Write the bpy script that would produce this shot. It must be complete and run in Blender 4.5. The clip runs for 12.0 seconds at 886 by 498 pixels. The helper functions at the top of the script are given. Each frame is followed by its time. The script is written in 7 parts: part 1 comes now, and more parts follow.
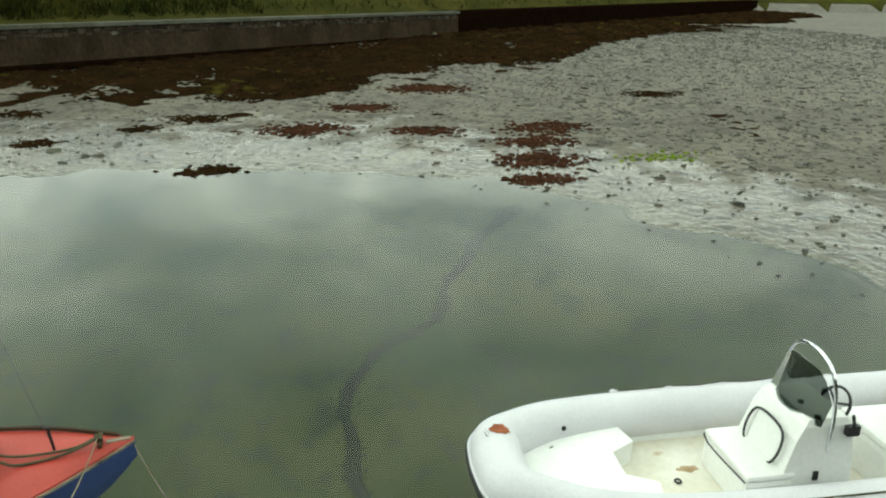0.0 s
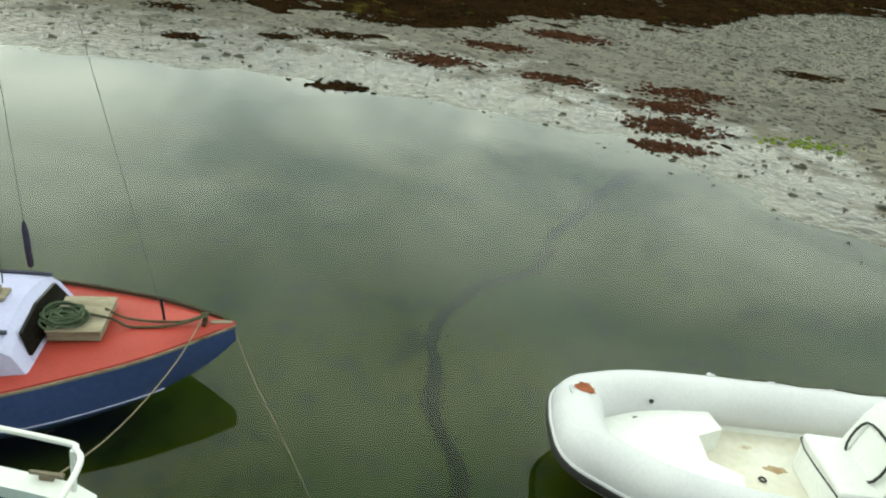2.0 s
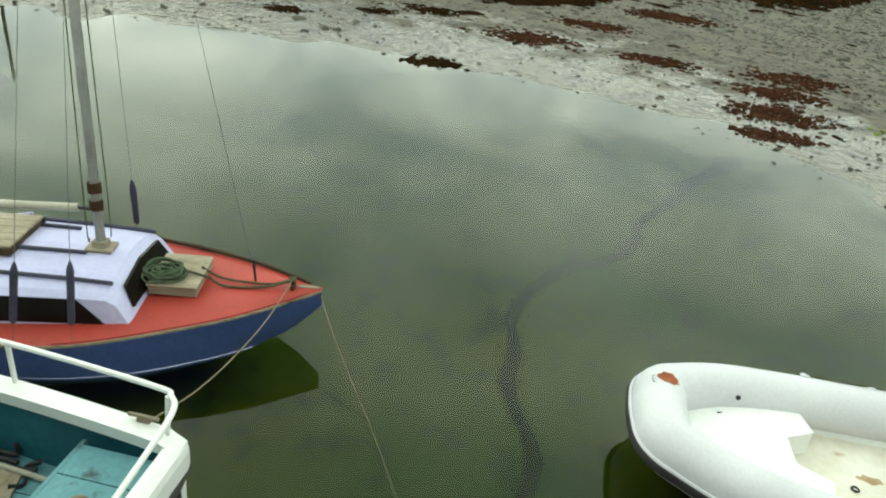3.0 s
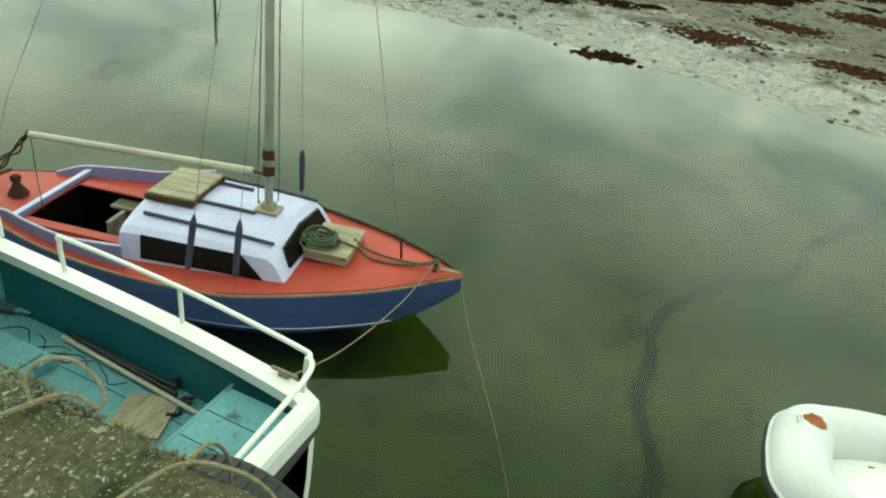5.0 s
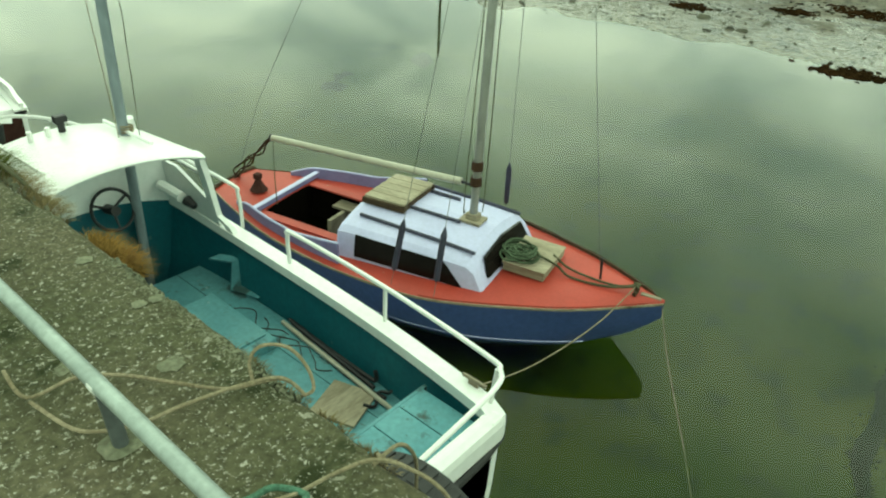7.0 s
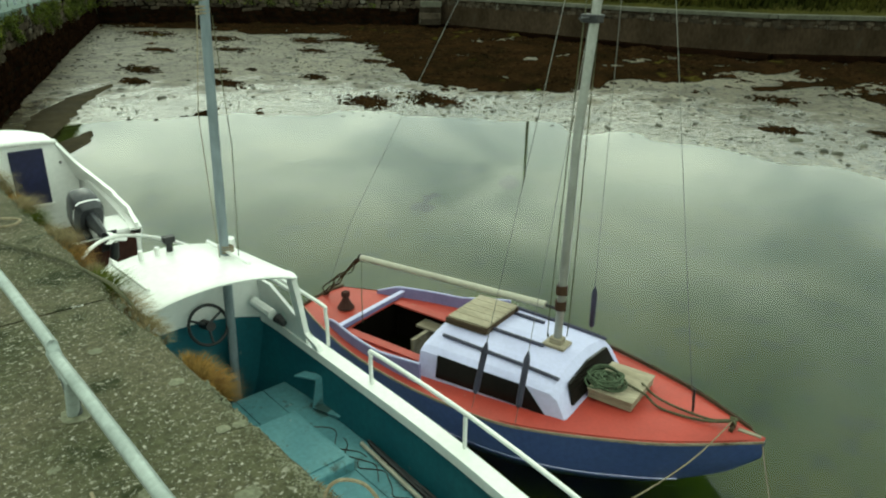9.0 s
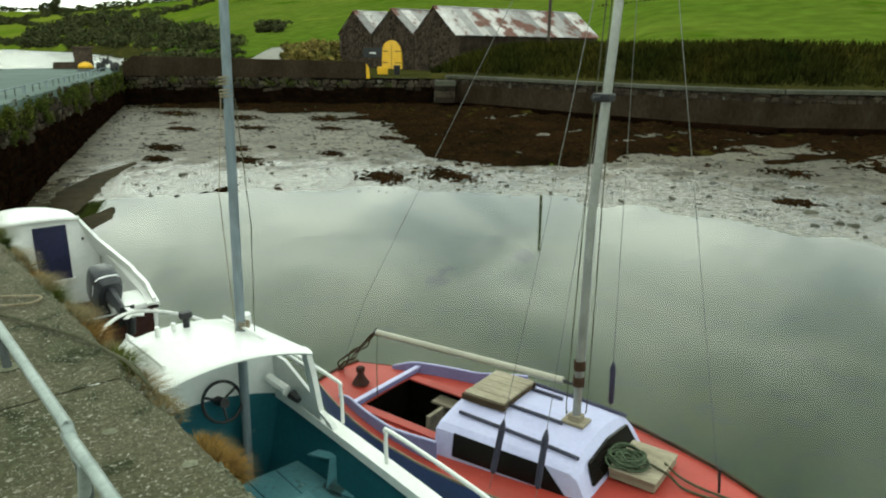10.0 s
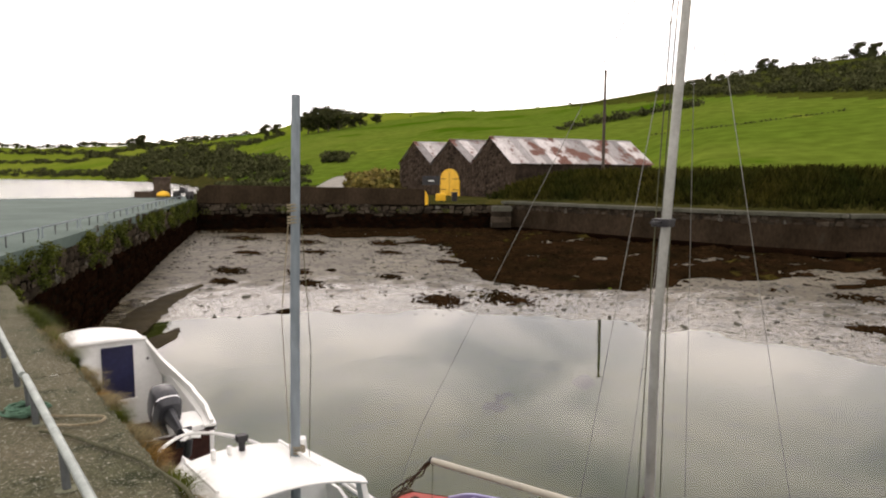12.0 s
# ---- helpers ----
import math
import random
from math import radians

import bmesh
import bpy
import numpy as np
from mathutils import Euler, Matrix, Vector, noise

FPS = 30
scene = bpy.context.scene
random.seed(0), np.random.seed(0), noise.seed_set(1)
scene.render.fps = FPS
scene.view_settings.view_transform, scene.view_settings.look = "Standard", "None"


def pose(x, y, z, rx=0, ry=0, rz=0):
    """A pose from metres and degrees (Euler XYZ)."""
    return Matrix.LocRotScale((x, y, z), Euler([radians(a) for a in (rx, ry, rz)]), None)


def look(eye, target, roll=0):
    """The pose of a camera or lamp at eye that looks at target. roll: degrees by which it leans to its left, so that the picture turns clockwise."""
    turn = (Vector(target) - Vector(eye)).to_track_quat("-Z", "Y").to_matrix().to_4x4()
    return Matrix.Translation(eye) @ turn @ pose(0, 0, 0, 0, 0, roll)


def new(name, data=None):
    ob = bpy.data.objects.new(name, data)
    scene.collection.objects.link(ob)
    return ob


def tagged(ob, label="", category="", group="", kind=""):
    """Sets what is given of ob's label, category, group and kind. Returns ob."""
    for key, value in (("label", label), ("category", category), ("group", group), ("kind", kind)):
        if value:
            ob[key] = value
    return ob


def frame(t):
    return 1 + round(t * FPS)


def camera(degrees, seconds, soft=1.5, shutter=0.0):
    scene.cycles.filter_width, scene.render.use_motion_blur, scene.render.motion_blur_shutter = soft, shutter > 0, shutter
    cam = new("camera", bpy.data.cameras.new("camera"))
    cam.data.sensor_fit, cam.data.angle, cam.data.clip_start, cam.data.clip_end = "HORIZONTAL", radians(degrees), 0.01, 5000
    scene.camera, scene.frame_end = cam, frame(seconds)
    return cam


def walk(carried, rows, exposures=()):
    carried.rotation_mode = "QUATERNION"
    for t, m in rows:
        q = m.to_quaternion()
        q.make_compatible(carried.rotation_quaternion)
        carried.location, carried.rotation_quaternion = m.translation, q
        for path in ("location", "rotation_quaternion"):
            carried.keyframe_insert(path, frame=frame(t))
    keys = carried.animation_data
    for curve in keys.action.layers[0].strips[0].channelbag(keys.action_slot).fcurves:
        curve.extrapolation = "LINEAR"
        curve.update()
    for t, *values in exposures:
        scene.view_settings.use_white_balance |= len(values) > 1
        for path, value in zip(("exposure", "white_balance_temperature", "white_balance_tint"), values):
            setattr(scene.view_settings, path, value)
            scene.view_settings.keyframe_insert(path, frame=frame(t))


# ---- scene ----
PATH = [
    (0.0, -0.093, -0.075, 4.468, 69.57, -0.67, -98.59),
    (0.5, -0.073, -0.071, 4.426, 67.60, -5.79, -95.56),
    (1.0, -0.019, -0.029, 4.404, 66.08, -8.75, -92.85),
    (1.5, -0.031, -0.017, 4.379, 65.30, -8.25, -89.92),
    (2.0, -0.019, 0.008, 4.340, 64.50, -6.84, -87.01),
    (2.5, -0.014, 0.029, 4.292, 63.44, -5.45, -82.83),
    (2.7, -0.020, 0.032, 4.287, 62.56, -6.23, -81.69),
    (4.3, 0.006, -0.013, 4.378, 60.58, -6.35, -70.16),
    (4.5, -0.004, -0.008, 4.371, 59.95, -6.73, -69.47),
    (5.0, -0.011, -0.016, 4.365, 59.27, -7.00, -65.35),
    (5.5, -0.000, -0.020, 4.357, 58.65, -6.28, -60.45),
    (6.0, 0.017, -0.032, 4.373, 58.13, -5.60, -57.28),
    (6.5, 0.007, -0.009, 4.368, 58.03, -4.28, -53.19),
    (7.0, 0.004, 0.004, 4.373, 58.92, -2.87, -49.01),
    (7.2, -0.002, 0.007, 4.374, 59.54, -2.61, -47.60),
    (8.8, 0.028, 0.013, 4.427, 67.04, -0.88, -42.30),
    (9.0, 0.024, 0.014, 4.432, 68.12, -1.03, -42.27),
    (9.5, 0.018, 0.023, 4.447, 70.63, -0.98, -41.63),
    (10.0, 0.019, 0.023, 4.454, 74.02, -0.47, -41.19),
    (10.5, 0.013, -0.002, 4.475, 76.74, 0.02, -40.28),
    (11.0, 0.023, 0.043, 4.447, 80.73, -0.29, -40.57),
    (11.5, 0.012, 0.047, 4.453, 83.33, -0.21, -39.61),
    (12.0, 0.005, 0.045, 4.459, 84.02, -0.00, -36.65),
]
cam = camera(64.5, 12.0, soft=2.1)
EXPOSURES = [(0.0, -0.06, 6500, -11), (2.5, 0.0, 6500, -10), (4.5, 0.01, 6750, -19), (5.5, 0.03, 6900, -29), (7.2, 0.03, 6980, -33), (9.0, -0.08, 6620, -21),
             (9.5, -0.10, 6500, -17), (10.5, -0.13, 6400, -4), (11.2, -0.08, 6650, 9), (12.0, -0.06, 7000, 20)]
walk(cam, [(t, pose(*row)) for t, *row in PATH], EXPOSURES)

# ---- sky and sun ----
SUN_AZ, SUN_EL = 20.0, 38.0      # degrees east of +y, and up
world = bpy.data.worlds.new("overcast_sky")
scene.world = world
world.use_nodes = True
wt = world.node_tree
wn, wl = wt.nodes, wt.links
wn.clear()
w_out, w_bg = wn.new("ShaderNodeOutputWorld"), wn.new("ShaderNodeBackground")
w_sky = wn.new("ShaderNodeTexSky")
w_sky.sky_type, w_sky.sun_disc = "NISHITA", False
w_sky.sun_elevation, w_sky.sun_rotation = radians(SUN_EL), radians(SUN_AZ)
w_gain = wn.new("ShaderNodeVectorMath")
w_gain.operation = "SCALE"
w_gain.inputs["Scale"].default_value = 0.9
w_tc, w_sep = wn.new("ShaderNodeTexCoord"), wn.new("ShaderNodeSeparateXYZ")
w_add = wn.new("ShaderNodeMath")
w_add.operation, w_add.inputs[1].default_value = "ADD", 0.25
w_abs = wn.new("ShaderNodeMath")
w_abs.operation = "ABSOLUTE"
w_div = wn.new("ShaderNodeVectorMath")
w_div.operation = "DIVIDE"
w_comb = wn.new("ShaderNodeCombineXYZ")
w_noise = wn.new("ShaderNodeTexNoise")
w_noise.inputs["Scale"].default_value, w_noise.inputs["Detail"].default_value = 2.3, 6.0
w_noise.inputs["Roughness"].default_value, w_noise.inputs["Distortion"].default_value = 0.5, 0.5
w_ramp = wn.new("ShaderNodeValToRGB")
w_ramp.color_ramp.elements[0].position, w_ramp.color_ramp.elements[0].color = 0.34, (11.2, 11.6, 12.0, 1)
w_ramp.color_ramp.elements[1].position, w_ramp.color_ramp.elements[1].color = 0.68, (25, 24.3, 22.8, 1)
w_mix = wn.new("ShaderNodeMix")
w_mix.data_type = "RGBA"
w_mix.inputs["Factor"].default_value = 0.85
wl.new(w_tc.outputs["Generated"], w_sep.inputs[0])
wl.new(w_sep.outputs["Z"], w_abs.inputs[0])
wl.new(w_abs.outputs[0], w_add.inputs[0])
for socket in ("X", "Y", "Z"):
    wl.new(w_add.outputs[0], w_comb.inputs[socket])
wl.new(w_tc.outputs["Generated"], w_div.inputs[0])
wl.new(w_comb.outputs[0], w_div.inputs[1])
w_drift = wn.new("ShaderNodeMapping")
w_drift.inputs["Rotation"].default_value[2] = radians(-27)
wl.new(w_div.outputs[0], w_drift.inputs["Vector"])
wl.new(w_drift.outputs[0], w_noise.inputs["Vector"])
wl.new(w_noise.outputs["Fac"], w_ramp.inputs["Fac"])
wl.new(w_sky.outputs["Color"], w_gain.inputs[0])
wl.new(w_gain.outputs[0], w_mix.inputs["A"])
wl.new(w_ramp.outputs["Color"], w_mix.inputs["B"])
# the overcast thins towards the horizon
w_thin, w_lit = wn.new("ShaderNodeMapRange"), wn.new("ShaderNodeVectorMath")
w_lit.operation = "SCALE"
w_thin.inputs["From Min"].default_value, w_thin.inputs["From Max"].default_value = 0.12, 0.75
w_thin.inputs["To Min"].default_value, w_thin.inputs["To Max"].default_value = 1.22, 0.82
wl.new(w_abs.outputs[0], w_thin.inputs["Value"])
wl.new(w_mix.outputs["Result"], w_lit.inputs[0])
wl.new(w_thin.outputs["Result"], w_lit.inputs["Scale"])
wl.new(w_lit.outputs[0], w_bg.inputs["Color"])
w_bg.inputs["Strength"].default_value = 0.12
wl.new(w_bg.outputs[0], w_out.inputs["Surface"])

sun = new("sun", bpy.data.lights.new("sun", "SUN"))
sun.data.energy, sun.data.angle, sun.data.color = 0.6, radians(25), (1.0, 0.96, 0.9)
sun.matrix_world = look((30 * math.sin(radians(SUN_AZ)), 30 * math.cos(radians(SUN_AZ)), 30 * math.tan(radians(SUN_EL))), (0, 0, 0))


# ---- materials ----
def mat(name, col, col2=None, rough=0.6, scale=3.0, fine=40.0, bump=0.15, metal=0.0, contrast=0.25, islands=0.0, spots=None, coat=0.0, stretch=(1, 1, 1), noise_d=0.01, spec=None):
    """Two scales of noise mix col with col2 and vary it; islands: how much each piece differs; spots: (colour, scale, share)."""
    m = bpy.data.materials.new(name)
    m.use_nodes = True
    nt = m.node_tree
    N, Lk = nt.nodes, nt.links
    bsdf = N["Principled BSDF"]
    tc, mp = N.new("ShaderNodeTexCoord"), N.new("ShaderNodeMapping")
    mp.inputs["Scale"].default_value = stretch
    Lk.new(tc.outputs["Object"], mp.inputs["Vector"])
    a, b = N.new("ShaderNodeTexNoise"), N.new("ShaderNodeTexNoise")
    a.inputs["Scale"].default_value, a.inputs["Detail"].default_value = scale, 5
    b.inputs["Scale"].default_value, b.inputs["Detail"].default_value = fine, 4
    Lk.new(mp.outputs[0], a.inputs["Vector"]), Lk.new(mp.outputs[0], b.inputs["Vector"])
    ra = N.new("ShaderNodeValToRGB")
    ra.color_ramp.elements[0].position, ra.color_ramp.elements[1].position = 0.32, 0.68
    ra.color_ramp.elements[0].color = (*col, 1)
    ra.color_ramp.elements[1].color = (*(col2 or [c * 0.8 for c in col]), 1)
    Lk.new(a.outputs["Fac"], ra.inputs["Fac"])
    mr = N.new("ShaderNodeMapRange")
    mr.inputs["From Min"].default_value, mr.inputs["From Max"].default_value = 0.25, 0.75
    mr.inputs["To Min"].default_value, mr.inputs["To Max"].default_value = 1 - contrast, 1 + contrast
    Lk.new(b.outputs["Fac"], mr.inputs["Value"])
    hv = N.new("ShaderNodeHueSaturation")
    Lk.new(ra.outputs["Color"], hv.inputs["Color"])
    last = mr.outputs["Result"]
    if islands:
        ge, oi = N.new("ShaderNodeNewGeometry"), N.new("ShaderNodeObjectInfo")
        ad, fr = N.new("ShaderNodeMath"), N.new("ShaderNodeMath")
        ad.operation, fr.operation = "ADD", "FRACT"
        Lk.new(ge.outputs["Random Per Island"], ad.inputs[0]), Lk.new(oi.outputs["Random"], ad.inputs[1])
        Lk.new(ad.outputs[0], fr.inputs[0])
        r2 = N.new("ShaderNodeMapRange")
        r2.inputs["To Min"].default_value, r2.inputs["To Max"].default_value = 1 - islands, 1 + islands
        Lk.new(fr.outputs[0], r2.inputs["Value"])
        mu = N.new("ShaderNodeMath")
        mu.operation = "MULTIPLY"
        Lk.new(last, mu.inputs[0]), Lk.new(r2.outputs["Result"], mu.inputs[1])
        last = mu.outputs[0]
    Lk.new(last, hv.inputs["Value"])
    colour = hv.outputs["Color"]
    for scol, sscale, share in spots or ():
        s = N.new("ShaderNodeTexNoise")
        s.inputs["Scale"].default_value, s.inputs["Detail"].default_value = sscale, 6
        s.inputs["Roughness"].default_value = 0.6
        Lk.new(mp.outputs[0], s.inputs["Vector"])
        rs = N.new("ShaderNodeMapRange")
        rs.inputs["From Min"].default_value, rs.inputs["From Max"].default_value = 1 - share, 1 - share + 0.06
        Lk.new(s.outputs["Fac"], rs.inputs["Value"])
        mx = N.new("ShaderNodeMix")
        mx.data_type = "RGBA"
        Lk.new(rs.outputs["Result"], mx.inputs["Factor"]), Lk.new(colour, mx.inputs["A"])
        mx.inputs["B"].default_value = (*scol, 1)
        colour = mx.outputs["Result"]
    Lk.new(colour, bsdf.inputs["Base Color"])
    rr = N.new("ShaderNodeMapRange")
    rr.inputs["To Min"].default_value, rr.inputs["To Max"].default_value = max(0.03, rough - 0.12), min(1, rough + 0.12)
    Lk.new(a.outputs["Fac"], rr.inputs["Value"]), Lk.new(rr.outputs["Result"], bsdf.inputs["Roughness"])
    bsdf.inputs["Metallic"].default_value, bsdf.inputs["Coat Weight"].default_value = metal, coat
    bsdf.inputs["Specular IOR Level"].default_value = spec if spec is not None else (0.08 if rough >= 0.7 else 0.35)
    if bump:
        bp = N.new("ShaderNodeBump")
        bp.inputs["Strength"].default_value, bp.inputs["Distance"].default_value = bump, noise_d
        Lk.new(b.outputs["Fac"], bp.inputs["Height"]), Lk.new(bp.outputs[0], bsdf.inputs["Normal"])
    return m


def water_material():
    m = bpy.data.materials.new("still_harbour_water")
    m.use_nodes = True
    N, Lk = m.node_tree.nodes, m.node_tree.links
    N.clear()
    out, mix = N.new("ShaderNodeOutputMaterial"), N.new("ShaderNodeMixShader")
    tr, gl, fr = N.new("ShaderNodeBsdfTransparent"), N.new("ShaderNodeBsdfGlossy"), N.new("ShaderNodeFresnel")
    tr.inputs["Color"].default_value = (0.75, 0.88, 0.54, 1)
    gl.inputs["Roughness"].default_value = 0.03
    fr.inputs["IOR"].default_value = 1.42
    tc, no, bp = N.new("ShaderNodeTexCoord"), N.new("ShaderNodeTexNoise"), N.new("ShaderNodeBump")
    no.inputs["Scale"].default_value, no.inputs["Detail"].default_value = 1.2, 3
    bp.inputs["Strength"].default_value, bp.inputs["Distance"].default_value = 0.25, 0.006
    Lk.new(tc.outputs["Object"], no.inputs["Vector"]), Lk.new(no.outputs["Fac"], bp.inputs["Height"])
    Lk.new(bp.outputs[0], gl.inputs["Normal"]), Lk.new(bp.outputs[0], fr.inputs["Normal"])
    Lk.new(fr.outputs[0], mix.inputs[0]), Lk.new(tr.outputs[0], mix.inputs[1]), Lk.new(gl.outputs[0], mix.inputs[2])
    Lk.new(mix.outputs[0], out.inputs["Surface"])
    return m


def glass_material(name, tint, rough=0.03):
    m = bpy.data.materials.new(name)
    m.use_nodes = True
    b = m.node_tree.nodes["Principled BSDF"]
    b.inputs["Base Color"].default_value = (*tint, 1)
    b.inputs["Roughness"].default_value = rough
    b.inputs["Transmission Weight"].default_value = 1.0
    b.inputs["IOR"].default_value = 1.1
    return m


def rough_water(m):
    """A wind-ruffled copy for the open estuary."""
    m = m.copy()
    m.name = "ruffled_estuary_water"
    for nd in m.node_tree.nodes:
        if nd.type == "BSDF_GLOSSY":
            nd.inputs["Roughness"].default_value = 0.12
        if nd.type == "BUMP":
            nd.inputs["Strength"].default_value, nd.inputs["Distance"].default_value = 0.35, 0.2
    return m


WATER = water_material()
ESTUARY = rough_water(WATER)
MUD = mat("wet_tidal_mud", (0.110, 0.096, 0.068), (0.064, 0.055, 0.037), rough=0.42, spec=0.15, scale=0.25, fine=4, bump=0.8, contrast=0.35, noise_d=0.06,
          spots=[((0.036, 0.031, 0.019), 1.1, 0.46), ((0.022, 0.018, 0.011), 3.6, 0.44), ((0.15, 0.135, 0.10), 0.5, 0.36)])


def silt_below_water(m):
    """Under the water line the mud is greener silt with darker patches."""
    N, Lk = m.node_tree.nodes, m.node_tree.links
    bsdf = N["Principled BSDF"]
    old = bsdf.inputs["Base Color"].links[0].from_socket
    ge, sp, mr = N.new("ShaderNodeNewGeometry"), N.new("ShaderNodeSeparateXYZ"), N.new("ShaderNodeMapRange")
    Lk.new(ge.outputs["Position"], sp.inputs[0]), Lk.new(sp.outputs["Z"], mr.inputs["Value"])
    mr.inputs["From Min"].default_value, mr.inputs["From Max"].default_value = -0.22, 0.05
    a, b, ra, rb = N.new("ShaderNodeTexNoise"), N.new("ShaderNodeTexNoise"), N.new("ShaderNodeValToRGB"), N.new("ShaderNodeMapRange")
    a.inputs["Scale"].default_value, a.inputs["Detail"].default_value = 0.33, 5
    b.inputs["Scale"].default_value, b.inputs["Detail"].default_value, b.inputs["Roughness"].default_value = 2.0, 5, 0.55
    Lk.new(ge.outputs["Position"], a.inputs["Vector"]), Lk.new(ge.outputs["Position"], b.inputs["Vector"])
    ra.color_ramp.elements[0].position, ra.color_ramp.elements[1].position = 0.35, 0.65
    ra.color_ramp.elements[0].color, ra.color_ramp.elements[1].color = (0.092, 0.085, 0.010, 1), (0.032, 0.058, 0.004, 1)
    Lk.new(a.outputs["Fac"], ra.inputs["Fac"])
    rb.inputs["From Min"].default_value, rb.inputs["From Max"].default_value = 0.52, 0.66
    rb.inputs["To Max"].default_value = 0.7
    Lk.new(b.outputs["Fac"], rb.inputs["Value"])
    m1, m2 = N.new("ShaderNodeMix"), N.new("ShaderNodeMix")
    m1.data_type = m2.data_type = "RGBA"
    Lk.new(rb.outputs["Result"], m1.inputs["Factor"]), Lk.new(ra.outputs["Color"], m1.inputs["A"])
    m1.inputs["B"].default_value = (0.016, 0.026, 0.005, 1)
    Lk.new(mr.outputs["Result"], m2.inputs["Factor"]), Lk.new(m1.outputs["Result"], m2.inputs["A"]), Lk.new(old, m2.inputs["B"])
    Lk.new(m2.outputs["Result"], bsdf.inputs["Base Color"])
    # the drowned silt lies smooth
    soft = N.new("ShaderNodeMapRange")
    soft.inputs["From Min"].default_value, soft.inputs["From Max"].default_value = -0.12, 0.02
    soft.inputs["To Min"].default_value, soft.inputs["To Max"].default_value = 0.04, 0.8
    Lk.new(sp.outputs["Z"], soft.inputs["Value"])
    Lk.new(soft.outputs["Result"], bsdf.inputs["Normal"].links[0].from_node.inputs["Strength"])


silt_below_water(MUD)


def wet_film(m):
    """Pools and a wet film on the mud, most of all near the water's edge."""
    N, Lk = m.node_tree.nodes, m.node_tree.links
    bsdf = N["Principled BSDF"]
    ge, sp, mr = N.new("ShaderNodeNewGeometry"), N.new("ShaderNodeSeparateXYZ"), N.new("ShaderNodeMapRange")
    Lk.new(ge.outputs["Position"], sp.inputs[0]), Lk.new(sp.outputs["Z"], mr.inputs["Value"])
    mr.inputs["From Min"].default_value, mr.inputs["From Max"].default_value = 0.0, 0.32
    mr.inputs["To Min"].default_value, mr.inputs["To Max"].default_value = 0.42, -0.14
    nz, ad, th = N.new("ShaderNodeTexNoise"), N.new("ShaderNodeMath"), N.new("ShaderNodeMapRange")
    nz.inputs["Scale"].default_value, nz.inputs["Detail"].default_value, nz.inputs["Roughness"].default_value = 0.8, 7, 0.68
    Lk.new(ge.outputs["Position"], nz.inputs["Vector"])
    ad.operation = "ADD"
    Lk.new(mr.outputs["Result"], ad.inputs[0]), Lk.new(nz.outputs["Fac"], ad.inputs[1])
    th.inputs["From Min"].default_value, th.inputs["From Max"].default_value = 0.50, 0.72
    Lk.new(ad.outputs[0], th.inputs["Value"])
    ro, se = N.new("ShaderNodeMapRange"), N.new("ShaderNodeMapRange")
    ro.inputs["To Min"].default_value, ro.inputs["To Max"].default_value = 0.58, 0.11
    se.inputs["To Min"].default_value, se.inputs["To Max"].default_value = 0.13, 0.34
    # no film on the bed that lies under water
    above, film = N.new("ShaderNodeMapRange"), N.new("ShaderNodeMath")
    above.inputs["From Min"].default_value, above.inputs["From Max"].default_value = -0.03, 0.0
    film.operation = "MULTIPLY"
    Lk.new(sp.outputs["Z"], above.inputs["Value"])
    Lk.new(above.outputs["Result"], film.inputs[0]), Lk.new(th.outputs["Result"], film.inputs[1])
    Lk.new(film.outputs[0], ro.inputs["Value"]), Lk.new(film.outputs[0], se.inputs["Value"])
    Lk.new(ro.outputs["Result"], bsdf.inputs["Roughness"]), Lk.new(se.outputs["Result"], bsdf.inputs["Specular IOR Level"])


wet_film(MUD)
FIELD = mat("pasture_grass", (0.062, 0.102, 0.011), (0.088, 0.118, 0.017), rough=0.9, spec=0.0, scale=0.014, fine=0.35, bump=0.3, contrast=0.28, spots=[((0.038, 0.078, 0.004), 0.03, 0.44), ((0.12, 0.15, 0.02), 0.05, 0.36)])
FIELD_PALE = mat("dry_pasture_grass", (0.125, 0.150, 0.020), (0.075, 0.115, 0.010), rough=0.9, spec=0.0, scale=0.015, fine=0.4, bump=0.3, contrast=0.25)
ROUGH = mat("rough_heath", (0.050, 0.058, 0.010), (0.022, 0.030, 0.006), rough=0.95, spec=0.0, scale=0.03, fine=0.5, bump=0.5, contrast=0.4)
VERGE = mat("verge_soil_and_grass", (0.05, 0.046, 0.013), (0.024, 0.026, 0.008), rough=0.95, spec=0.0, scale=0.3, fine=6, bump=0.4, contrast=0.3)
ROAD = mat("pale_gravel_lane", (0.24, 0.23, 0.20), (0.17, 0.165, 0.145), rough=0.9, scale=0.4, fine=12, bump=0.3)
CONCRETE = mat("old_quay_concrete", (0.088, 0.080, 0.050), (0.050, 0.054, 0.028), rough=0.9, scale=1.6, fine=45, bump=0.7, contrast=0.4, noise_d=0.012,
               spots=[((0.025, 0.029, 0.013), 3.2, 0.42), ((0.20, 0.195, 0.15), 20, 0.385), ((0.30, 0.29, 0.24), 48, 0.40), ((0.26, 0.25, 0.21), 95, 0.395), ((0.022, 0.022, 0.014), 70, 0.37)])
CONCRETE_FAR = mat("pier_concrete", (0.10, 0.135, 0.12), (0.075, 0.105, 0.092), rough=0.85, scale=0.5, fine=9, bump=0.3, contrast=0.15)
COPING = mat("weathered_coping_concrete", (0.095, 0.095, 0.075), (0.055, 0.056, 0.04), rough=0.9, scale=1.0, fine=14, bump=0.4, contrast=0.25)
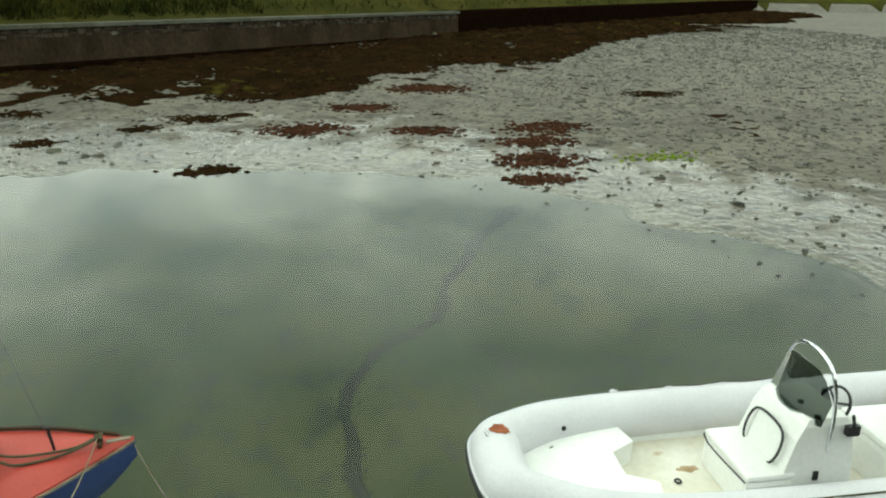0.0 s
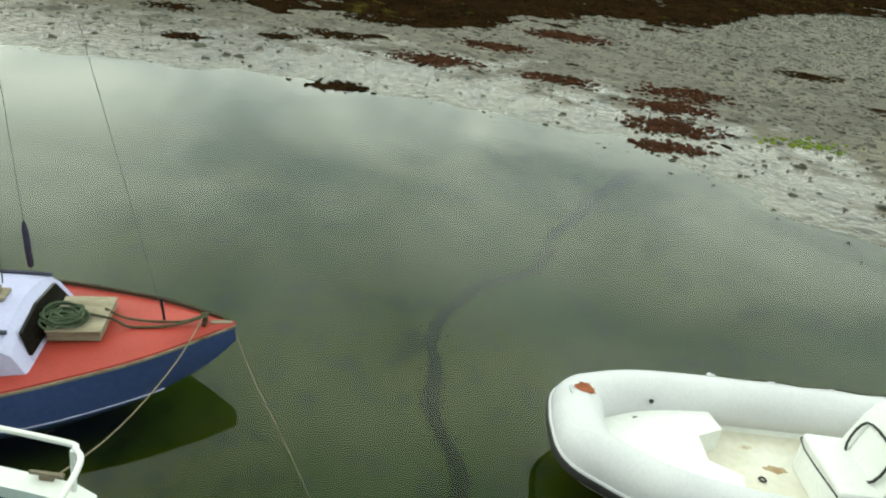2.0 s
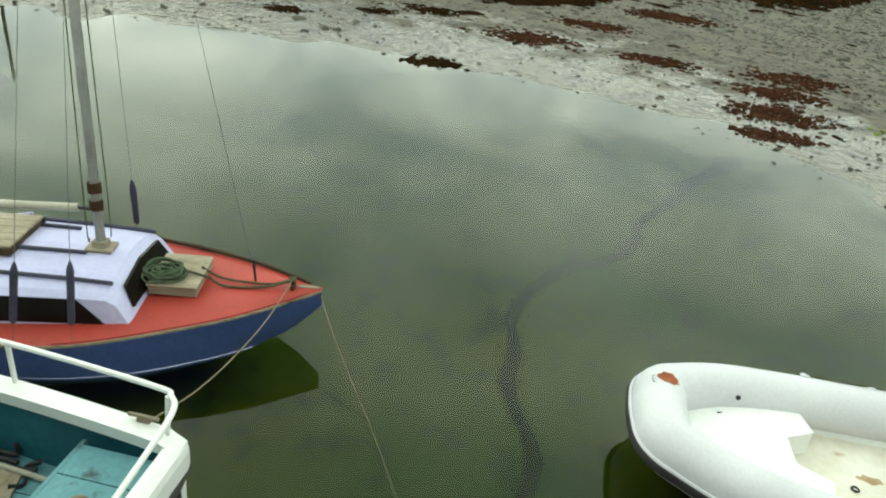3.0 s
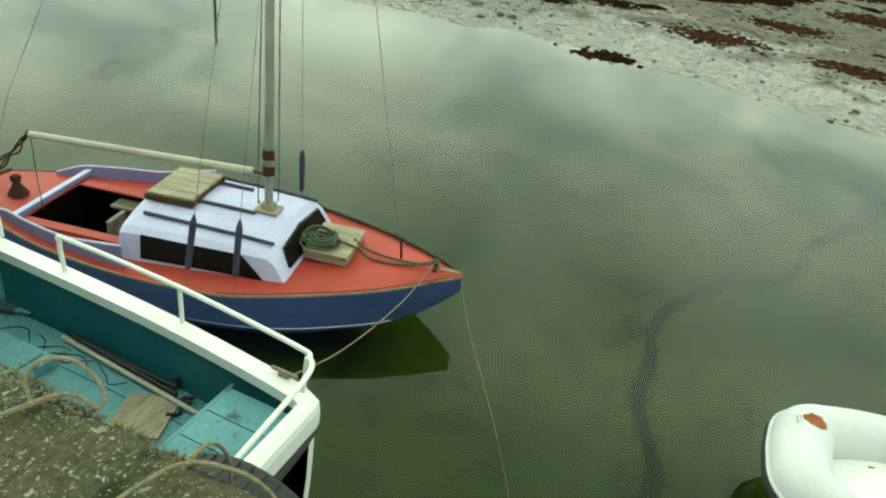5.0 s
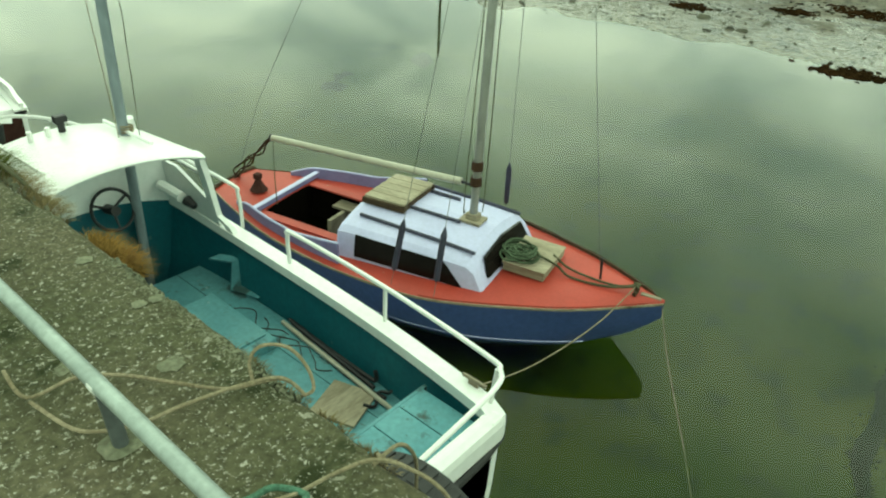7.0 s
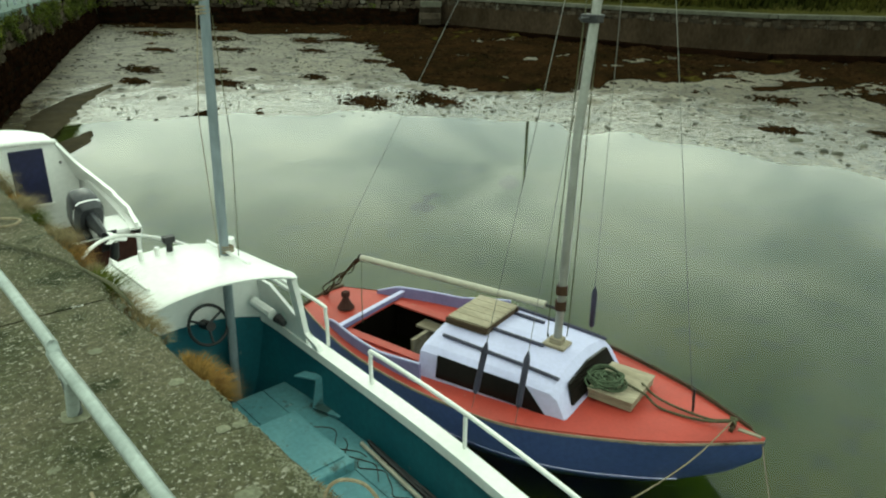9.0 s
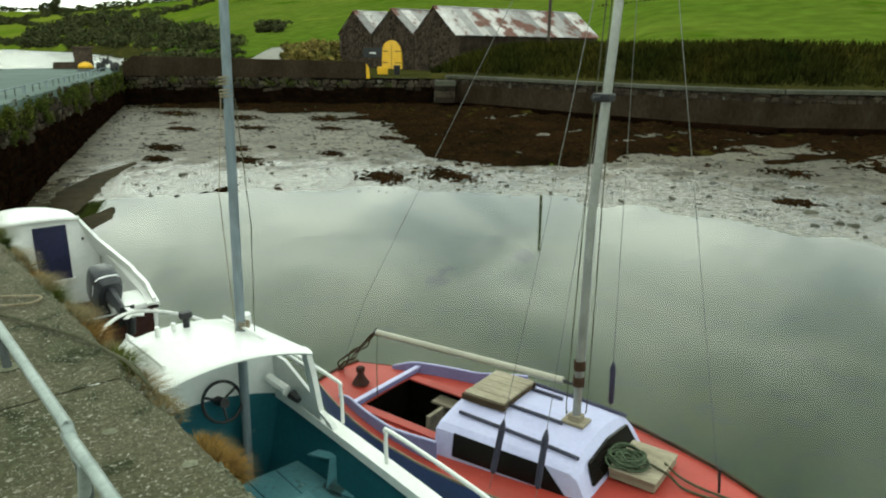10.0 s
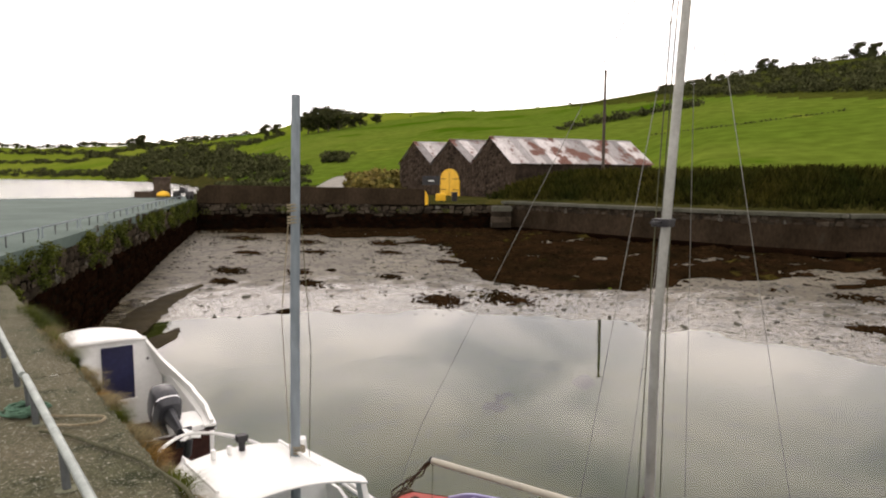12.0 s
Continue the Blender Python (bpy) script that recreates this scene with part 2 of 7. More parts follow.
RENDERED = mat("stained_wall_concrete", (0.040, 0.029, 0.019), (0.022, 0.016, 0.010), rough=0.9, spec=0.0, scale=0.7, fine=8, bump=0.4, contrast=0.3, stretch=(1, 1, 0.5), spots=[((0.034, 0.028, 0.020), 0.8, 0.36)])
STONE = mat("rubble_stone", (0.058, 0.048, 0.035), (0.026, 0.021, 0.015), rough=0.92, spec=0.0, scale=1.5, fine=14, bump=0.6, contrast=0.35, islands=0.5, noise_d=0.03, stretch=(1, 1, 0.6), spots=[((0.12, 0.115, 0.095), 1.4, 0.40)])
STONE_DARK = mat("weed_stained_stone", (0.0095, 0.0048, 0.0026), (0.0045, 0.0026, 0.0015), rough=0.9, spec=0.0, scale=2.0, fine=10, bump=0.7, contrast=0.35, islands=0.35, noise_d=0.04)
# core of the stone walls; also the painted shade inside the cockpit well
MORTAR_AND_WELL_SHADE = mat("dark_wall_core_and_well_shade", (0.006, 0.005, 0.0035), (0.003, 0.0025, 0.0017), rough=0.95, spec=0.0, scale=1.0, fine=12, bump=0.5)
WEED = mat("bladder_wrack", (0.022, 0.0120, 0.0055), (0.0095, 0.0065, 0.003), rough=0.85, spec=0.0, scale=0.7, fine=9, bump=0.9, contrast=0.5, islands=0.45, noise_d=0.05, spots=[((0.045, 0.036, 0.009), 0.35, 0.37), ((0.010, 0.006, 0.003), 1.6, 0.42)])
WEED_RED = mat("rust_brown_weed", (0.045, 0.020, 0.012), (0.024, 0.0125, 0.008), rough=0.85, spec=0.0, scale=1.5, fine=14, bump=0.6, contrast=0.35, islands=0.4)
WEED_GREEN = mat("green_sea_lettuce", (0.13, 0.17, 0.012), (0.07, 0.11, 0.01), rough=0.75, scale=2, fine=12, bump=0.4, islands=0.35)
LEAF = mat("dark_hedge_leaves", (0.030, 0.043, 0.012), (0.015, 0.023, 0.007), rough=0.75, scale=0.5, fine=5, bump=0.2, islands=0.5)
LEAF_LIGHT = mat("ivy_and_fern_leaves", (0.075, 0.088, 0.012), (0.026, 0.036, 0.007), rough=0.75, spec=0.05, scale=0.7, fine=6, bump=0.2, islands=0.55)
DRY_GRASS = mat("dry_orange_grass", (0.25, 0.135, 0.04), (0.14, 0.09, 0.025), rough=0.85, scale=3, fine=20, bump=0.1, islands=0.4)
BANK_GRASS = mat("long_bank_grass", (0.042, 0.038, 0.008), (0.014, 0.020, 0.005), rough=0.9, spec=0.0, scale=0.2, fine=2, bump=0.1, contrast=0.4, islands=0.45)
RED_PAINT = mat("faded_red_deck_paint", (0.37, 0.043, 0.029), (0.29, 0.038, 0.027), rough=0.55, scale=1.6, fine=30, bump=0.06, contrast=0.1, spots=[((0.30, 0.16, 0.12), 5, 0.33)])
BLUE_PAINT = mat("navy_blue_hull_paint", (0.048, 0.078, 0.22), (0.058, 0.09, 0.235), rough=0.4, scale=1.2, fine=20, bump=0.05, contrast=0.15, spots=[((0.07, 0.08, 0.13), 6, 0.30)])
LILAC = mat("pale_lilac_paint", (0.50, 0.50, 0.72), (0.43, 0.43, 0.64), rough=0.45, scale=2.0, fine=25, bump=0.05, contrast=0.07, spots=[((0.36, 0.35, 0.42), 7, 0.29)])
LILAC_DARK = mat("purple_grey_coaming_paint", (0.20, 0.185, 0.36), (0.16, 0.15, 0.29), rough=0.5, scale=2.5, fine=25, bump=0.06, contrast=0.12)
DARK_GLASS = mat("smoked_cabin_window", (0.010, 0.008, 0.007), (0.006, 0.005, 0.0045), rough=0.14, spec=0.12, scale=2, fine=18, bump=0.0, contrast=0.2)
WHITE = mat("white_boat_gelcoat", (0.80, 0.81, 0.79), (0.72, 0.73, 0.70), rough=0.35, scale=1.3, fine=18, bump=0.03, contrast=0.05, spots=[((0.52, 0.49, 0.40), 4.5, 0.28)])
WHITE_STAIN = mat("stained_white_gelcoat", (0.76, 0.74, 0.66), (0.62, 0.57, 0.44), rough=0.45, scale=1.6, fine=14, bump=0.04, contrast=0.07, spots=[((0.42, 0.29, 0.15), 2.0, 0.40)])
HYPALON = mat("grey_white_tube_fabric", (0.62, 0.62, 0.64), (0.54, 0.54, 0.57), rough=0.5, scale=1.5, fine=40, bump=0.05, contrast=0.06, spots=[((0.40, 0.39, 0.38), 6, 0.27)])
RUBBER = mat("black_rubber", (0.022, 0.022, 0.023), (0.034, 0.033, 0.032), rough=0.65, scale=5, fine=40, bump=0.2, contrast=0.25)
TEAL = mat("teal_blue_boat_paint", (0.013, 0.085, 0.116), (0.022, 0.115, 0.142), rough=0.55, scale=1.6, fine=22, bump=0.08, contrast=0.15, spots=[((0.09, 0.16, 0.165), 5, 0.32)])
TEAL_LIGHT = mat("worn_turquoise_board_paint", (0.13, 0.29, 0.32), (0.09, 0.225, 0.26), rough=0.6, scale=2.5, fine=25, bump=0.12, contrast=0.15, islands=0.08, spots=[((0.045, 0.085, 0.085), 2.2, 0.42), ((0.06, 0.11, 0.11), 7, 0.37), ((0.30, 0.38, 0.38), 13, 0.33), ((0.05, 0.055, 0.04), 4.5, 0.34)])
PLYWOOD = mat("bare_grey_plywood", (0.36, 0.32, 0.24), (0.22, 0.19, 0.135), rough=0.85, scale=2.4, fine=26, bump=0.25, contrast=0.25, stretch=(0.5, 2, 2))
OLD_WOOD = mat("weathered_plank_wood", (0.30, 0.265, 0.20), (0.18, 0.155, 0.11), rough=0.85, scale=3, fine=18, bump=0.4, contrast=0.3, islands=0.18, stretch=(0.3, 3, 3), spots=[((0.09, 0.08, 0.055), 2.2, 0.36)])
DARK_WOOD = mat("dark_stained_wood", (0.075, 0.05, 0.03), (0.045, 0.032, 0.02), rough=0.7, scale=3, fine=20, bump=0.25, stretch=(0.4, 3, 3))
BLACK_STRIP = mat("dark_blue_grey_batten", (0.045, 0.045, 0.075), (0.03, 0.03, 0.05), rough=0.55, scale=4, fine=30, bump=0.1)
ALLOY = mat("dull_aluminium_spar", (0.34, 0.345, 0.32), (0.25, 0.255, 0.235), rough=0.5, scale=3, fine=30, bump=0.06, metal=0.6, contrast=0.12)
CREAM_SPAR = mat("cream_painted_spar", (0.43, 0.41, 0.33), (0.34, 0.325, 0.26), rough=0.5, scale=3, fine=25, bump=0.05, contrast=0.1)
GALV = mat("galvanised_rail_steel", (0.29, 0.33, 0.31), (0.21, 0.245, 0.23), rough=0.5, scale=6, fine=50, bump=0.1, metal=0.35, contrast=0.15, spots=[((0.17, 0.16, 0.13), 9, 0.31)])
GREY_POST = mat("dark_grey_paint", (0.075, 0.085, 0.085), (0.05, 0.055, 0.055), rough=0.6, scale=5, fine=30, bump=0.1)
GREY_BLUE_POLE = mat("weathered_grey_blue_pole", (0.20, 0.235, 0.255), (0.14, 0.17, 0.185), rough=0.7, scale=3, fine=22, bump=0.2, contrast=0.2, stretch=(1, 1, 0.3))
CHROME = mat("polished_stainless", (0.75, 0.76, 0.77), (0.68, 0.69, 0.70), rough=0.16, scale=5, fine=20, bump=0.0, metal=1.0, contrast=0.04)
WIRE = mat("stay_wire_steel", (0.20, 0.20, 0.185), (0.15, 0.15, 0.135), rough=0.5, scale=5, fine=60, bump=0, metal=0.5)
ROPE_PALE = mat("pale_worn_rope", (0.26, 0.225, 0.155), (0.16, 0.135, 0.085), rough=0.9, scale=8, fine=90, bump=0.7, contrast=0.35)
ROPE_GREEN = mat("green_rope", (0.09, 0.17, 0.12), (0.055, 0.105, 0.07), rough=0.9, scale=8, fine=90, bump=0.7, contrast=0.35)
ROPE_COIL = mat("faded_green_rope", (0.085, 0.115, 0.07), (0.05, 0.066, 0.04), rough=0.9, scale=8, fine=90, bump=0.7, contrast=0.4)
ROPE_OLIVE = mat("olive_mooring_rope", (0.10, 0.10, 0.06), (0.055, 0.056, 0.035), rough=0.9, scale=8, fine=90, bump=0.7, contrast=0.35)
ROPE_BROWN = mat("dark_brown_rope", (0.06, 0.035, 0.022), (0.035, 0.022, 0.015), rough=0.9, scale=8, fine=80, bump=0.6, contrast=0.35)
NAVY_DOOR = mat("navy_cabin_door_panel", (0.015, 0.017, 0.055), (0.011, 0.012, 0.04), rough=0.4, scale=2, fine=15, bump=0.03)
ENGINE = mat("dark_grey_engine_cowl", (0.055, 0.058, 0.065), (0.04, 0.042, 0.048), rough=0.35, scale=3, fine=20, bump=0.03)
ANTIFOUL = mat("dark_red_brown_antifouling", (0.055, 0.024, 0.020), (0.035, 0.017, 0.014), rough=0.7, scale=3, fine=18, bump=0.2)
YELLOW = mat("yellow_door_paint", (0.72, 0.42, 0.015), (0.62, 0.35, 0.012), rough=0.55, scale=1.2, fine=10, bump=0.08, contrast=0.1)
ROOF_TIN = mat("rust_streaked_corrugated_iron", (0.40, 0.385, 0.38), (0.25, 0.225, 0.215), rough=0.6, scale=0.5, fine=5, bump=0.1, contrast=0.25, islands=0.55, metal=0.1, spots=[((0.13, 0.055, 0.038), 0.5, 0.50), ((0.10, 0.06, 0.05), 1.6, 0.38)])
GABLE = mat("brown_rubble_gable", (0.075, 0.055, 0.040), (0.030, 0.023, 0.017), rough=0.95, spec=0.04, scale=1.2, fine=6, bump=0.7, contrast=0.45, islands=0.55, noise_d=0.05)
BARK = mat("tree_bark", (0.07, 0.058, 0.045), (0.045, 0.036, 0.028), rough=0.9, scale=2, fine=14, bump=0.5)
POLE_WOOD = mat("creosoted_pole_wood", (0.075, 0.06, 0.05), (0.05, 0.04, 0.034), rough=0.85, scale=2, fine=16, bump=0.3, stretch=(1, 1, 0.2))
RUST = mat("rust_red_patch", (0.30, 0.105, 0.05), (0.20, 0.065, 0.035), rough=0.8, scale=9, fine=40, bump=0.3)
LICHEN = mat("pale_crust_lichen", (0.165, 0.165, 0.115), (0.10, 0.105, 0.07), rough=0.95, scale=14, fine=60, bump=0.4, contrast=0.3)
WINDSCREEN = glass_material("smoked_acrylic", (0.15, 0.17, 0.15))
BLACK = mat("matt_black_plastic", (0.02, 0.02, 0.022), (0.013, 0.013, 0.014), rough=0.5, scale=4, fine=25, bump=0.05)


# ---- mesh tools ----
def link(name, geo, material, parent=None, label="", smooth=False):
    """One mesh object from (verts, faces) or a list of them; material may be a list with a third entry of face slots in geo."""
    parts_in = geo if isinstance(geo, list) else [geo]
    V, F, slots = [], [], []
    for g in parts_in:
        o = len(V)
        V.extend(g[0])
        F.extend([tuple(i + o for i in f) for f in g[1]])
        slots.extend(g[2] if len(g) > 2 else [0] * len(g[1]))
    me = bpy.data.meshes.new(name)
    me.from_pydata([tuple(v) for v in V], [], F)
    for m in material if isinstance(material, list) else [material]:
        me.materials.append(m)
    if any(slots):
        me.polygons.foreach_set("material_index", slots)
    if smooth:
        me.polygons.foreach_set("use_smooth", [True] * len(F))
        me.set_sharp_from_angle(angle=radians(38))
    me.update()
    ob = new(name, me)
    if parent is not None:
        ob.parent = parent
    if label:
        ob["label"] = label
    return ob


part = link


def fixnormals(ob):
    bm = bmesh.new()
    bm.from_mesh(ob.data)
    bmesh.ops.recalc_face_normals(bm, faces=bm.faces)
    bm.to_mesh(ob.data)
    bm.free()
    return ob


def thing(name, label, category, m=None, group="", kind=""):
    ob = new(name)
    if m is not None:
        ob.matrix_world = m
    return tagged(ob, label, category, group, kind)


def box(c, s, rz=0.0, bev=0.0, rx=0.0, ry=0.0):
    bm = bmesh.new()
    bmesh.ops.create_cube(bm, size=1.0)
    for v in bm.verts:
        v.co = Vector((v.co.x * s[0], v.co.y * s[1], v.co.z * s[2]))
    if bev:
        bmesh.ops.bevel(bm, geom=list(bm.edges), offset=bev, segments=2, affect="EDGES", profile=0.6)
    bm.transform(pose(c[0], c[1], c[2], rx, ry, rz))
    bm.verts.index_update()
    g = ([v.co.copy() for v in bm.verts], [tuple(v.index for v in f.verts) for f in bm.faces])
    bm.free()
    return g


def smoothed(pts, n=6, closed=False):
    """Catmull-Rom through pts."""
    P = [Vector(p) for p in pts]
    k = len(P)
    out = []
    for i in range(k if closed else k - 1):
        a, b, c, d = (P[(i + j) % k] if closed else P[min(max(i + j, 0), k - 1)] for j in (-1, 0, 1, 2))
        for s in range(n):
            t = s / n
            out.append(0.5 * (2 * b + (c - a) * t + (2 * a - 5 * b + 4 * c - d) * t * t + (3 * b - a - 3 * c + d) * t ** 3))
    if not closed:
        out.append(P[-1])
    return out


def tube(pts, r, n=8, closed=False, squash=1.0):
    P = [Vector(p) for p in pts]
    k = len(P)
    V, F = [], []
    up = None
    for i, p in enumerate(P):
        d = (P[(i + 1) % k] - P[i - 1]) if closed else (P[min(i + 1, k - 1)] - P[max(i - 1, 0)])
        d = d.normalized() if d.length > 1e-9 else Vector((0, 0, 1))
        if up is None:
            up = Vector((0, 0, 1)) if abs(d.z) < 0.95 else Vector((1, 0, 0))
        side = d.cross(up).normalized()
        up = side.cross(d).normalized()
        rr = r[i] if isinstance(r, (list, tuple)) else r
        for j in range(n):
            a = 2 * math.pi * j / n
            V.append(p + side * (rr * math.cos(a)) + up * (rr * squash * math.sin(a)))
    for i in range(k if closed else k - 1):
        q = (i + 1) % k
        for j in range(n):
            F.append((i * n + j, i * n + (j + 1) % n, q * n + (j + 1) % n, q * n + j))
    if not closed:
        F.append(tuple(range(n - 1, -1, -1)))
        F.append(tuple(range((k - 1) * n, k * n)))
    return V, F


def loft(rings, closed=False, cap0=False, cap1=False):
    n = len(rings[0])
    V = [Vector(p) for ring in rings for p in ring]
    F = []
    for i in range(len(rings) - 1):
        for j in range(n if closed else n - 1):
            F.append((i * n + j, i * n + (j + 1) % n, (i + 1) * n + (j + 1) % n, (i + 1) * n + j))
    if cap0:
        F.append(tuple(range(n - 1, -1, -1)))
    if cap1:
        F.append(tuple(range((len(rings) - 1) * n, len(rings) * n)))
    return V, F


def prism(poly, z0, z1):
    n = len(poly)
    V = [Vector((x, y, z0)) for x, y in poly] + [Vector((x, y, z1)) for x, y in poly]
    F = [tuple(range(n - 1, -1, -1)), tuple(range(n, 2 * n))]
    F += [(i, (i + 1) % n, n + (i + 1) % n, n + i) for i in range(n)]
    return V, F


def blob(c, r, seed, nu=7, nv=4, rough=0.3, flat_base=False):
    rnd = random.Random(seed)
    V, F = [], []
    for i in range(nv + 1):
        th = math.pi * i / nv
        for j in range(nu):
            ph = 2 * math.pi * (j + 0.5 * (i % 2)) / nu
            k = 1 + rnd.uniform(-rough, rough)
            z = math.cos(th) * k
            V.append(Vector((c[0] + r[0] * math.sin(th) * math.cos(ph) * k, c[1] + r[1] * math.sin(th) * math.sin(ph) * k,
                             c[2] + r[2] * (max(z, -0.15) if flat_base else z))))
    for i in range(nv):
        for j in range(nu):
            a, b = i * nu + j, i * nu + (j + 1) % nu
            F.append((a, a + nu, b + nu, b))
    return V, F


def moved(geo, m):
    return [m @ Vector(v) for v in geo[0]], geo[1]


def wave(x, y, f, seed):
    """Smooth noise about -1 to 1 on arrays."""
    rnd = np.random.RandomState(seed)
    s = np.zeros_like(np.asarray(x, float))
    for _ in range(6):
        a, p, k = rnd.uniform(0, 6.28), rnd.uniform(0, 6.28), rnd.uniform(0.6, 1.8)
        s = s + np.sin((np.cos(a) * x + np.sin(a) * y) * f * k + p)
    return s / 3.0


# ---- the plan ----
QUAY_Z, EDGE = 2.9, 0.97
BASIN = [(EDGE, -150), (EDGE, 9), (0.3, 14), (15.3, 49.2), (33.2, 37.6), (33.6, 20), (34.8, 15.0), (60, -10.5), (130, -80), (130, -150)]


STEP_LINE = [(EDGE - 0.9, -150), (EDGE - 0.9, 9), (-0.6, 14.2), (15.0, 50.3), (34.1, 38.3), (34.5, 20.2), (35.5, 15.5), (60.7, -9.8), (131.5, -79), (131.5, -150)]


def in_basin(x, y, BASIN=STEP_LINE):
    inside = np.zeros(np.shape(x), bool)
    k = len(BASIN)
    for i in range(k):
        (x0, y0), (x1, y1) = BASIN[i], BASIN[(i + 1) % k]
        if y0 == y1:
            continue
        cross = ((y0 > y) != (y1 > y)) & (x < (x1 - x0) * (y - y0) / (y1 - y0) + x0)
        inside ^= cross
    return inside


def bed_z(x, y):
    d = np.hypot(x - 2, y - 6) - 16.7 + 0.6 * wave(x, y, 0.5, 3) + 0.3 * wave(x, y, 1.7, 4)
    up = 0.85 * (1 - np.exp(-np.maximum(d, 0) * 0.055))
    down = -0.8 * (1 - np.exp(np.minimum(d, 0) * 0.10))
    z = np.where(d > 0, up, down) + 0.018 * wave(x, y, 2.6, 5)
    return z


def land_z(x, y):
    r, psi = np.hypot(x, y), np.degrees(np.arctan2(x, y))
    psi = np.where(psi < -90, psi + 360, psi)
    el = np.interp(psi, [-90, 4, 14, 21, 28, 37, 46, 55, 62, 70, 100, 180, 270], [1.0, 1.9, 2.2, 3.3, 4.6, 5.45, 5.95, 6.9, 7.8, 8.3, 7.0, 2.0, 1.0])
    far = np.interp(psi, [-90, 4, 14, 20, 26, 37, 55, 70, 180, 270], [2200, 1700, 1300, 800, 520, 420, 380, 360, 600, 2200])
    start = np.interp(psi, [-90, 0, 9, 14, 17, 20, 24, 40, 52, 57, 75, 90, 100, 121, 150, 180, 270], [1500, 1150, 850, 560, 330, 180, 120, 90, 84, 62, 66, 75, 92, 195, 220, 300, 1500])
    base = np.interp(psi, [0, 17, 24, 46, 52, 57, 75], [2.0, 2.2, 2.4, 2.4, 2.4, 2.4, 2.3])
    top = far * np.tan(np.radians(el)) + 4.4
    s = np.clip((r - start) / (far - start), 0, 1.6)
    hill = base + (top - base) * np.where(s < 1, s ** 1.08, 1 - 0.15 * (s - 1))
    hill = hill + np.clip(s, 0, 1) * 2.2 * wave(x, y, 0.016, 8)
    near = np.minimum(base, 2.3)
    sea = (psi < np.interp(r, [54, 80, 200, 400], [17.5, 18, 18.5, 17])) & (r > 57) & (r < start) & (psi > -90)
    z = np.where(r < start, np.where(r > 48, base, near), hill)
    return np.where(sea, -1.5, z)


# ground: one sheet from the harbour bed to the far hills
rings = np.concatenate([np.arange(0.01, 52, 0.55), 52 * 1.045 ** np.arange(0, 98)])
turns = 480
RR, AA = np.meshgrid(rings, np.arange(turns) * 2 * np.pi / turns, indexing="ij")
GX, GY = 2 + RR * np.sin(AA), 6 + RR * np.cos(AA)
INB = in_basin(GX, GY)
GZ = np.where(INB, bed_z(GX, GY), land_z(GX, GY))
NR = len(rings)
gv = np.stack([GX, GY, GZ], -1).reshape(-1, 3)
ii, jj = np.meshgrid(np.arange(NR - 1), np.arange(turns), indexing="ij")
jn = (jj + 1) % turns
gf = np.stack([ii * turns + jj, (ii + 1) * turns + jj, (ii + 1) * turns + jn, ii * turns + jn], -1).reshape(-1, 4)
cx, cy, cz = (a[:-1].reshape(-1) for a in (GX, GY, GZ))
cr, cpsi = np.hypot(cx, cy), np.degrees(np.arctan2(cx, cy))
celev = np.degrees(np.arctan2(cz - 4.4, cr))
slot = np.where(INB[:-1].reshape(-1), 0, 4)
hill = (cr > np.interp(cpsi, [14, 20, 24, 40, 52, 57, 75, 90, 100, 121, 150], [560, 180, 120, 90, 84, 62, 66, 75, 92, 195, 220])) & ~INB[:-1].reshape(-1)
slot = np.where(hill, 2, slot)
pale = hill & ((wave(cx, cy, 0.011, 21) > 0.35) | (cpsi < 19))
slot = np.where(pale, 3, slot)
heath = hill & (celev > np.interp(cpsi, [20, 34, 42, 52, 60, 70], [9, 5.9, 5.5, 5.4, 5.8, 5.3]) + 0.25 * wave(cx, cy, 0.03, 9))
slot = np.where(heath | (hill & (cpsi > 97)), 5, slot)
ground = link("ground", (gv.tolist(), gf.tolist(), slot.tolist()), [MUD, MUD, FIELD, FIELD_PALE, VERGE, ROUGH], smooth=True)
tagged(ground, "tidal mud, green harbour bed and sloping pasture hills", "ground", kind="structure")

# pale lane climbing past the sheds
lane_rows = []
for q in np.linspace(0, 1, 25):
    psi, r = radians(24.0 + 5.4 * q + 0.4 * math.sin(5 * q)), 84 + 46 * q
    row = []
    for w in (-2.6, -2.3, 0.0, 2.3, 2.6):
        x, y = r * math.sin(psi) + w * 0.75, r * math.cos(psi) - w * 0.66
        row.append((x, y, float(land_z(np.array(x), np.array(y))) + (0.22 if abs(w) < 2.5 else -0.3)))
    lane_rows.append(row)
tagged(link("lane", loft(lane_rows), ROAD, smooth=True), "pale gravel lane between field and foreshore", "lane", kind="structure")

# water: still sheet over the basin and the estuary
water = link("water", ([(-200, -400, 0), (400, -400, 0), (400, 57, 0), (-200, 57, 0)], [(0, 1, 2, 3)]), WATER)
tagged(water, "still shallow green water reflecting a cloudy sky", "water", kind="structure")

estuary = link("estuary_water", ([(-4200, 57, 0), (4200, 57, 0), (4200, 4200, 0), (-4200, 4200, 0)], [(0, 1, 2, 3)]), ESTUARY)
tagged(estuary, "pale wind-ruffled estuary water beyond the pier", "water", kind="structure")

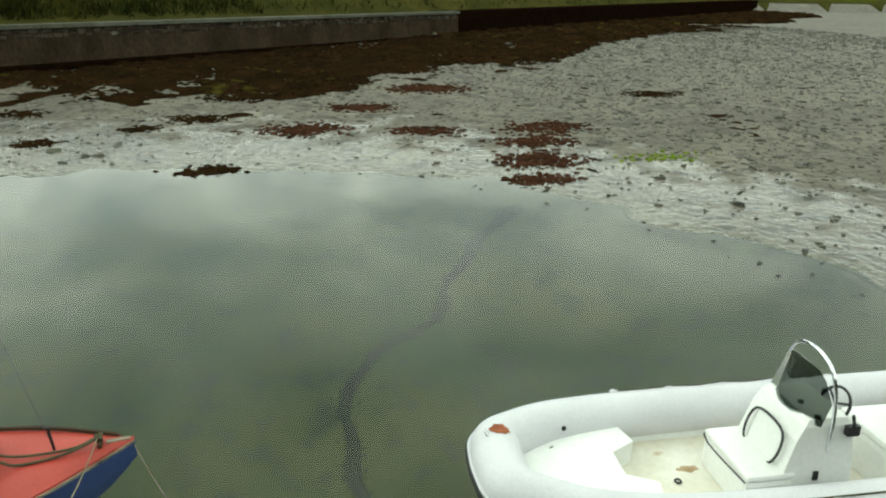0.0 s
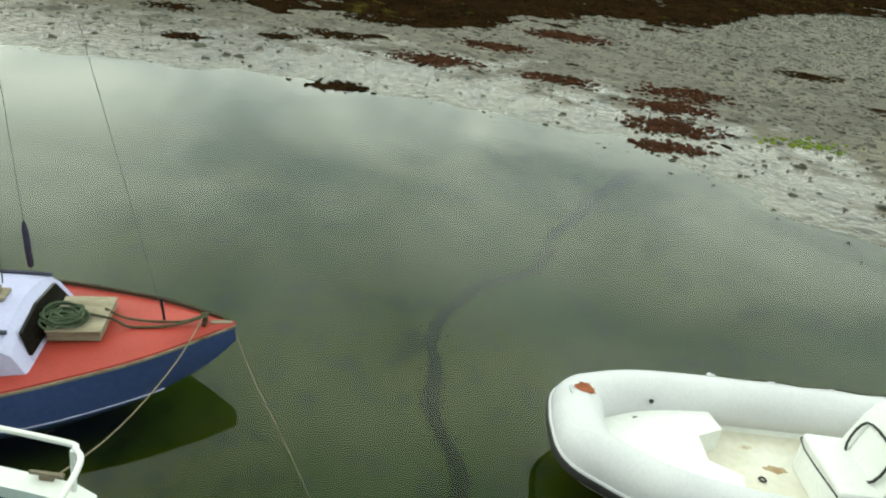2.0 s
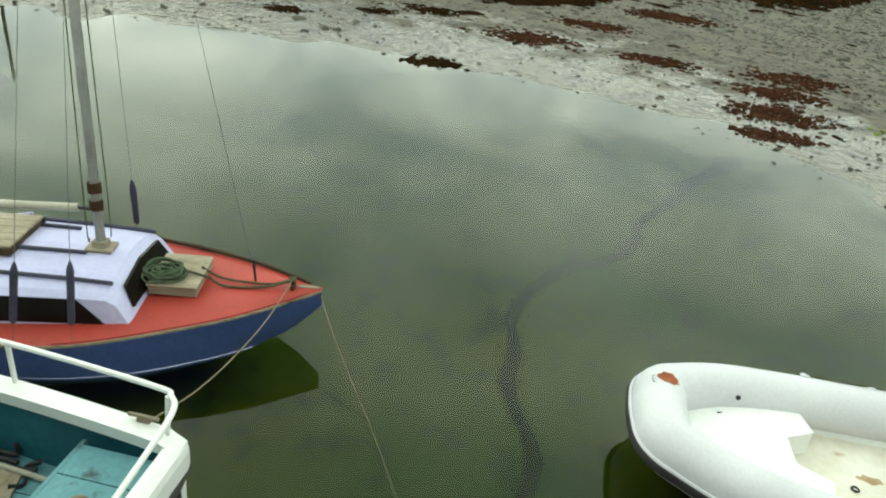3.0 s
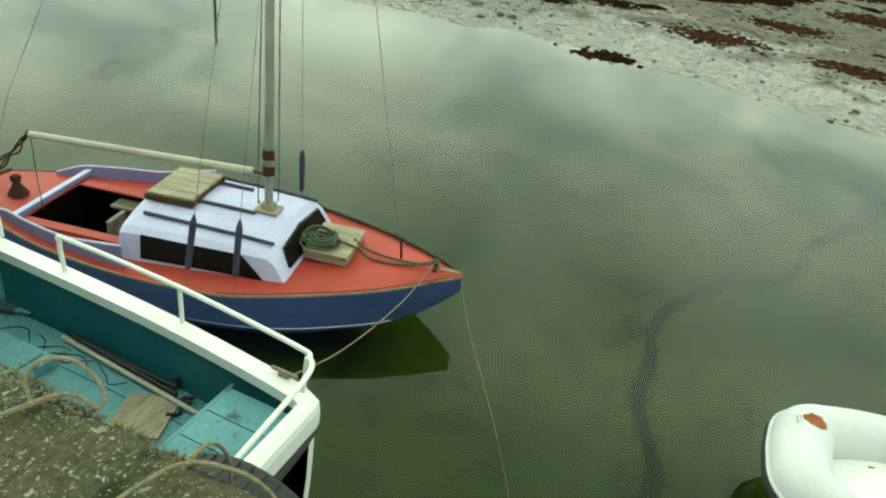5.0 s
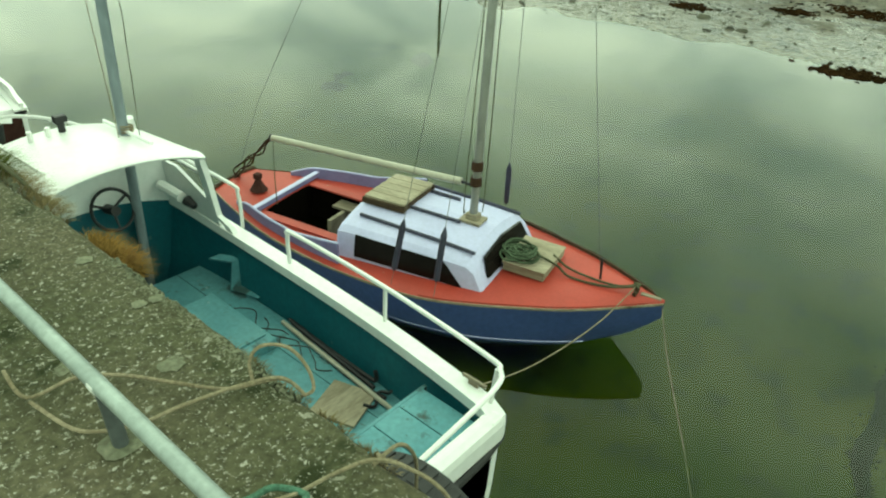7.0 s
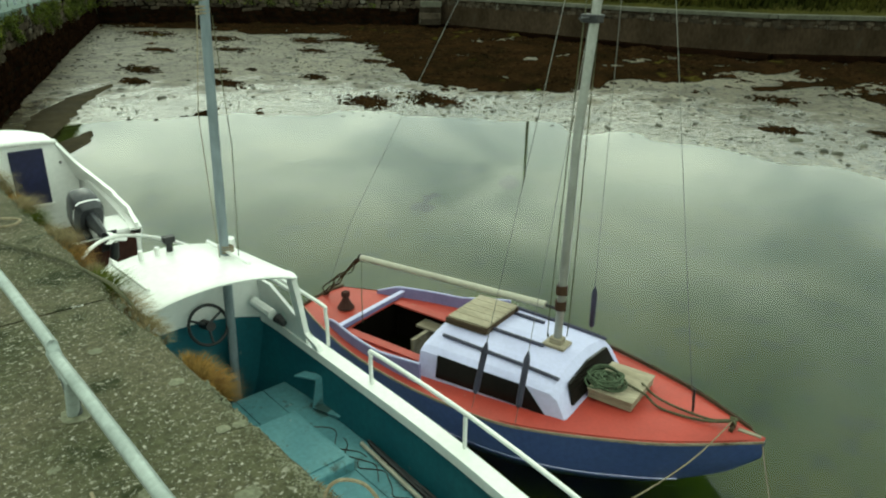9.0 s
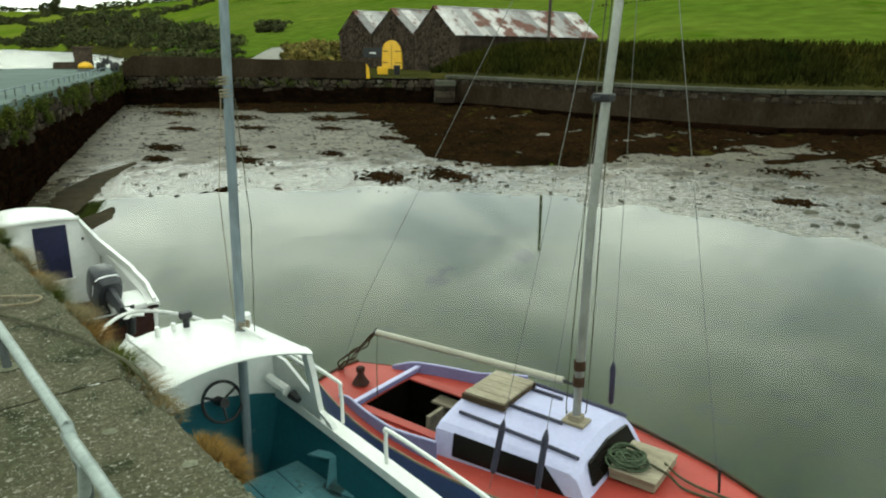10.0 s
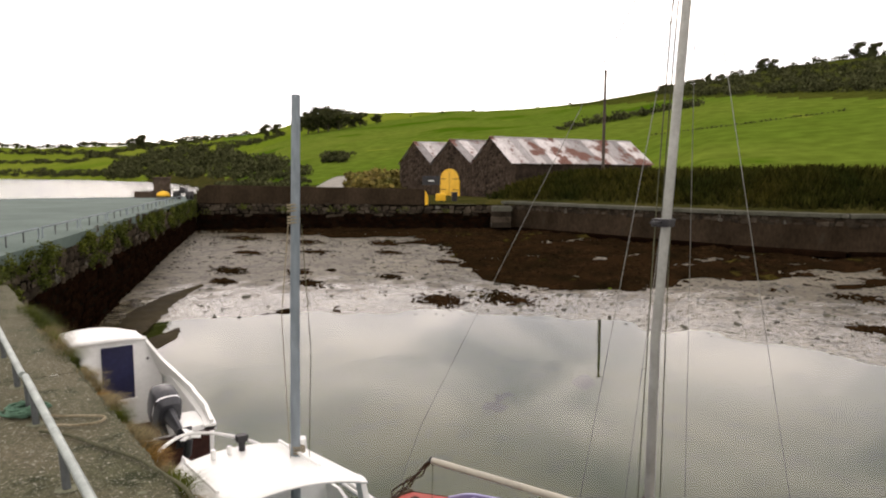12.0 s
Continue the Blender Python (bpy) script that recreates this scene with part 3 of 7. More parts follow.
# quay: core, then bays of slab with worn edges
quay = thing("quay", "lichen-speckled old concrete quay with worn edge", "quay", kind="structure")
core = [(-16, -60), (EDGE - 0.06, -60), (EDGE - 0.06, 9), (0.3, 14), (15.3 - 0.6, 49.4), (16.5, 55), (-16, 57)]
part("quay_core", prism([(x - 0.05, y) for x, y in core], -1.6, QUAY_Z - 0.26), RENDERED, quay)
rq = random.Random(5)
for i in range(9):
    y0, y1 = -13.4 + i * 2.8, -13.4 + (i + 1) * 2.8 - 0.012
    V, F = [], []
    ny = 40
    for j in range(ny + 1):
        y = y0 + (y1 - y0) * j / ny
        e = EDGE + 0.022 * noise.noise((y * 3.1, 0.3, 0)) + 0.012 * noise.noise((y * 11.0, 4.3, 0)) - max(0, 0.06 * noise.noise((y * 1.7, 9.3, 0)) - 0.012)
        chip = 0.02 + 0.03 * abs(noise.noise((y * 6.0, 2.0, 0)))
        V += [(-4.0, y, QUAY_Z), (e - 0.35, y, QUAY_Z + 0.004 * noise.noise((y * 2, 7, 0))), (e - chip * 1.5, y, QUAY_Z - 0.004), (e - 0.012, y, QUAY_Z - chip), (e, y, QUAY_Z - 0.09), (e - 0.02, y, QUAY_Z - 0.30)]
    for j in range(ny):
        for k in range(5):
            F.append((j * 6 + k, j * 6 + k + 1, (j + 1) * 6 + k + 1, (j + 1) * 6 + k))
    part("slab", (V, F), CONCRETE, quay, smooth=True)
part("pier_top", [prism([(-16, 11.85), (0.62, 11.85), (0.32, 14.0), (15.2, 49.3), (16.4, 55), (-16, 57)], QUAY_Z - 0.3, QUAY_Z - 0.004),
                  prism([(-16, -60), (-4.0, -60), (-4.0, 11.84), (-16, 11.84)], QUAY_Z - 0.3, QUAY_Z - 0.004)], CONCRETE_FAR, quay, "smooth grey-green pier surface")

# walls round the basin
def wall_along(name, label, a, b, thick, z0, z1a, z1b, material):
    ax, ay = a
    bx, by = b
    L = math.hypot(bx - ax, by - ay)
    ux, uy = (bx - ax) / L, (by - ay) / L
    nx, ny = uy, -ux                   # outward for the order of the basin's corners, away from the water
    w = thing(name, label, "harbour wall", Matrix(((ux, -nx, 0, ax), (uy, -ny, 0, ay), (0, 0, 1, 0), (0, 0, 0, 1))), kind="structure")
    rings_ = []
    for k in range(25):
        s = L * k / 24
        z1 = z1a + (z1b - z1a) * k / 24 + 0.02 * noise.noise((s * 0.4, 3, ax))
        rings_.append([(s, 0.0, z0), (s, 0.08, z1), (s, thick, z1), (s, thick, z0)])
    part("wall_core", loft(rings_, True, True, True), material, w)
    return w, L


left_wall, LW = wall_along("wall_west", "ivy-topped rubble stone pier wall dark with weed", (0.3, 14), (15.3, 49.2), 2.0, -0.5, QUAY_Z - 0.02, QUAY_Z - 0.25, MORTAR_AND_WELL_SHADE)
end_wall, EW = wall_along("wall_north", "dark rubble stone wall at the harbour head", (15.3, 49.2), (33.2, 37.6), 2.0, 0.2, 2.55, 2.35, MORTAR_AND_WELL_SHADE)
right_wall, RW = wall_along("wall_east", "concrete-faced harbour wall with pale coping", (33.2, 37.6), (33.6, 20), 2.0, 0.2, 2.35, 2.5, RENDERED)
right_wall_b, RWB = wall_along("wall_east_bend", "stained concrete harbour wall with pale coping", (33.6, 20), (34.8, 15.0), 2.0, 0.2, 2.5, 2.5, RENDERED)
right_wall_c, RWC = wall_along("wall_south_east", "stained concrete wall above weedy foreshore", (34.8, 15.0), (60, -10.5), 2.2, 0.2, 2.5, 2.55, RENDERED)
right_wall_d, RWD = wall_along("wall_south_east_far", "dark rubble stone wall above weedy foreshore", (60, -10.5), (130, -80), 3.0, 0.2, 2.6, 2.9, STONE_DARK)
for w, L in ((right_wall, RW), (right_wall_b, RWB), (right_wall_c, RWC)):
    s = 0.0
    while s < L:
        n = min(2.4, L - s)
        part("coping", box((s + n / 2, 0.28, 2.56), (n - 0.015, 0.8, 0.2), bev=0.03), COPING, w)
        s += 2.4
    # a low stone ledge along the foot
    part("foot_ledge", box((L / 2, -0.25, 0.75), (L, 0.55, 0.28), bev=0.05), STONE_DARK, w)
# parapet on the harbour head, with a rounded end
pr = []
for s in list(np.linspace(0.0, 15.5, 24)) + [15.7, 15.85, 15.95, 16.0]:
    h = 3.8 - 0.32 * s / 16 + 0.015 * noise.noise((s * 0.9, 5, 0))
    h -= float(np.interp(s, [0.0, 0.15, 0.5, 15.5, 15.7, 15.85, 15.95, 16.0], [0.5, 0.18, 0, 0, 0.05, 0.14, 0.28, 0.5]))
    pr.append([(s, 0.25, 2.3), (s, 0.25, h), (s, 0.75, h + 0.02), (s, 0.75, 2.3)])
parapet = thing("parapet_wall", "rendered grey parapet wall with rounded end", "parapet", end_wall.matrix_world, kind="structure")
part("parapet_body", loft(pr, True, True, True), RENDERED, parapet)
part("yellow_end", loft([[(s, 0.20, 2.35), (s, 0.20, h), (s, 0.8, h), (s, 0.8, 2.35)] for s, h in ((15.84, 3.37), (15.96, 3.26), (16.05, 3.0), (16.07, 2.6))], True, True, True), YELLOW, parapet, "yellow painted end")
# steps at the corner of the head and the east wall
steps = thing("stone_steps", "worn stone steps between two harbour walls", "steps", kind="structure")
for k in range(4):
    part("step", box((32.6 - 0.25 * k, 37.0 - 0.25 * k, 2.15 - 0.35 * k), (1.3, 0.9, 0.36), rz=-32, bev=0.04), COPING if k == 0 else STONE, steps)


# ---- boats ----
def curve(xs, ks, vs):
    """Smooth values at xs through the knots."""
    pts = smoothed([(k, v, 0) for k, v in zip(ks, vs)], 10)
    return np.interp(xs, [p.x for p in pts], [p.y for p in pts])


def hull_geo(xs, beam, sheer, chine_b, chine_z, keel, inset=0.0):
    rings_ = []
    for i, x in enumerate(xs):
        b, cb = max(beam[i] - inset, 0.004), max(chine_b[i] - inset, 0.003)
        mid_b, mid_z = (b + cb) / 2 + 0.03 * b, (sheer[i] + chine_z[i]) / 2
        row = [(b, sheer[i]), (mid_b, mid_z), (cb, chine_z[i] + inset), (cb * 0.5, (chine_z[i] + keel[i]) / 2 + inset), (0, keel[i] + inset)]
        rings_.append([(x, y, z) for y, z in row] + [(x, -y, z) for y, z in row[-2::-1]])
    return rings_


def strip_along(xs, beam, sheer, side, w_out, w_in, h_up, h_dn):
    """A closed strip along the sheer: side +1 port, -1 starboard."""
    return loft([[(x, side * (b + w_out), z - h_dn), (x, side * (b + w_out), z + h_up), (x, side * max(b - w_in, 0.0), z + h_up), (x, side * max(b - w_in, 0.0), z - h_dn)]
                 for x, b, z in zip(xs, beam, sheer)], True, True, True)


def sailing_boat():
    ux, uy = 1.15, -5.24
    boat = thing("sailing_boat", "small sailing boat with red deck, navy hull and lilac cabin", "sailboat", pose(4.47, 7.10, 0, 0, 0, math.degrees(math.atan2(uy, ux))))
    xs = np.linspace(0, 5.38, 44)
    beam = curve(xs, [0, 0.5, 1.2, 2.0, 2.7, 3.4, 4.3, 4.8, 5.38], [0.36, 0.58, 0.82, 0.97, 1.02, 0.98, 0.66, 0.41, 0.015])
    sheer = curve(xs, [0, 1.5, 3, 4.3, 5.38], [0.44, 0.42, 0.45, 0.52, 0.60])
    cb = curve(xs, [0, 0.8, 2.5, 3.6, 4.4, 4.95, 5.38], [0.30, 0.62, 0.90, 0.80, 0.45, 0.12, 0.005])
    cz = curve(xs, [0, 1, 3, 4.4, 5.0, 5.38], [0.10, -0.02, -0.05, -0.02, 0.12, 0.46])
    kl = curve(xs, [0, 1, 3, 4.4, 5.0, 5.38], [-0.02, -0.22, -0.32, -0.2, 0.05, 0.42])
    fixnormals(part("hull", loft(hull_geo(xs, beam, sheer, cb, cz, kl), False, True, False), BLUE_PAINT, boat, smooth=True))
    # pale boot line just above the water
    for side in (1, -1):
        part("boot_line", tube([(x, side * (cb[i] + (beam[i] - cb[i]) * np.clip((0.045 - cz[i]) / (sheer[i] - cz[i]), 0, 1) + 0.006), 0.04) for i, x in enumerate(xs[:39])], 0.007, 5), LILAC, boat)
    # deck round the cockpit opening
    V, F = [], []
    lat = np.linspace(-1, 1, 25)
    grid = {}
    for i, x in enumerate(xs):
        for j, l in enumerate(lat):
            y = l * beam[i]
            grid[i, j] = len(V)
            V.append((x, y, sheer[i] + 0.035 * (1 - l * l)))
    for i in range(len(xs) - 1):
        for j in range(24):
            xm, ym = (xs[i] + xs[i + 1]) / 2, (lat[j] + lat[j + 1]) / 2 * (beam[i] + beam[i + 1]) / 2
            if 0.87 < xm < 2.2 and -0.50 < ym < 0.38:
                continue
            F.append((grid[i, j], grid[i + 1, j], grid[i + 1, j + 1], grid[i, j + 1]))
    part("deck", (V, F), RED_PAINT, boat, smooth=True)
    for y in (-0.53, 0.40):
        part("opening_trim", box((1.56, y, 0.462 if y < 0 else 0.466), (1.32, 0.12, 0.022), bev=0.005), RED_PAINT, boat)
    # cockpit well under the opening, its shade put in as near-black colour
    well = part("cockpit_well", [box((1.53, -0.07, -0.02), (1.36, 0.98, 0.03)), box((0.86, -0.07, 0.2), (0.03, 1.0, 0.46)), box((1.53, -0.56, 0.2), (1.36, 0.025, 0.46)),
                                 box((1.53, 0.43, 0.2), (1.36, 0.025, 0.46))], MORTAR_AND_WELL_SHADE, boat, "cockpit well coloured near-black for its shade")
    part("companionway_board", box((2.19, -0.07, 0.28), (0.03, 0.95, 0.42), bev=0.005), BLACK, boat)
    part("cockpit_partition", [box((1.52, 0.16, 0.17), (0.05, 0.50, 0.36), bev=0.006), box((1.50, 0.30, 0.36), (0.30, 0.20, 0.03), bev=0.006)], OLD_WOOD, boat, "bare wood partition in the well")
    part("tiller_bucket", tube([(1.95, -0.1, 0.0), (1.97, -0.1, 0.2)], [0.12, 0.14], 12), ALLOY, boat)
    # toe rails and rubbing strake
    for side in (1, -1):
        part("toe_rail", strip_along(xs[26:43], beam[26:43], sheer[26:43], side, -0.005, 0.03 if side > 0 else 0.014, 0.045 if side > 0 else 0.024, -0.012), DARK_WOOD if side > 0 else RED_PAINT, boat)
        part("rubbing_strake", strip_along(xs, beam, sheer, side, 0.012, 0.0, 0.006, 0.018), OLD_WOOD if side < 0 else DARK_WOOD, boat, "bare wood rubbing strake")
    part("stern_trim", tube([(0.0, y, 0.46 + 0.02 * (1 - (y / 0.36) ** 2)) for y in np.linspace(-0.36, 0.36, 9)], 0.022, 6), DARK_WOOD, boat)
    # coaming boards, bridge bar
    for side in (1, -1):
        cxs = np.linspace(0.5, 2.25, 18)
        cbm = np.interp(cxs, xs, beam) - 0.10
        top = 0.42 + np.interp(cxs, [0.5, 0.75, 1.6, 2.25], [0.05, 0.14, 0.14, 0.26])
        part("coaming", loft([[(x, side * (b + 0.014), 0.40), (x, side * (b + 0.03), t), (x, side * b, t + 0.006), (x, side * (b - 0.016), 0.40)] for x, b, t in zip(cxs, cbm, top)], True, True, True), LILAC_DARK, boat)
        part("coaming_cap", tube([(x, side * (b + 0.015), t + 0.008) for x, b, t in zip(cxs, cbm, top)], 0.012, 6), LILAC, boat)
    part("bridge_bar", box((0.83, 0.0, 0.49), (0.055, 1.22, 0.06), bev=0.012), LILAC_DARK, boat)
    part("bridge_bar_cap", box((0.83, 0.0, 0.527), (0.062, 1.24, 0.012), bev=0.004), LILAC, boat)
    # cabin: crowned roof on sloping sides
    cabin = part("cabin", cabin_shell(), LILAC, boat, smooth=False)
    for side in (1, -1):
        V = []
        for x, z in ((2.34, 0.485), (3.56, 0.495), (3.34, 0.712), (2.34, 0.725)):
            hb = np.interp(x, [2.15, 3.62], [0.72, 0.63]) + 0.062 - (z - 0.44) * 0.136
            V += [(x, side * hb, z), (x, side * (hb - 0.02), z)]
        part("side_window", (V, [(0, 2, 4, 6), (7, 5, 3, 1), (0, 1, 3, 2), (2, 3, 5, 4), (4, 5, 7, 6), (6, 7, 1, 0)]), DARK_GLASS, cabin)
    # front window lies on the sloping front
    V = []
    for y, z in ((-0.50, 0.58), (0.50, 0.58), (0.44, 0.76), (0.0, 0.80), (-0.44, 0.76)):
        x = 3.66 + (0.785 - z) * 0.452 + 0.004
        V += [(x + 0.016, y, z), (x - 0.01, y, z)]
    part("front_window", (V, [(0, 2, 4, 6, 8), (9, 7, 5, 3, 1)] + [(2 * i, 2 * i + 1, (2 * i + 3) % 10, (2 * i + 2) % 10) for i in range(5)]), DARK_GLASS, cabin)
    # battens on the roof
    for y, x0, x1 in ((-0.50, 2.25, 3.6), (-0.16, 2.66, 3.25), (0.34, 2.25, 3.0), (0.58, 2.5, 3.62)):
        part("roof_batten", tube([(x, y, roof_z(x, y) + 0.018) for x in np.linspace(x0, x1, 8)], 0.019, 6), BLACK_STRIP, boat, "dark batten")
    for i in range(5):
        part("hatch_plank", box((2.40, -0.22 + 0.13 * i, 0.945), (0.48, 0.122, 0.028), rz=2, bev=0.005), PLYWOOD, boat, "weathered plank of the sliding hatch")
    part("hatch_frame", [box((2.40, -0.30, 0.91), (0.5, 0.03, 0.06), rz=2), box((2.40, 0.36, 0.91), (0.5, 0.03, 0.06), rz=2), box((2.63, 0.03, 0.91), (0.03, 0.66, 0.06), rz=2)], DARK_WOOD, boat)
    # fore hatch
    fh = part("fore_hatch", box((4.02, 0.06, 0.60), (0.44, 0.60, 0.09), bev=0.008), OLD_WOOD, boat, "bare plywood hatch box")
    part("hatch_lid", box((4.02, 0.06, 0.652), (0.46, 0.62, 0.018), bev=0.005), PLYWOOD, fh)
    # mast, its shoe, boom
    mx, my = 3.335, -0.03
    part("mast_shoe", [box((mx, my, 0.895), (0.24, 0.20, 0.03), bev=0.006), box((mx, my, 0.93), (0.13, 0.11, 0.08), bev=0.01)], OLD_WOOD, boat)
    mast = part("mast", tube([(mx, my, 0.92), (mx + 0.01, my + 0.015, 3.0), (mx + 0.145, my + 0.06, 5.5), (mx + 0.26, my + 0.09, 7.6)], [0.042, 0.042, 0.040, 0.034], 14), ALLOY, boat, smooth=True)
    part("spreader_clamp", [box((mx + 0.04, my + 0.03, 4.05), (0.16, 0.14, 0.07), bev=0.01), tube([(mx + 0.04, my + 0.03, 4.05), (mx + 0.04, my - 0.21, 4.06)], 0.014, 6), tube([(mx + 0.04, my + 0.03, 4.05), (mx + 0.04, my + 0.27, 4.06)], 0.014, 6)], BLACK, mast)
    for k in range(2):
        part("mast_lashing", tube([(mx + 0.052 * math.cos(a), my + 0.052 * math.sin(a), 1.28 + 0.17 * k + a * 0.0022) for a in np.linspace(0, 44, 90)], 0.009, 5), ROPE_BROWN, mast, "dark rope lashing")
    for a, zz in ((0.6, 1.45), (2.2, 1.55), (3.4, 1.30)):
        part("halyard", tube(smoothed([(mx + 0.09 * math.cos(a), my + 0.09 * math.sin(a), 0.98), (mx + 0.10 * math.cos(a), my + 0.10 * math.sin(a), zz), (mx + 0.05 + 0.06 * math.cos(a), my + 0.03 + 0.06 * math.sin(a), 4.4), (mx + 0.17 + 0.05 * math.cos(a), my + 0.08 + 0.05 * math.sin(a), 7.2)], 8), 0.006, 5), ROPE_OLIVE, mast)
    boom = part("boom", tube([(3.16, 0.0, 1.27), (0.72, -0.07, 1.19)], 0.038, 12), CREAM_SPAR, boat, smooth=True)
    part("boom_end_cap", tube([(0.735, -0.07, 1.19), (0.71, -0.07, 1.19)], 0.042, 10), BLACK, boom)
    part("gooseneck", tube([(3.14, 0.0, 1.27), (3.31, -0.02, 1.27)], 0.015, 6), BLACK, boom)
    part("sheet_line", tube(smoothed([(0.74, -0.07, 1.16), (0.86, -0.22, 0.8), (0.9, -0.26, 0.45)], 6), 0.006, 5), ROPE_OLIVE, boom)
    # rigging
    head = (mx + 0.22, my + 0.08, 6.9)
    mid = (mx + 0.05, my + 0.035, 4.3)
    feet = ((2.93, -0.97, 0.47, head), (3.40, -0.95, 0.48, mid), (3.28, 1.0, 0.48, head), (2.85, 1.02, 0.47, mid))
    for x, y, z, top in feet:
        d = Vector(top) - Vector((x, y, z))
        part("shroud", tube([(x, y, z), top], 0.0032, 5), WIRE, boat)
        p0, p1 = Vector((x, y, z)) + d.normalized() * 0.16, Vector((x, y, z)) + d.normalized() * 0.66
        part("turnbuckle_cover", tube([p0, p0.lerp(p1, 0.05), p0.lerp(p1, 0.93), p1, p1 + d.normalized() * 0.05], [0.016, 0.03, 0.032, 0.024, 0.008], 9), BLACK_STRIP, boat, "dark plastic turnbuckle cover")
    part("forestay", tube([(4.72, 0.10, 0.57), head], 0.0032, 5), WIRE, boat)
    part("forestay_fitting", tube([(4.72, 0.10, 0.55), (4.70, 0.10, 0.82)], 0.013, 6), BLACK, boat)
    part("backstay", tube([(0.05, 0.0, 0.5), (0.5, 0.0, 1.55), head], 0.003, 5), WIRE, boat)
    rr = random.Random(3)
    for k in range(4):
        pts = [(0.05, -0.05 + 0.03 * k, 0.48)] + [(0.12 + 0.14 * i + rr.uniform(-.06, .06), rr.uniform(-.1, .1), 0.6 + 0.14 * i + rr.uniform(-.05, .05)) for i in range(4)] + [(0.70, -0.06, 1.18)]
        part("stern_lashing", tube(smoothed(pts, 5), 0.010, 5), ROPE_BROWN, boat, "tangled brown lashing")
    part("rudder_stock", [tube([(0.50, -0.12, 0.48), (0.50, -0.12, 0.56), (0.50, -0.12, 0.62)], [0.11, 0.06, 0.035], 10), box((0.50, -0.12, 0.66), (0.08, 0.08, 0.07), bev=0.01)], ANTIFOUL, boat, "rusty rudder post")
    # samson post, mooring line on deck
    part("samson_post", [tube([(5.10, -0.07, 0.63), (5.10, 0.07, 0.63)], 0.022, 8), tube([(5.10, 0, 0.57), (5.10, 0, 0.69)], 0.025, 8)], DARK_WOOD, boat)
    part("bow_fitting", box((5.25, 0, 0.618), (0.2, 0.05, 0.03), bev=0.008), OLD_WOOD, boat)
    return boat


def roof_z(x, y):
    hb = np.interp(x, [2.15, 3.62], [0.72, 0.62])
    return 0.89 - 0.14 * (y / hb) ** 2 - 0.03 * max(0, x - 3.2)


def cabin_shell():
    """Loft of cross-sections from the aft face to the sloping front."""
    sections = []
    for x, f in ((2.12, 0.97), (2.18, 1.0), (2.6, 1.0), (3.0, 1.0), (3.4, 1.0), (3.58, 0.97), (3.66, 0.78), (3.80, 0.06)):
        hb = np.interp(x, [2.15, 3.62, 3.8], [0.72, 0.63, 0.62])
        top = [(hb * k, 0.45 + (roof_z(min(x, 3.6), hb * k) - 0.45) * f) for k in (0.92, 0.6, 0.3, 0, -0.3, -0.6, -0.92)]
        side_z = 0.45 + (0.72 - 0.45) * f
        sections.append([(x, hb + 0.05, 0.44), (x, hb + 0.012, side_z)] + [(x, y, z) for y, z in top] + [(x, -hb - 0.012, side_z), (x, -hb - 0.05, 0.44)])
    return loft(sections, False, True, True)


def coil_of_rope(name, label, m, material, radius, loops, r, seed):
    rr = random.Random(seed)
    coil = thing(name, label, "rope", m)
    for k in range(loops):
        ox, oy, s = rr.uniform(-.3, .3) * radius, rr.uniform(-.3, .3) * radius, rr.uniform(0.55, 1.05) * radius
        ph, el = rr.uniform(0, 6.28), rr.uniform(0.55, 1.0)
        pts = []
        for i in range(14):
            a = 2 * math.pi * i / 14
            x, y = s * math.cos(a), s * el * math.sin(a)
            pts.append((ox + x * math.cos(ph) - y * math.sin(ph), oy + x * math.sin(ph) + y * math.cos(ph), r + r * 1.3 * (k % 4) + 0.02 * rr.random() + 0.35 * r * math.sin(3 * a + k)))
        part("loop", tube(smoothed(pts, 3, True), r, 6, closed=True), material, coil, smooth=True)
    return coil


def rope(name, label, pts, r, material, steps=8):
    ob = link(name, tube(smoothed(pts, steps), r, 7), material, smooth=True)
    return tagged(ob, label, "rope")


SB = pose(4.47, 7.10, 0, 0, 0, math.degrees(math.atan2(-5.24, 1.15)))
sailing_boat()
coil_of_rope("rope_coil", "green mooring rope coiled on a hatch", SB @ pose(3.90, -0.06, 0.662), ROPE_COIL, 0.19, 16, 0.010, 11)


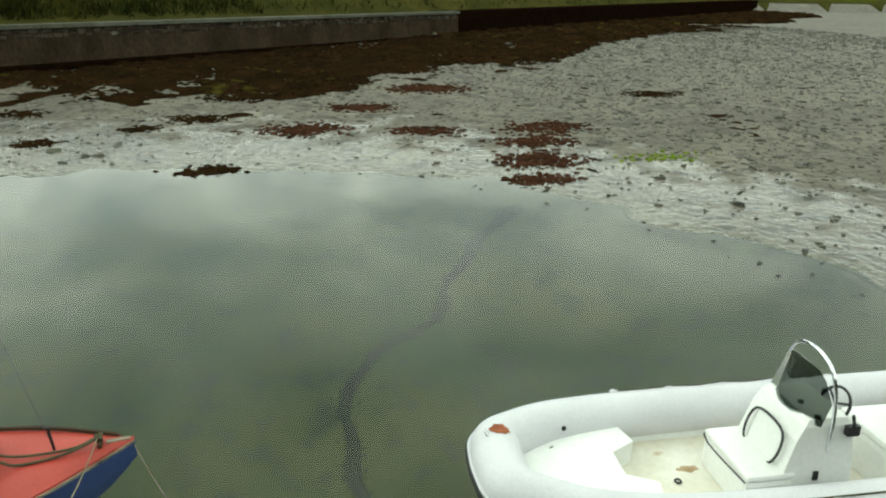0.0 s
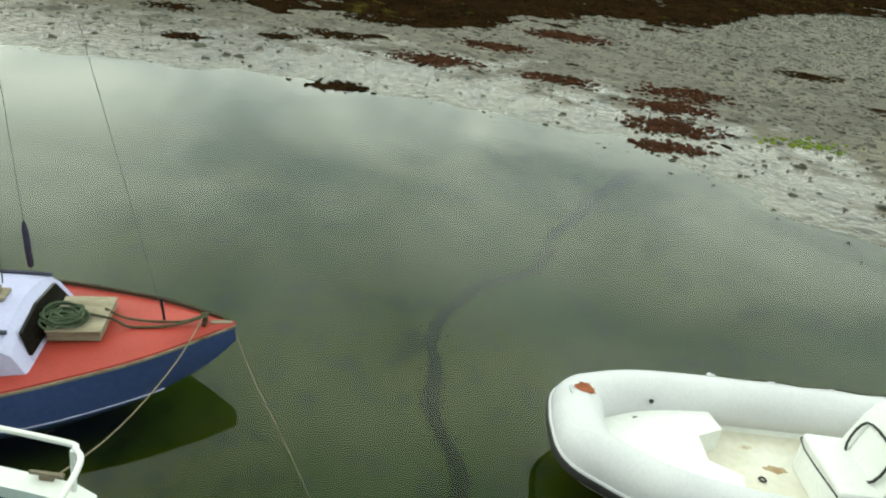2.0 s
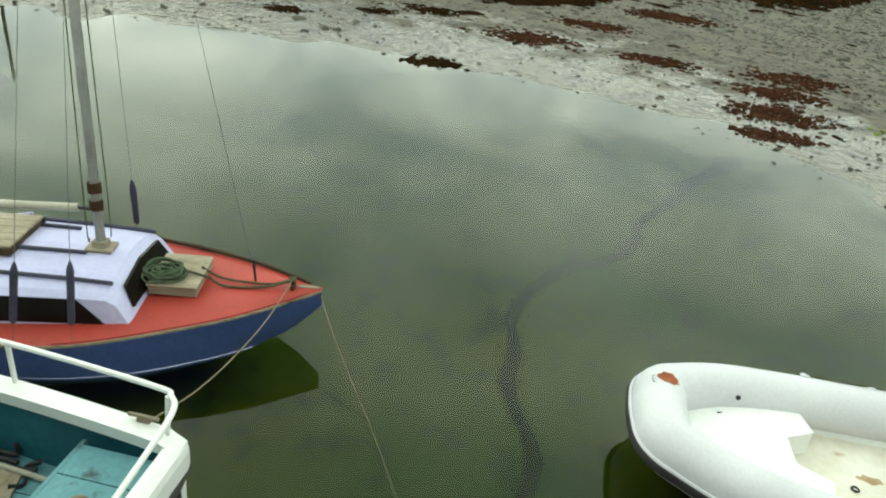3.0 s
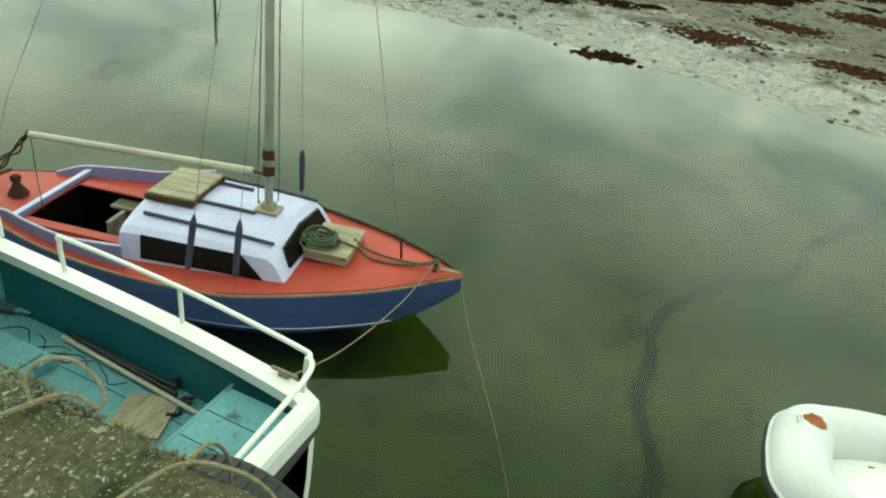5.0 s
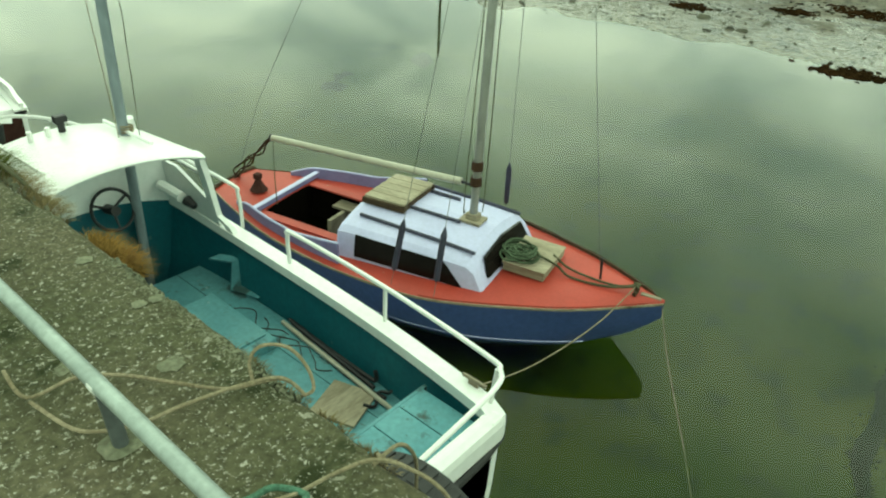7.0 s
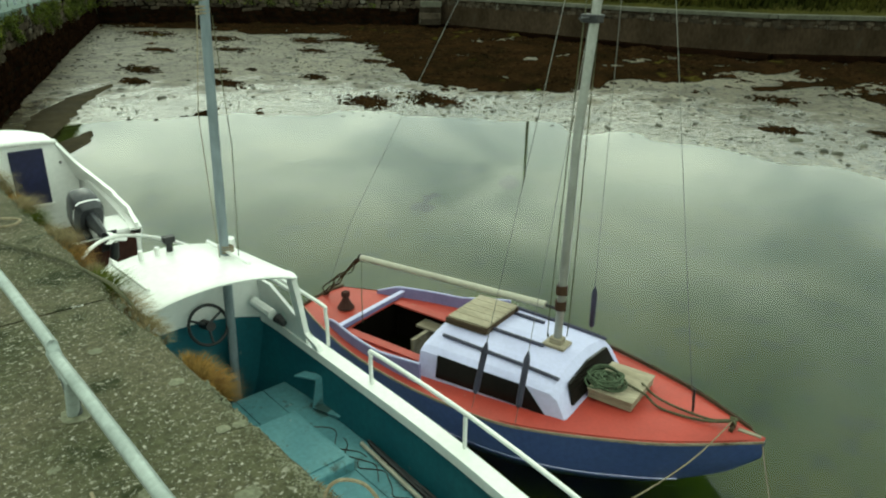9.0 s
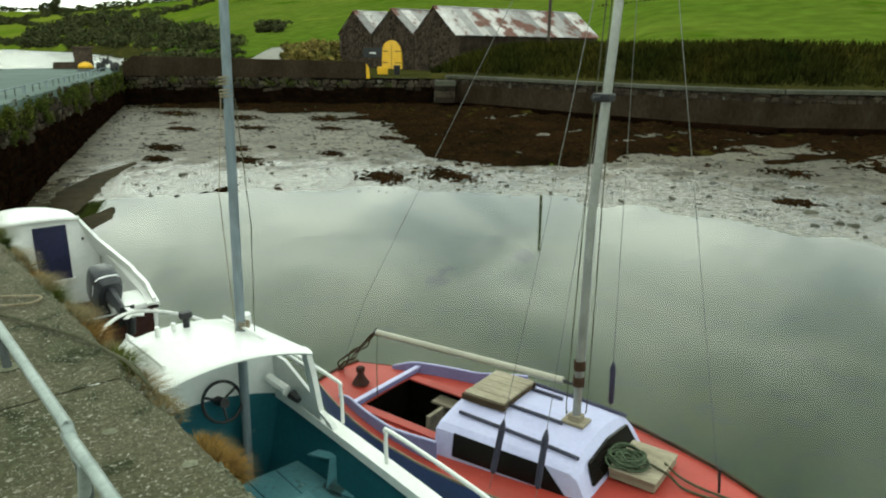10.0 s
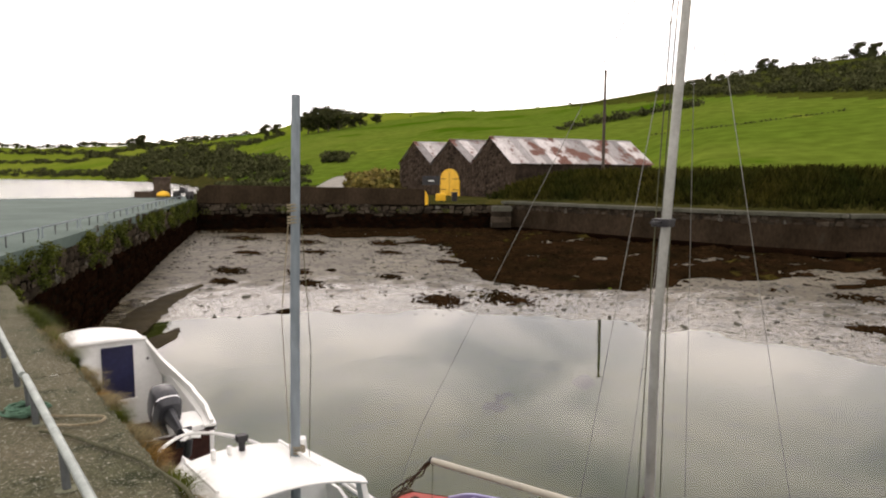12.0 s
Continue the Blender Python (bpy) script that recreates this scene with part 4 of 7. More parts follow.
def teal_boat():
    boat = thing("motor_boat", "open wooden motor boat, teal inside with white gunwales and wheelhouse", "motorboat", pose(2.08, 1.75, 0, 0, 0, 90))
    xs = np.linspace(0, 5.75, 40)
    beam = curve(xs, [0, 0.25, 1.5, 3.2, 4.2, 5.0, 5.75], [0.76, 0.84, 0.95, 0.95, 0.86, 0.58, 0.02])
    sheer = curve(xs, [0, 1.5, 3.2, 4.5, 5.75], [1.13, 1.13, 1.17, 1.28, 1.42])
    cb = curve(xs, [0, 1.5, 3.2, 4.4, 5.2, 5.75], [0.66, 0.78, 0.76, 0.5, 0.2, 0.008])
    cz = curve(xs, [0, 3, 4.6, 5.75], [0.05, 0.02, 0.12, 0.7])
    kl = curve(xs, [0, 3, 4.6, 5.4, 5.75], [-0.22, -0.3, -0.25, 0.0, 0.6])
    fixnormals(part("hull", loft(hull_geo(xs, beam, sheer, cb, cz, kl), False, True, False), WHITE, boat, smooth=True))
    k = 31
    part("inner_hull", loft(hull_geo(xs[:k], beam[:k], sheer[:k] - 0.02, cb[:k], cz[:k], kl[:k], 0.06), False, True, False), TEAL, boat, smooth=True)
    for side in (1, -1):
        part("gunwale", strip_along(xs[:k + 2], beam[:k + 2], sheer[:k + 2], side, 0.035, 0.10, 0.035, 0.05), WHITE, boat)
        part("rubber_band", strip_along(xs, beam, sheer - 0.07, side, 0.05, 0.0, 0.02, 0.03), RUBBER, boat)
    part("stern_board", [box((0.05, 0, 1.05), (0.14, 1.62, 0.24), bev=0.06)], WHITE, boat)
    part("stern_rubber", tube(smoothed([(-0.03 + 0.05 * (y / 0.8) ** 4, y, 0.95) for y in np.linspace(-0.80, 0.80, 9)], 3), 0.03, 8), RUBBER, boat)
    # floor, stern boards, plywood, box
    for i in range(6):
        part("floor_board", box((2.12, -0.70 + 0.28 * i, 0.645), (2.95, 0.274, 0.03), bev=0.006), TEAL_LIGHT, boat, "worn turquoise floor board")
    for i in range(6):
        part("stern_plank", box((0.375, -0.61 + 0.244 * i, 0.995), (0.55, 0.237, 0.03), bev=0.006), TEAL_LIGHT, boat, "worn turquoise deck plank")
    part("plank_edge", [box((0.665, 0, 0.965), (0.03, 1.54, 0.09), bev=0.006)], TEAL_LIGHT, boat)
    part("plank_riser", [box((0.645, 0, 0.80), (0.02, 1.52, 0.34))], TEAL, boat)
    eng = part("engine_box", [box((2.55, -0.22, 0.70), (0.92, 0.68, 0.10), bev=0.02)], TEAL_LIGHT, boat, "worn turquoise engine box")
    part("engine_box_lid", [box((2.58, -0.22, 0.757), (0.80, 0.60, 0.016), bev=0.006)], TEAL_LIGHT, eng)
    # zigzag bracket on the starboard inside
    zig = [(3.22, -0.76, 0.95), (3.03, -0.87, 0.95), (2.99, -0.80, 0.70), (2.72, -0.89, 0.70)]
    part("step_bracket", loft([[(x, y - 0.05, z), (x, y + 0.06, z), (x + 0.02, y + 0.06, z - 0.025), (x + 0.02, y - 0.05, z - 0.025)] for x, y, z in zig], True, True, True), TEAL_LIGHT, boat, "grey folded step bracket")
    # rails
    def rail(pts, feet, name="grab_rail"):
        r_ = part(name, tube(smoothed(pts, 6), 0.018, 9), WHITE, boat, smooth=True)
        for a, b in feet:
            part("stanchion", tube([a, b], 0.016, 8), WHITE, r_)
    rail([(2.36, -0.94, 1.16), (2.38, -0.95, 1.42), (2.30, -0.96, 1.47), (1.25, -0.95, 1.465), (0.25, -0.87, 1.46), (0.10, -0.82, 1.455), (0.03, -0.69, 1.44), (0.0, -0.2, 1.42), (-0.01, 0.3, 1.39), (0.02, 0.60, 1.33), (0.04, 0.66, 1.15)],
         [((1.25, -0.95, 1.465), (1.25, -0.95, 1.12)), ((0.12, -0.82, 1.45), (0.14, -0.81, 1.10))])
    # wheelhouse: crowned roof, pillars, front bulkhead with screen frames
    wh = part("wheelhouse_roof", roof_shell(), WHITE, boat, smooth=True)
    for side in (1, -1):
        part("roof_strip", tube([(x, side * 0.42, 2.10 - 0.05 * (x - 3.2)) for x in np.linspace(3.35, 4.15, 4)], 0.016, 6), WHITE, wh)
        part("pillar", loft([[(3.20 + dx, side * (yy + 0.02), z), (3.20 + dx + 0.10, side * (yy + 0.02), z), (3.20 + dx + 0.10, side * (yy - 0.03), z), (3.20 + dx, side * (yy - 0.03), z)] for dx, yy, z in ((-0.06, 0.71, 1.98), (-0.02, 0.78, 1.72), (0.0, 0.85, 1.34), (-0.12, 0.88, 1.26), (-0.16, 0.90, 1.18))], True, True, True), WHITE, boat)
        part("cabin_side", loft([[(x, side * b, z0), (x, side * (b - 0.03), z1), (x, side * (b - 0.06), z1), (x, side * (b - 0.03), z0)] for x, b, z0, z1 in ((3.25, 0.90, 1.14, 1.40), (3.8, 0.88, 1.18, 1.62), (4.3, 0.80, 1.22, 1.66))], True, True, True), WHITE, boat)
        part("window_bar", tube([(3.24, side * 0.80, 1.72), (4.28, side * 0.76, 1.76)], 0.018, 7), WHITE, boat)
        part("front_pillar", tube([(4.32, side * 0.74, 1.62), (4.22, side * 0.68, 2.0)], 0.035, 7), WHITE, boat)
        part("side_rail", tube(smoothed([(3.10, side * 1.0, 1.2), (3.12, side * 1.0, 1.52), (3.25, side * 0.99, 1.60), (4.4, side * 0.9, 1.66), (4.9, side * 0.74, 1.7)], 6), 0.017, 8), WHITE, boat, smooth=True)
    part("front_bulkhead", bulkhead(), [WHITE, TEAL], boat)
    part("foredeck", loft([[(x, -b + 0.03, z), (x, 0, z + 0.06), (x, b - 0.03, z)] for x, b, z in zip(xs[29:], np.maximum(beam[29:], 0.04), sheer[29:] + 0.01)], False), WHITE, boat, smooth=True)
    part("bow_rail", tube(smoothed([(4.5, -0.60, 1.40), (4.7, -0.56, 1.74), (5.3, -0.32, 1.78), (5.55, 0.0, 1.78), (5.35, 0.30, 1.76), (5.1, 0.44, 1.70), (4.95, 0.5, 1.40)], 6), 0.018, 9), WHITE, boat, smooth=True)
    wheel = part("steering_wheel", tube([(3.86 + 0.07 * math.sin(a), -0.22 + 0.18 * math.cos(a), 1.37 + 0.17 * math.sin(a)) for a in np.linspace(0, 2 * math.pi, 25)[:-1]], 0.015, 7, closed=True), BLACK, boat, smooth=True)
    for a in (0.5, 2.6, 4.7):
        part("spoke", tube([(3.87, -0.22, 1.37), (3.86 + 0.07 * math.sin(a), -0.22 + 0.18 * math.cos(a), 1.37 + 0.17 * math.sin(a))], 0.012, 6), BLACK, wheel)
    part("wheel_hub", tube([(3.80, -0.22, 1.38), (4.0, -0.22, 1.33)], 0.045, 9), BLACK, wheel)
    part("vent_cowl", [tube([(4.12, -0.06, 2.02), (4.12, -0.06, 2.14)], 0.03, 8), box((4.12, -0.06, 2.17), (0.07, 0.1, 0.06), bev=0.01)], BLACK, wh)
    for y in (0.06, 0.20):
        part("roof_lug", tube([(4.1, y, 2.0), (4.1, y, 2.13)], 0.022, 8), WHITE, wh)
    part("fire_extinguisher_bracket", [tube([(3.9, -0.70, 1.44), (3.62, -0.74, 1.40)], 0.05, 9)], WHITE, boat)
    part("hand_lamp", tube([(3.58, -0.76, 1.38), (3.48, -0.78, 1.34)], [0.05, 0.03], 8), BLACK, boat)
    for y in (0.30, 0.46):
        part("control_lever", tube(smoothed([(3.95, y, 1.32), (3.85, y + 0.02, 1.40), (3.86, y - 0.06, 1.30)], 4), 0.014, 6), BLACK, boat)
    part("cleat", [tube([(0.42, -0.87, 1.20), (0.22, -0.86, 1.21)], 0.014, 7), box((0.32, -0.865, 1.175), (0.08, 0.03, 0.05))], OLD_WOOD, boat)
    return boat


def roof_shell():
    rings_ = []
    for x in (3.10, 3.14, 3.5, 3.9, 4.25, 4.3):
        hb = np.interp(x, [3.1, 4.3], [0.73, 0.66])
        e = 0.02 if x in (3.10, 4.3) else 0.0
        top = [(x, hb * k, 1.98 + 0.13 * (1 - k * k) - e - 0.05 * (x - 3.1)) for k in np.linspace(-1, 1, 13)]
        low = [(x, hb * k, 1.93 + 0.13 * (1 - k * k) + e - 0.05 * (x - 3.1)) for k in np.linspace(1, -1, 13)]
        rings_.append(top + low)
    return loft(rings_, True, True, True)


def bulkhead():
    """Front bulkhead: white above, teal below, with an arched foot opening."""
    V, F, S = [], [], []
    ys = np.linspace(-0.84, 0.84, 15)
    for x in (3.98, 4.03):
        for y in ys:
            arch = 1.20 + 0.16 * (1 - (y / 0.84) ** 2)
            V += [(x, y, 0.3), (x, y, arch), (x, y, 1.66)]
    for o in (0, 45):
        for j in range(14):
            a = o + 3 * j
            F += [(a, a + 3, a + 4, a + 1), (a + 1, a + 4, a + 5, a + 2)]
            S += [1, 0]
    for j in range(14):
        a = 3 * j + 2
        F.append((a, a + 3, a + 48, a + 45))
        S.append(0)
    return V, F, S


TB = pose(2.08, 1.75, 0, 0, 0, 90)
teal_boat()
# loose things lying in the open boat
def lying(name, label, category, geo, material, smooth=False):
    return tagged(link(name, [moved(g, TB) for g in (geo if isinstance(geo, list) else [geo])], material, smooth=smooth), label, category)


lying("plywood_board", "bare plywood board lying in a boat", "board", box((1.21, -0.485, 0.672), (0.37, 0.38, 0.02), rz=19, bev=0.005), PLYWOOD)
lying("boat_pole", "pale wooden boat pole lying in a boat", "pole", tube([(0.70, -0.655, 0.69), (2.30, -0.775, 0.69)], 0.019, 8), CREAM_SPAR, True)
lying("black_pipe", "black plastic pipe with bent end lying in a boat", "pipe", tube(smoothed([(1.20, -0.80, 0.79), (1.19, -0.80, 0.72), (1.25, -0.79, 0.70), (1.75, -0.80, 0.70), (2.26, -0.82, 0.71)], 5), 0.018, 8), BLACK, True)
lying("black_pipe", "black plastic pipe lying in a boat", "pipe", tube([(1.16, -0.745, 0.685), (2.20, -0.80, 0.72)], 0.018, 8), BLACK, True)
lying("black_hose", "thin black hose lying in a boat", "hose", tube(smoothed([(1.02, -0.735, 0.675), (1.3, -0.70, 0.675), (1.7, -0.735, 0.675), (2.05, -0.79, 0.675)], 6), 0.014, 7), RUBBER, True)
lying("bent_pipe_end", "bent black pipe end lying in a boat", "pipe", tube(smoothed([(0.98, -0.75, 0.76), (1.02, -0.76, 0.71), (1.10, -0.74, 0.68), (1.02, -0.62, 0.675), (1.08, -0.56, 0.692)], 5), 0.013, 7), BLACK, True)
rr = random.Random(8)
for k in range(3):
    lying("tangled_line", "thin dark line tangled on the boat floor", "rope", tube(smoothed([(1.55 + k * 0.3 + 0.09 * i, -0.66 + 0.05 * math.sin(1.3 * i + 2 * k) + rr.uniform(-.02, .02), 0.666) for i in range(8)], 5), 0.004, 5), ROPE_BROWN)
# the grey-blue pole standing up out of the boat
gp = thing("standing_pole", "tall weathered grey-blue pole standing in a boat", "pole")
part("pole_shaft", tube([(2.50, 5.62, 0.32), (2.50, 5.55, 2.2), (2.51, 5.52, 3.4), (2.55, 5.50, 5.12)], [0.042, 0.042, 0.04, 0.036], 12), GREY_BLUE_POLE, gp, smooth=True)
for z in (2.05, 4.05, 4.15):
    part("pole_lashing", tube([(2.52 + 0.05 * math.cos(a), 5.53 + 0.05 * math.sin(a), z + 0.004 * a) for a in np.linspace(0, 18, 40)], 0.008, 5), ROPE_PALE, gp)
part("pole_line", tube([(2.46, 5.50, 4.1), (2.36, 5.46, 3.3), (2.42, 5.48, 2.0)], 0.004, 5), ROPE_PALE, gp)
part("pole_line", tube([(2.57, 5.49, 4.05), (2.62, 5.46, 3.0), (2.58, 5.46, 1.9)], 0.004, 5), ROPE_OLIVE, gp)


def white_boat():
    boat = thing("cabin_cruiser", "white fibreglass cabin boat with navy door and outboard", "motorboat", pose(2.20, 9.55, 0, 0, 0, 90))
    xs = np.linspace(-0.35, 5.0, 34)
    beam = curve(xs, [-0.35, 0.4, 2.4, 3.4, 4.3, 5.0], [0.80, 0.90, 1.0, 0.92, 0.58, 0.02])
    sheer = curve(xs, [-0.35, 1.0, 2.2, 3.6, 5.0], [1.12, 1.18, 1.25, 1.3, 1.38])
    cb, cz = beam * 0.82, np.linspace(0.05, 0.4, 34)
    kl = curve(xs, [-0.35, 3, 4.4, 5.0], [-0.15, -0.25, 0.1, 0.9])
    fixnormals(part("hull", loft(hull_geo(xs, beam, sheer, cb, cz, kl), False, True, False), [WHITE], boat, smooth=True))
    part("transom_antifouling", box((-0.362, 0, 0.83), (0.03, 1.44, 0.52), bev=0.01), ANTIFOUL, boat, "dark brown bare transom")
    k = 20
    part("cockpit_liner", loft(hull_geo(xs[:k], beam[:k], sheer[:k] - 0.02, cb[:k], cz[:k], kl[:k], 0.10), False, True, False), WHITE, boat, smooth=True)
    part("cockpit_floor", box((1.2, 0, 0.42), (2.3, 1.5, 0.03)), DARK_WOOD, boat)
    for side in (1, -1):
        part("gunwale", strip_along(xs, beam, sheer, side, 0.02, 0.14, 0.03, 0.05), WHITE, boat)
        # side screens that rise from the stern to the cabin roof
        part("side_screen", loft([[(x, side * b, z0), (x, side * t, z1), (x, side * (t - 0.05), z1), (x, side * (b - 0.05), z0)]
                                  for x, b, z0, z1, t in ((-0.33, 0.79, 1.08, 1.21, 0.79), (-0.1, 0.83, 1.10, 1.25, 0.82), (0.05, 0.86, 1.12, 1.31, 0.84), (0.65, 0.91, 1.14, 1.34, 0.87), (0.72, 0.92, 1.14, 1.37, 0.87), (1.35, 0.94, 1.16, 1.42, 0.86), (1.75, 0.94, 1.2, 1.46, 0.84), (2.05, 0.92, 1.2, 1.53, 0.80), (2.22, 0.89, 1.2, 1.64, 0.74), (2.36, 0.86, 1.2, 1.82, 0.63), (2.42, 0.85, 1.2, 1.85, 0.60))], True, True, True), WHITE, boat, smooth=True)
    part("cabin_bulkhead", loft([[(2.36, y, 0.42), (2.36, y, z), (2.42, y, z), (2.42, y, 0.42)] for y, z in ((-0.84, 1.22), (-0.58, 1.84), (-0.3, 1.87), (0, 1.89), (0.3, 1.87), (0.58, 1.84), (0.84, 1.22))], True, True, True), WHITE, boat)
    roof = []
    for x, f in ((2.425, 1.0), (3.0, 1.0), (3.7, 0.92), (4.2, 0.72)):
        hb = np.interp(x, [2.4, 3.0, 4.2], [0.60, 0.60, 0.36])
        roof.append([(x, hb * q, 1.2 + 0.69 * f - 0.05 * q * q) for q in np.linspace(-1, 1, 9)] + [(x, hb + 0.22, 1.2), (x, -hb - 0.22, 1.2)])
    part("cabin_top", loft(roof, True, True, True), WHITE, boat, smooth=True)
    part("roof_lip", tube(smoothed([(2.32, y, 1.87 - 0.03 * (y / 0.6) ** 2) for y in np.linspace(-0.6, 0.6, 9)], 3), 0.035, 8), WHITE, boat, smooth=True)
    door = part("cabin_door", box((2.335, -0.17, 1.32), (0.035, 0.47, 0.88), bev=0.012), NAVY_DOOR, boat, "navy blue panel door")
    part("door_knob", tube([(2.32, -0.01, 1.25), (2.27, -0.01, 1.25)], 0.025, 8), CHROME, door)
    part("door_sill", box((2.32, -0.17, 0.88), (0.06, 0.55, 0.03), bev=0.006), WHITE, boat)
    part("air_vent", box((2.33, 0.42, 1.63), (0.03, 0.12, 0.07), bev=0.006), BLACK, boat)
    part("side_cap", tube([(2.335, -0.62, 1.5), (2.32, -0.62, 1.5)], 0.02, 8), BLACK, boat)
    for side in (1, -1):
        part("stern_locker", box((0.05, side * 0.52, 1.04), (0.66, 0.50, 0.22), bev=0.05), WHITE, boat)
    part("fuel_tank", tube([(0.75, 0.25, 0.62), (0.75, 0.62, 0.62)], 0.16, 12), WHITE, boat, smooth=True)
    return boat


PROP, COWL = (2.55, 8.92, 0.98), (2.50, 9.98, 1.42)


def outboard():
    """Tilted up on the transom of the white boat; its own z runs up the leg to the cowl."""
    foot, top = Vector(PROP), Vector(COWL)
    az = (top - foot).normalized()
    ax = (Vector((1, 0, 0)) - az * az.x).normalized()
    ay = az.cross(ax)
    size = (top - foot).length / 1.12
    OUTBOARD_AT = Matrix.Translation(foot + az * 0.76 * size) @ Matrix((ax, ay, az)).transposed().to_4x4() @ Matrix.Diagonal((1.15, 1.15, size, 1))
    eng = thing("outboard_motor", "dark grey outboard motor tilted up on a white transom", "outboard motor", OUTBOARD_AT)
    cowl = []
    for z, sx, sy, oy in ((-0.08, 0.13, 0.17, 0.0), (0.0, 0.165, 0.23, 0.02), (0.14, 0.17, 0.25, 0.03), (0.28, 0.16, 0.235, 0.02), (0.36, 0.13, 0.19, 0.01), (0.40, 0.07, 0.11, 0.0)):
        cowl.append([(sx * math.copysign(abs(math.cos(a)) ** 0.6, math.cos(a)), oy + sy * math.copysign(abs(math.sin(a)) ** 0.6, math.sin(a)), z) for a in np.linspace(0, 2 * math.pi, 17)[:-1]])
    part("cowl", loft(cowl, True, True, True), ENGINE, eng, smooth=True)
    part("cowl_band", loft([[(p[0] * 1.02, p[1] * 1.02, 0.02 + dz) for p in cowl[1]] for dz in (0, 0.025)], True), CHROME, eng)
    part("leg", loft([[(sx * math.cos(a), oy + sy * math.sin(a), z) for a in np.linspace(0, 2 * math.pi, 11)[:-1]] for z, sx, sy, oy in ((-0.05, 0.08, 0.12, 0), (-0.3, 0.05, 0.09, -0.02), (-0.62, 0.035, 0.08, -0.03), (-0.66, 0.03, 0.07, -0.03))], True, True, True), ENGINE, eng, smooth=True)
    part("cavitation_plate", box((0, -0.06, -0.60), (0.16, 0.28, 0.012), bev=0.004), ENGINE, eng)
    part("gearcase", tube([(0, 0.12, -0.76), (0, 0.06, -0.76), (0, -0.12, -0.76), (0, -0.18, -0.76)], [0.02, 0.05, 0.045, 0.03], 10), ENGINE, eng, smooth=True)
    part("clamp_bracket", box((0, 0.17, -0.14), (0.2, 0.1, 0.22), bev=0.02), BLACK, eng)
    prop = part("propeller", tube([(0, -0.17, -0.76), (0, -0.26, -0.76)], [0.035, 0.025], 10), WHITE, eng, "pale propeller", smooth=True)
    for q in range(3):
        a = q * 2.094 + 0.4
        part("blade", moved(box((0.07, 0, 0), (0.11, 0.012, 0.075), bev=0.005, rx=25), pose(0, -0.21, -0.76, 0, math.degrees(a), 0)), WHITE, prop)
    return eng


white_boat()
outboard()


WHITE_STAIN_DARK = mat("rust_stained_gelcoat", (0.34, 0.22, 0.11), (0.48, 0.38, 0.24), rough=0.6, scale=7, fine=30, bump=0.05)


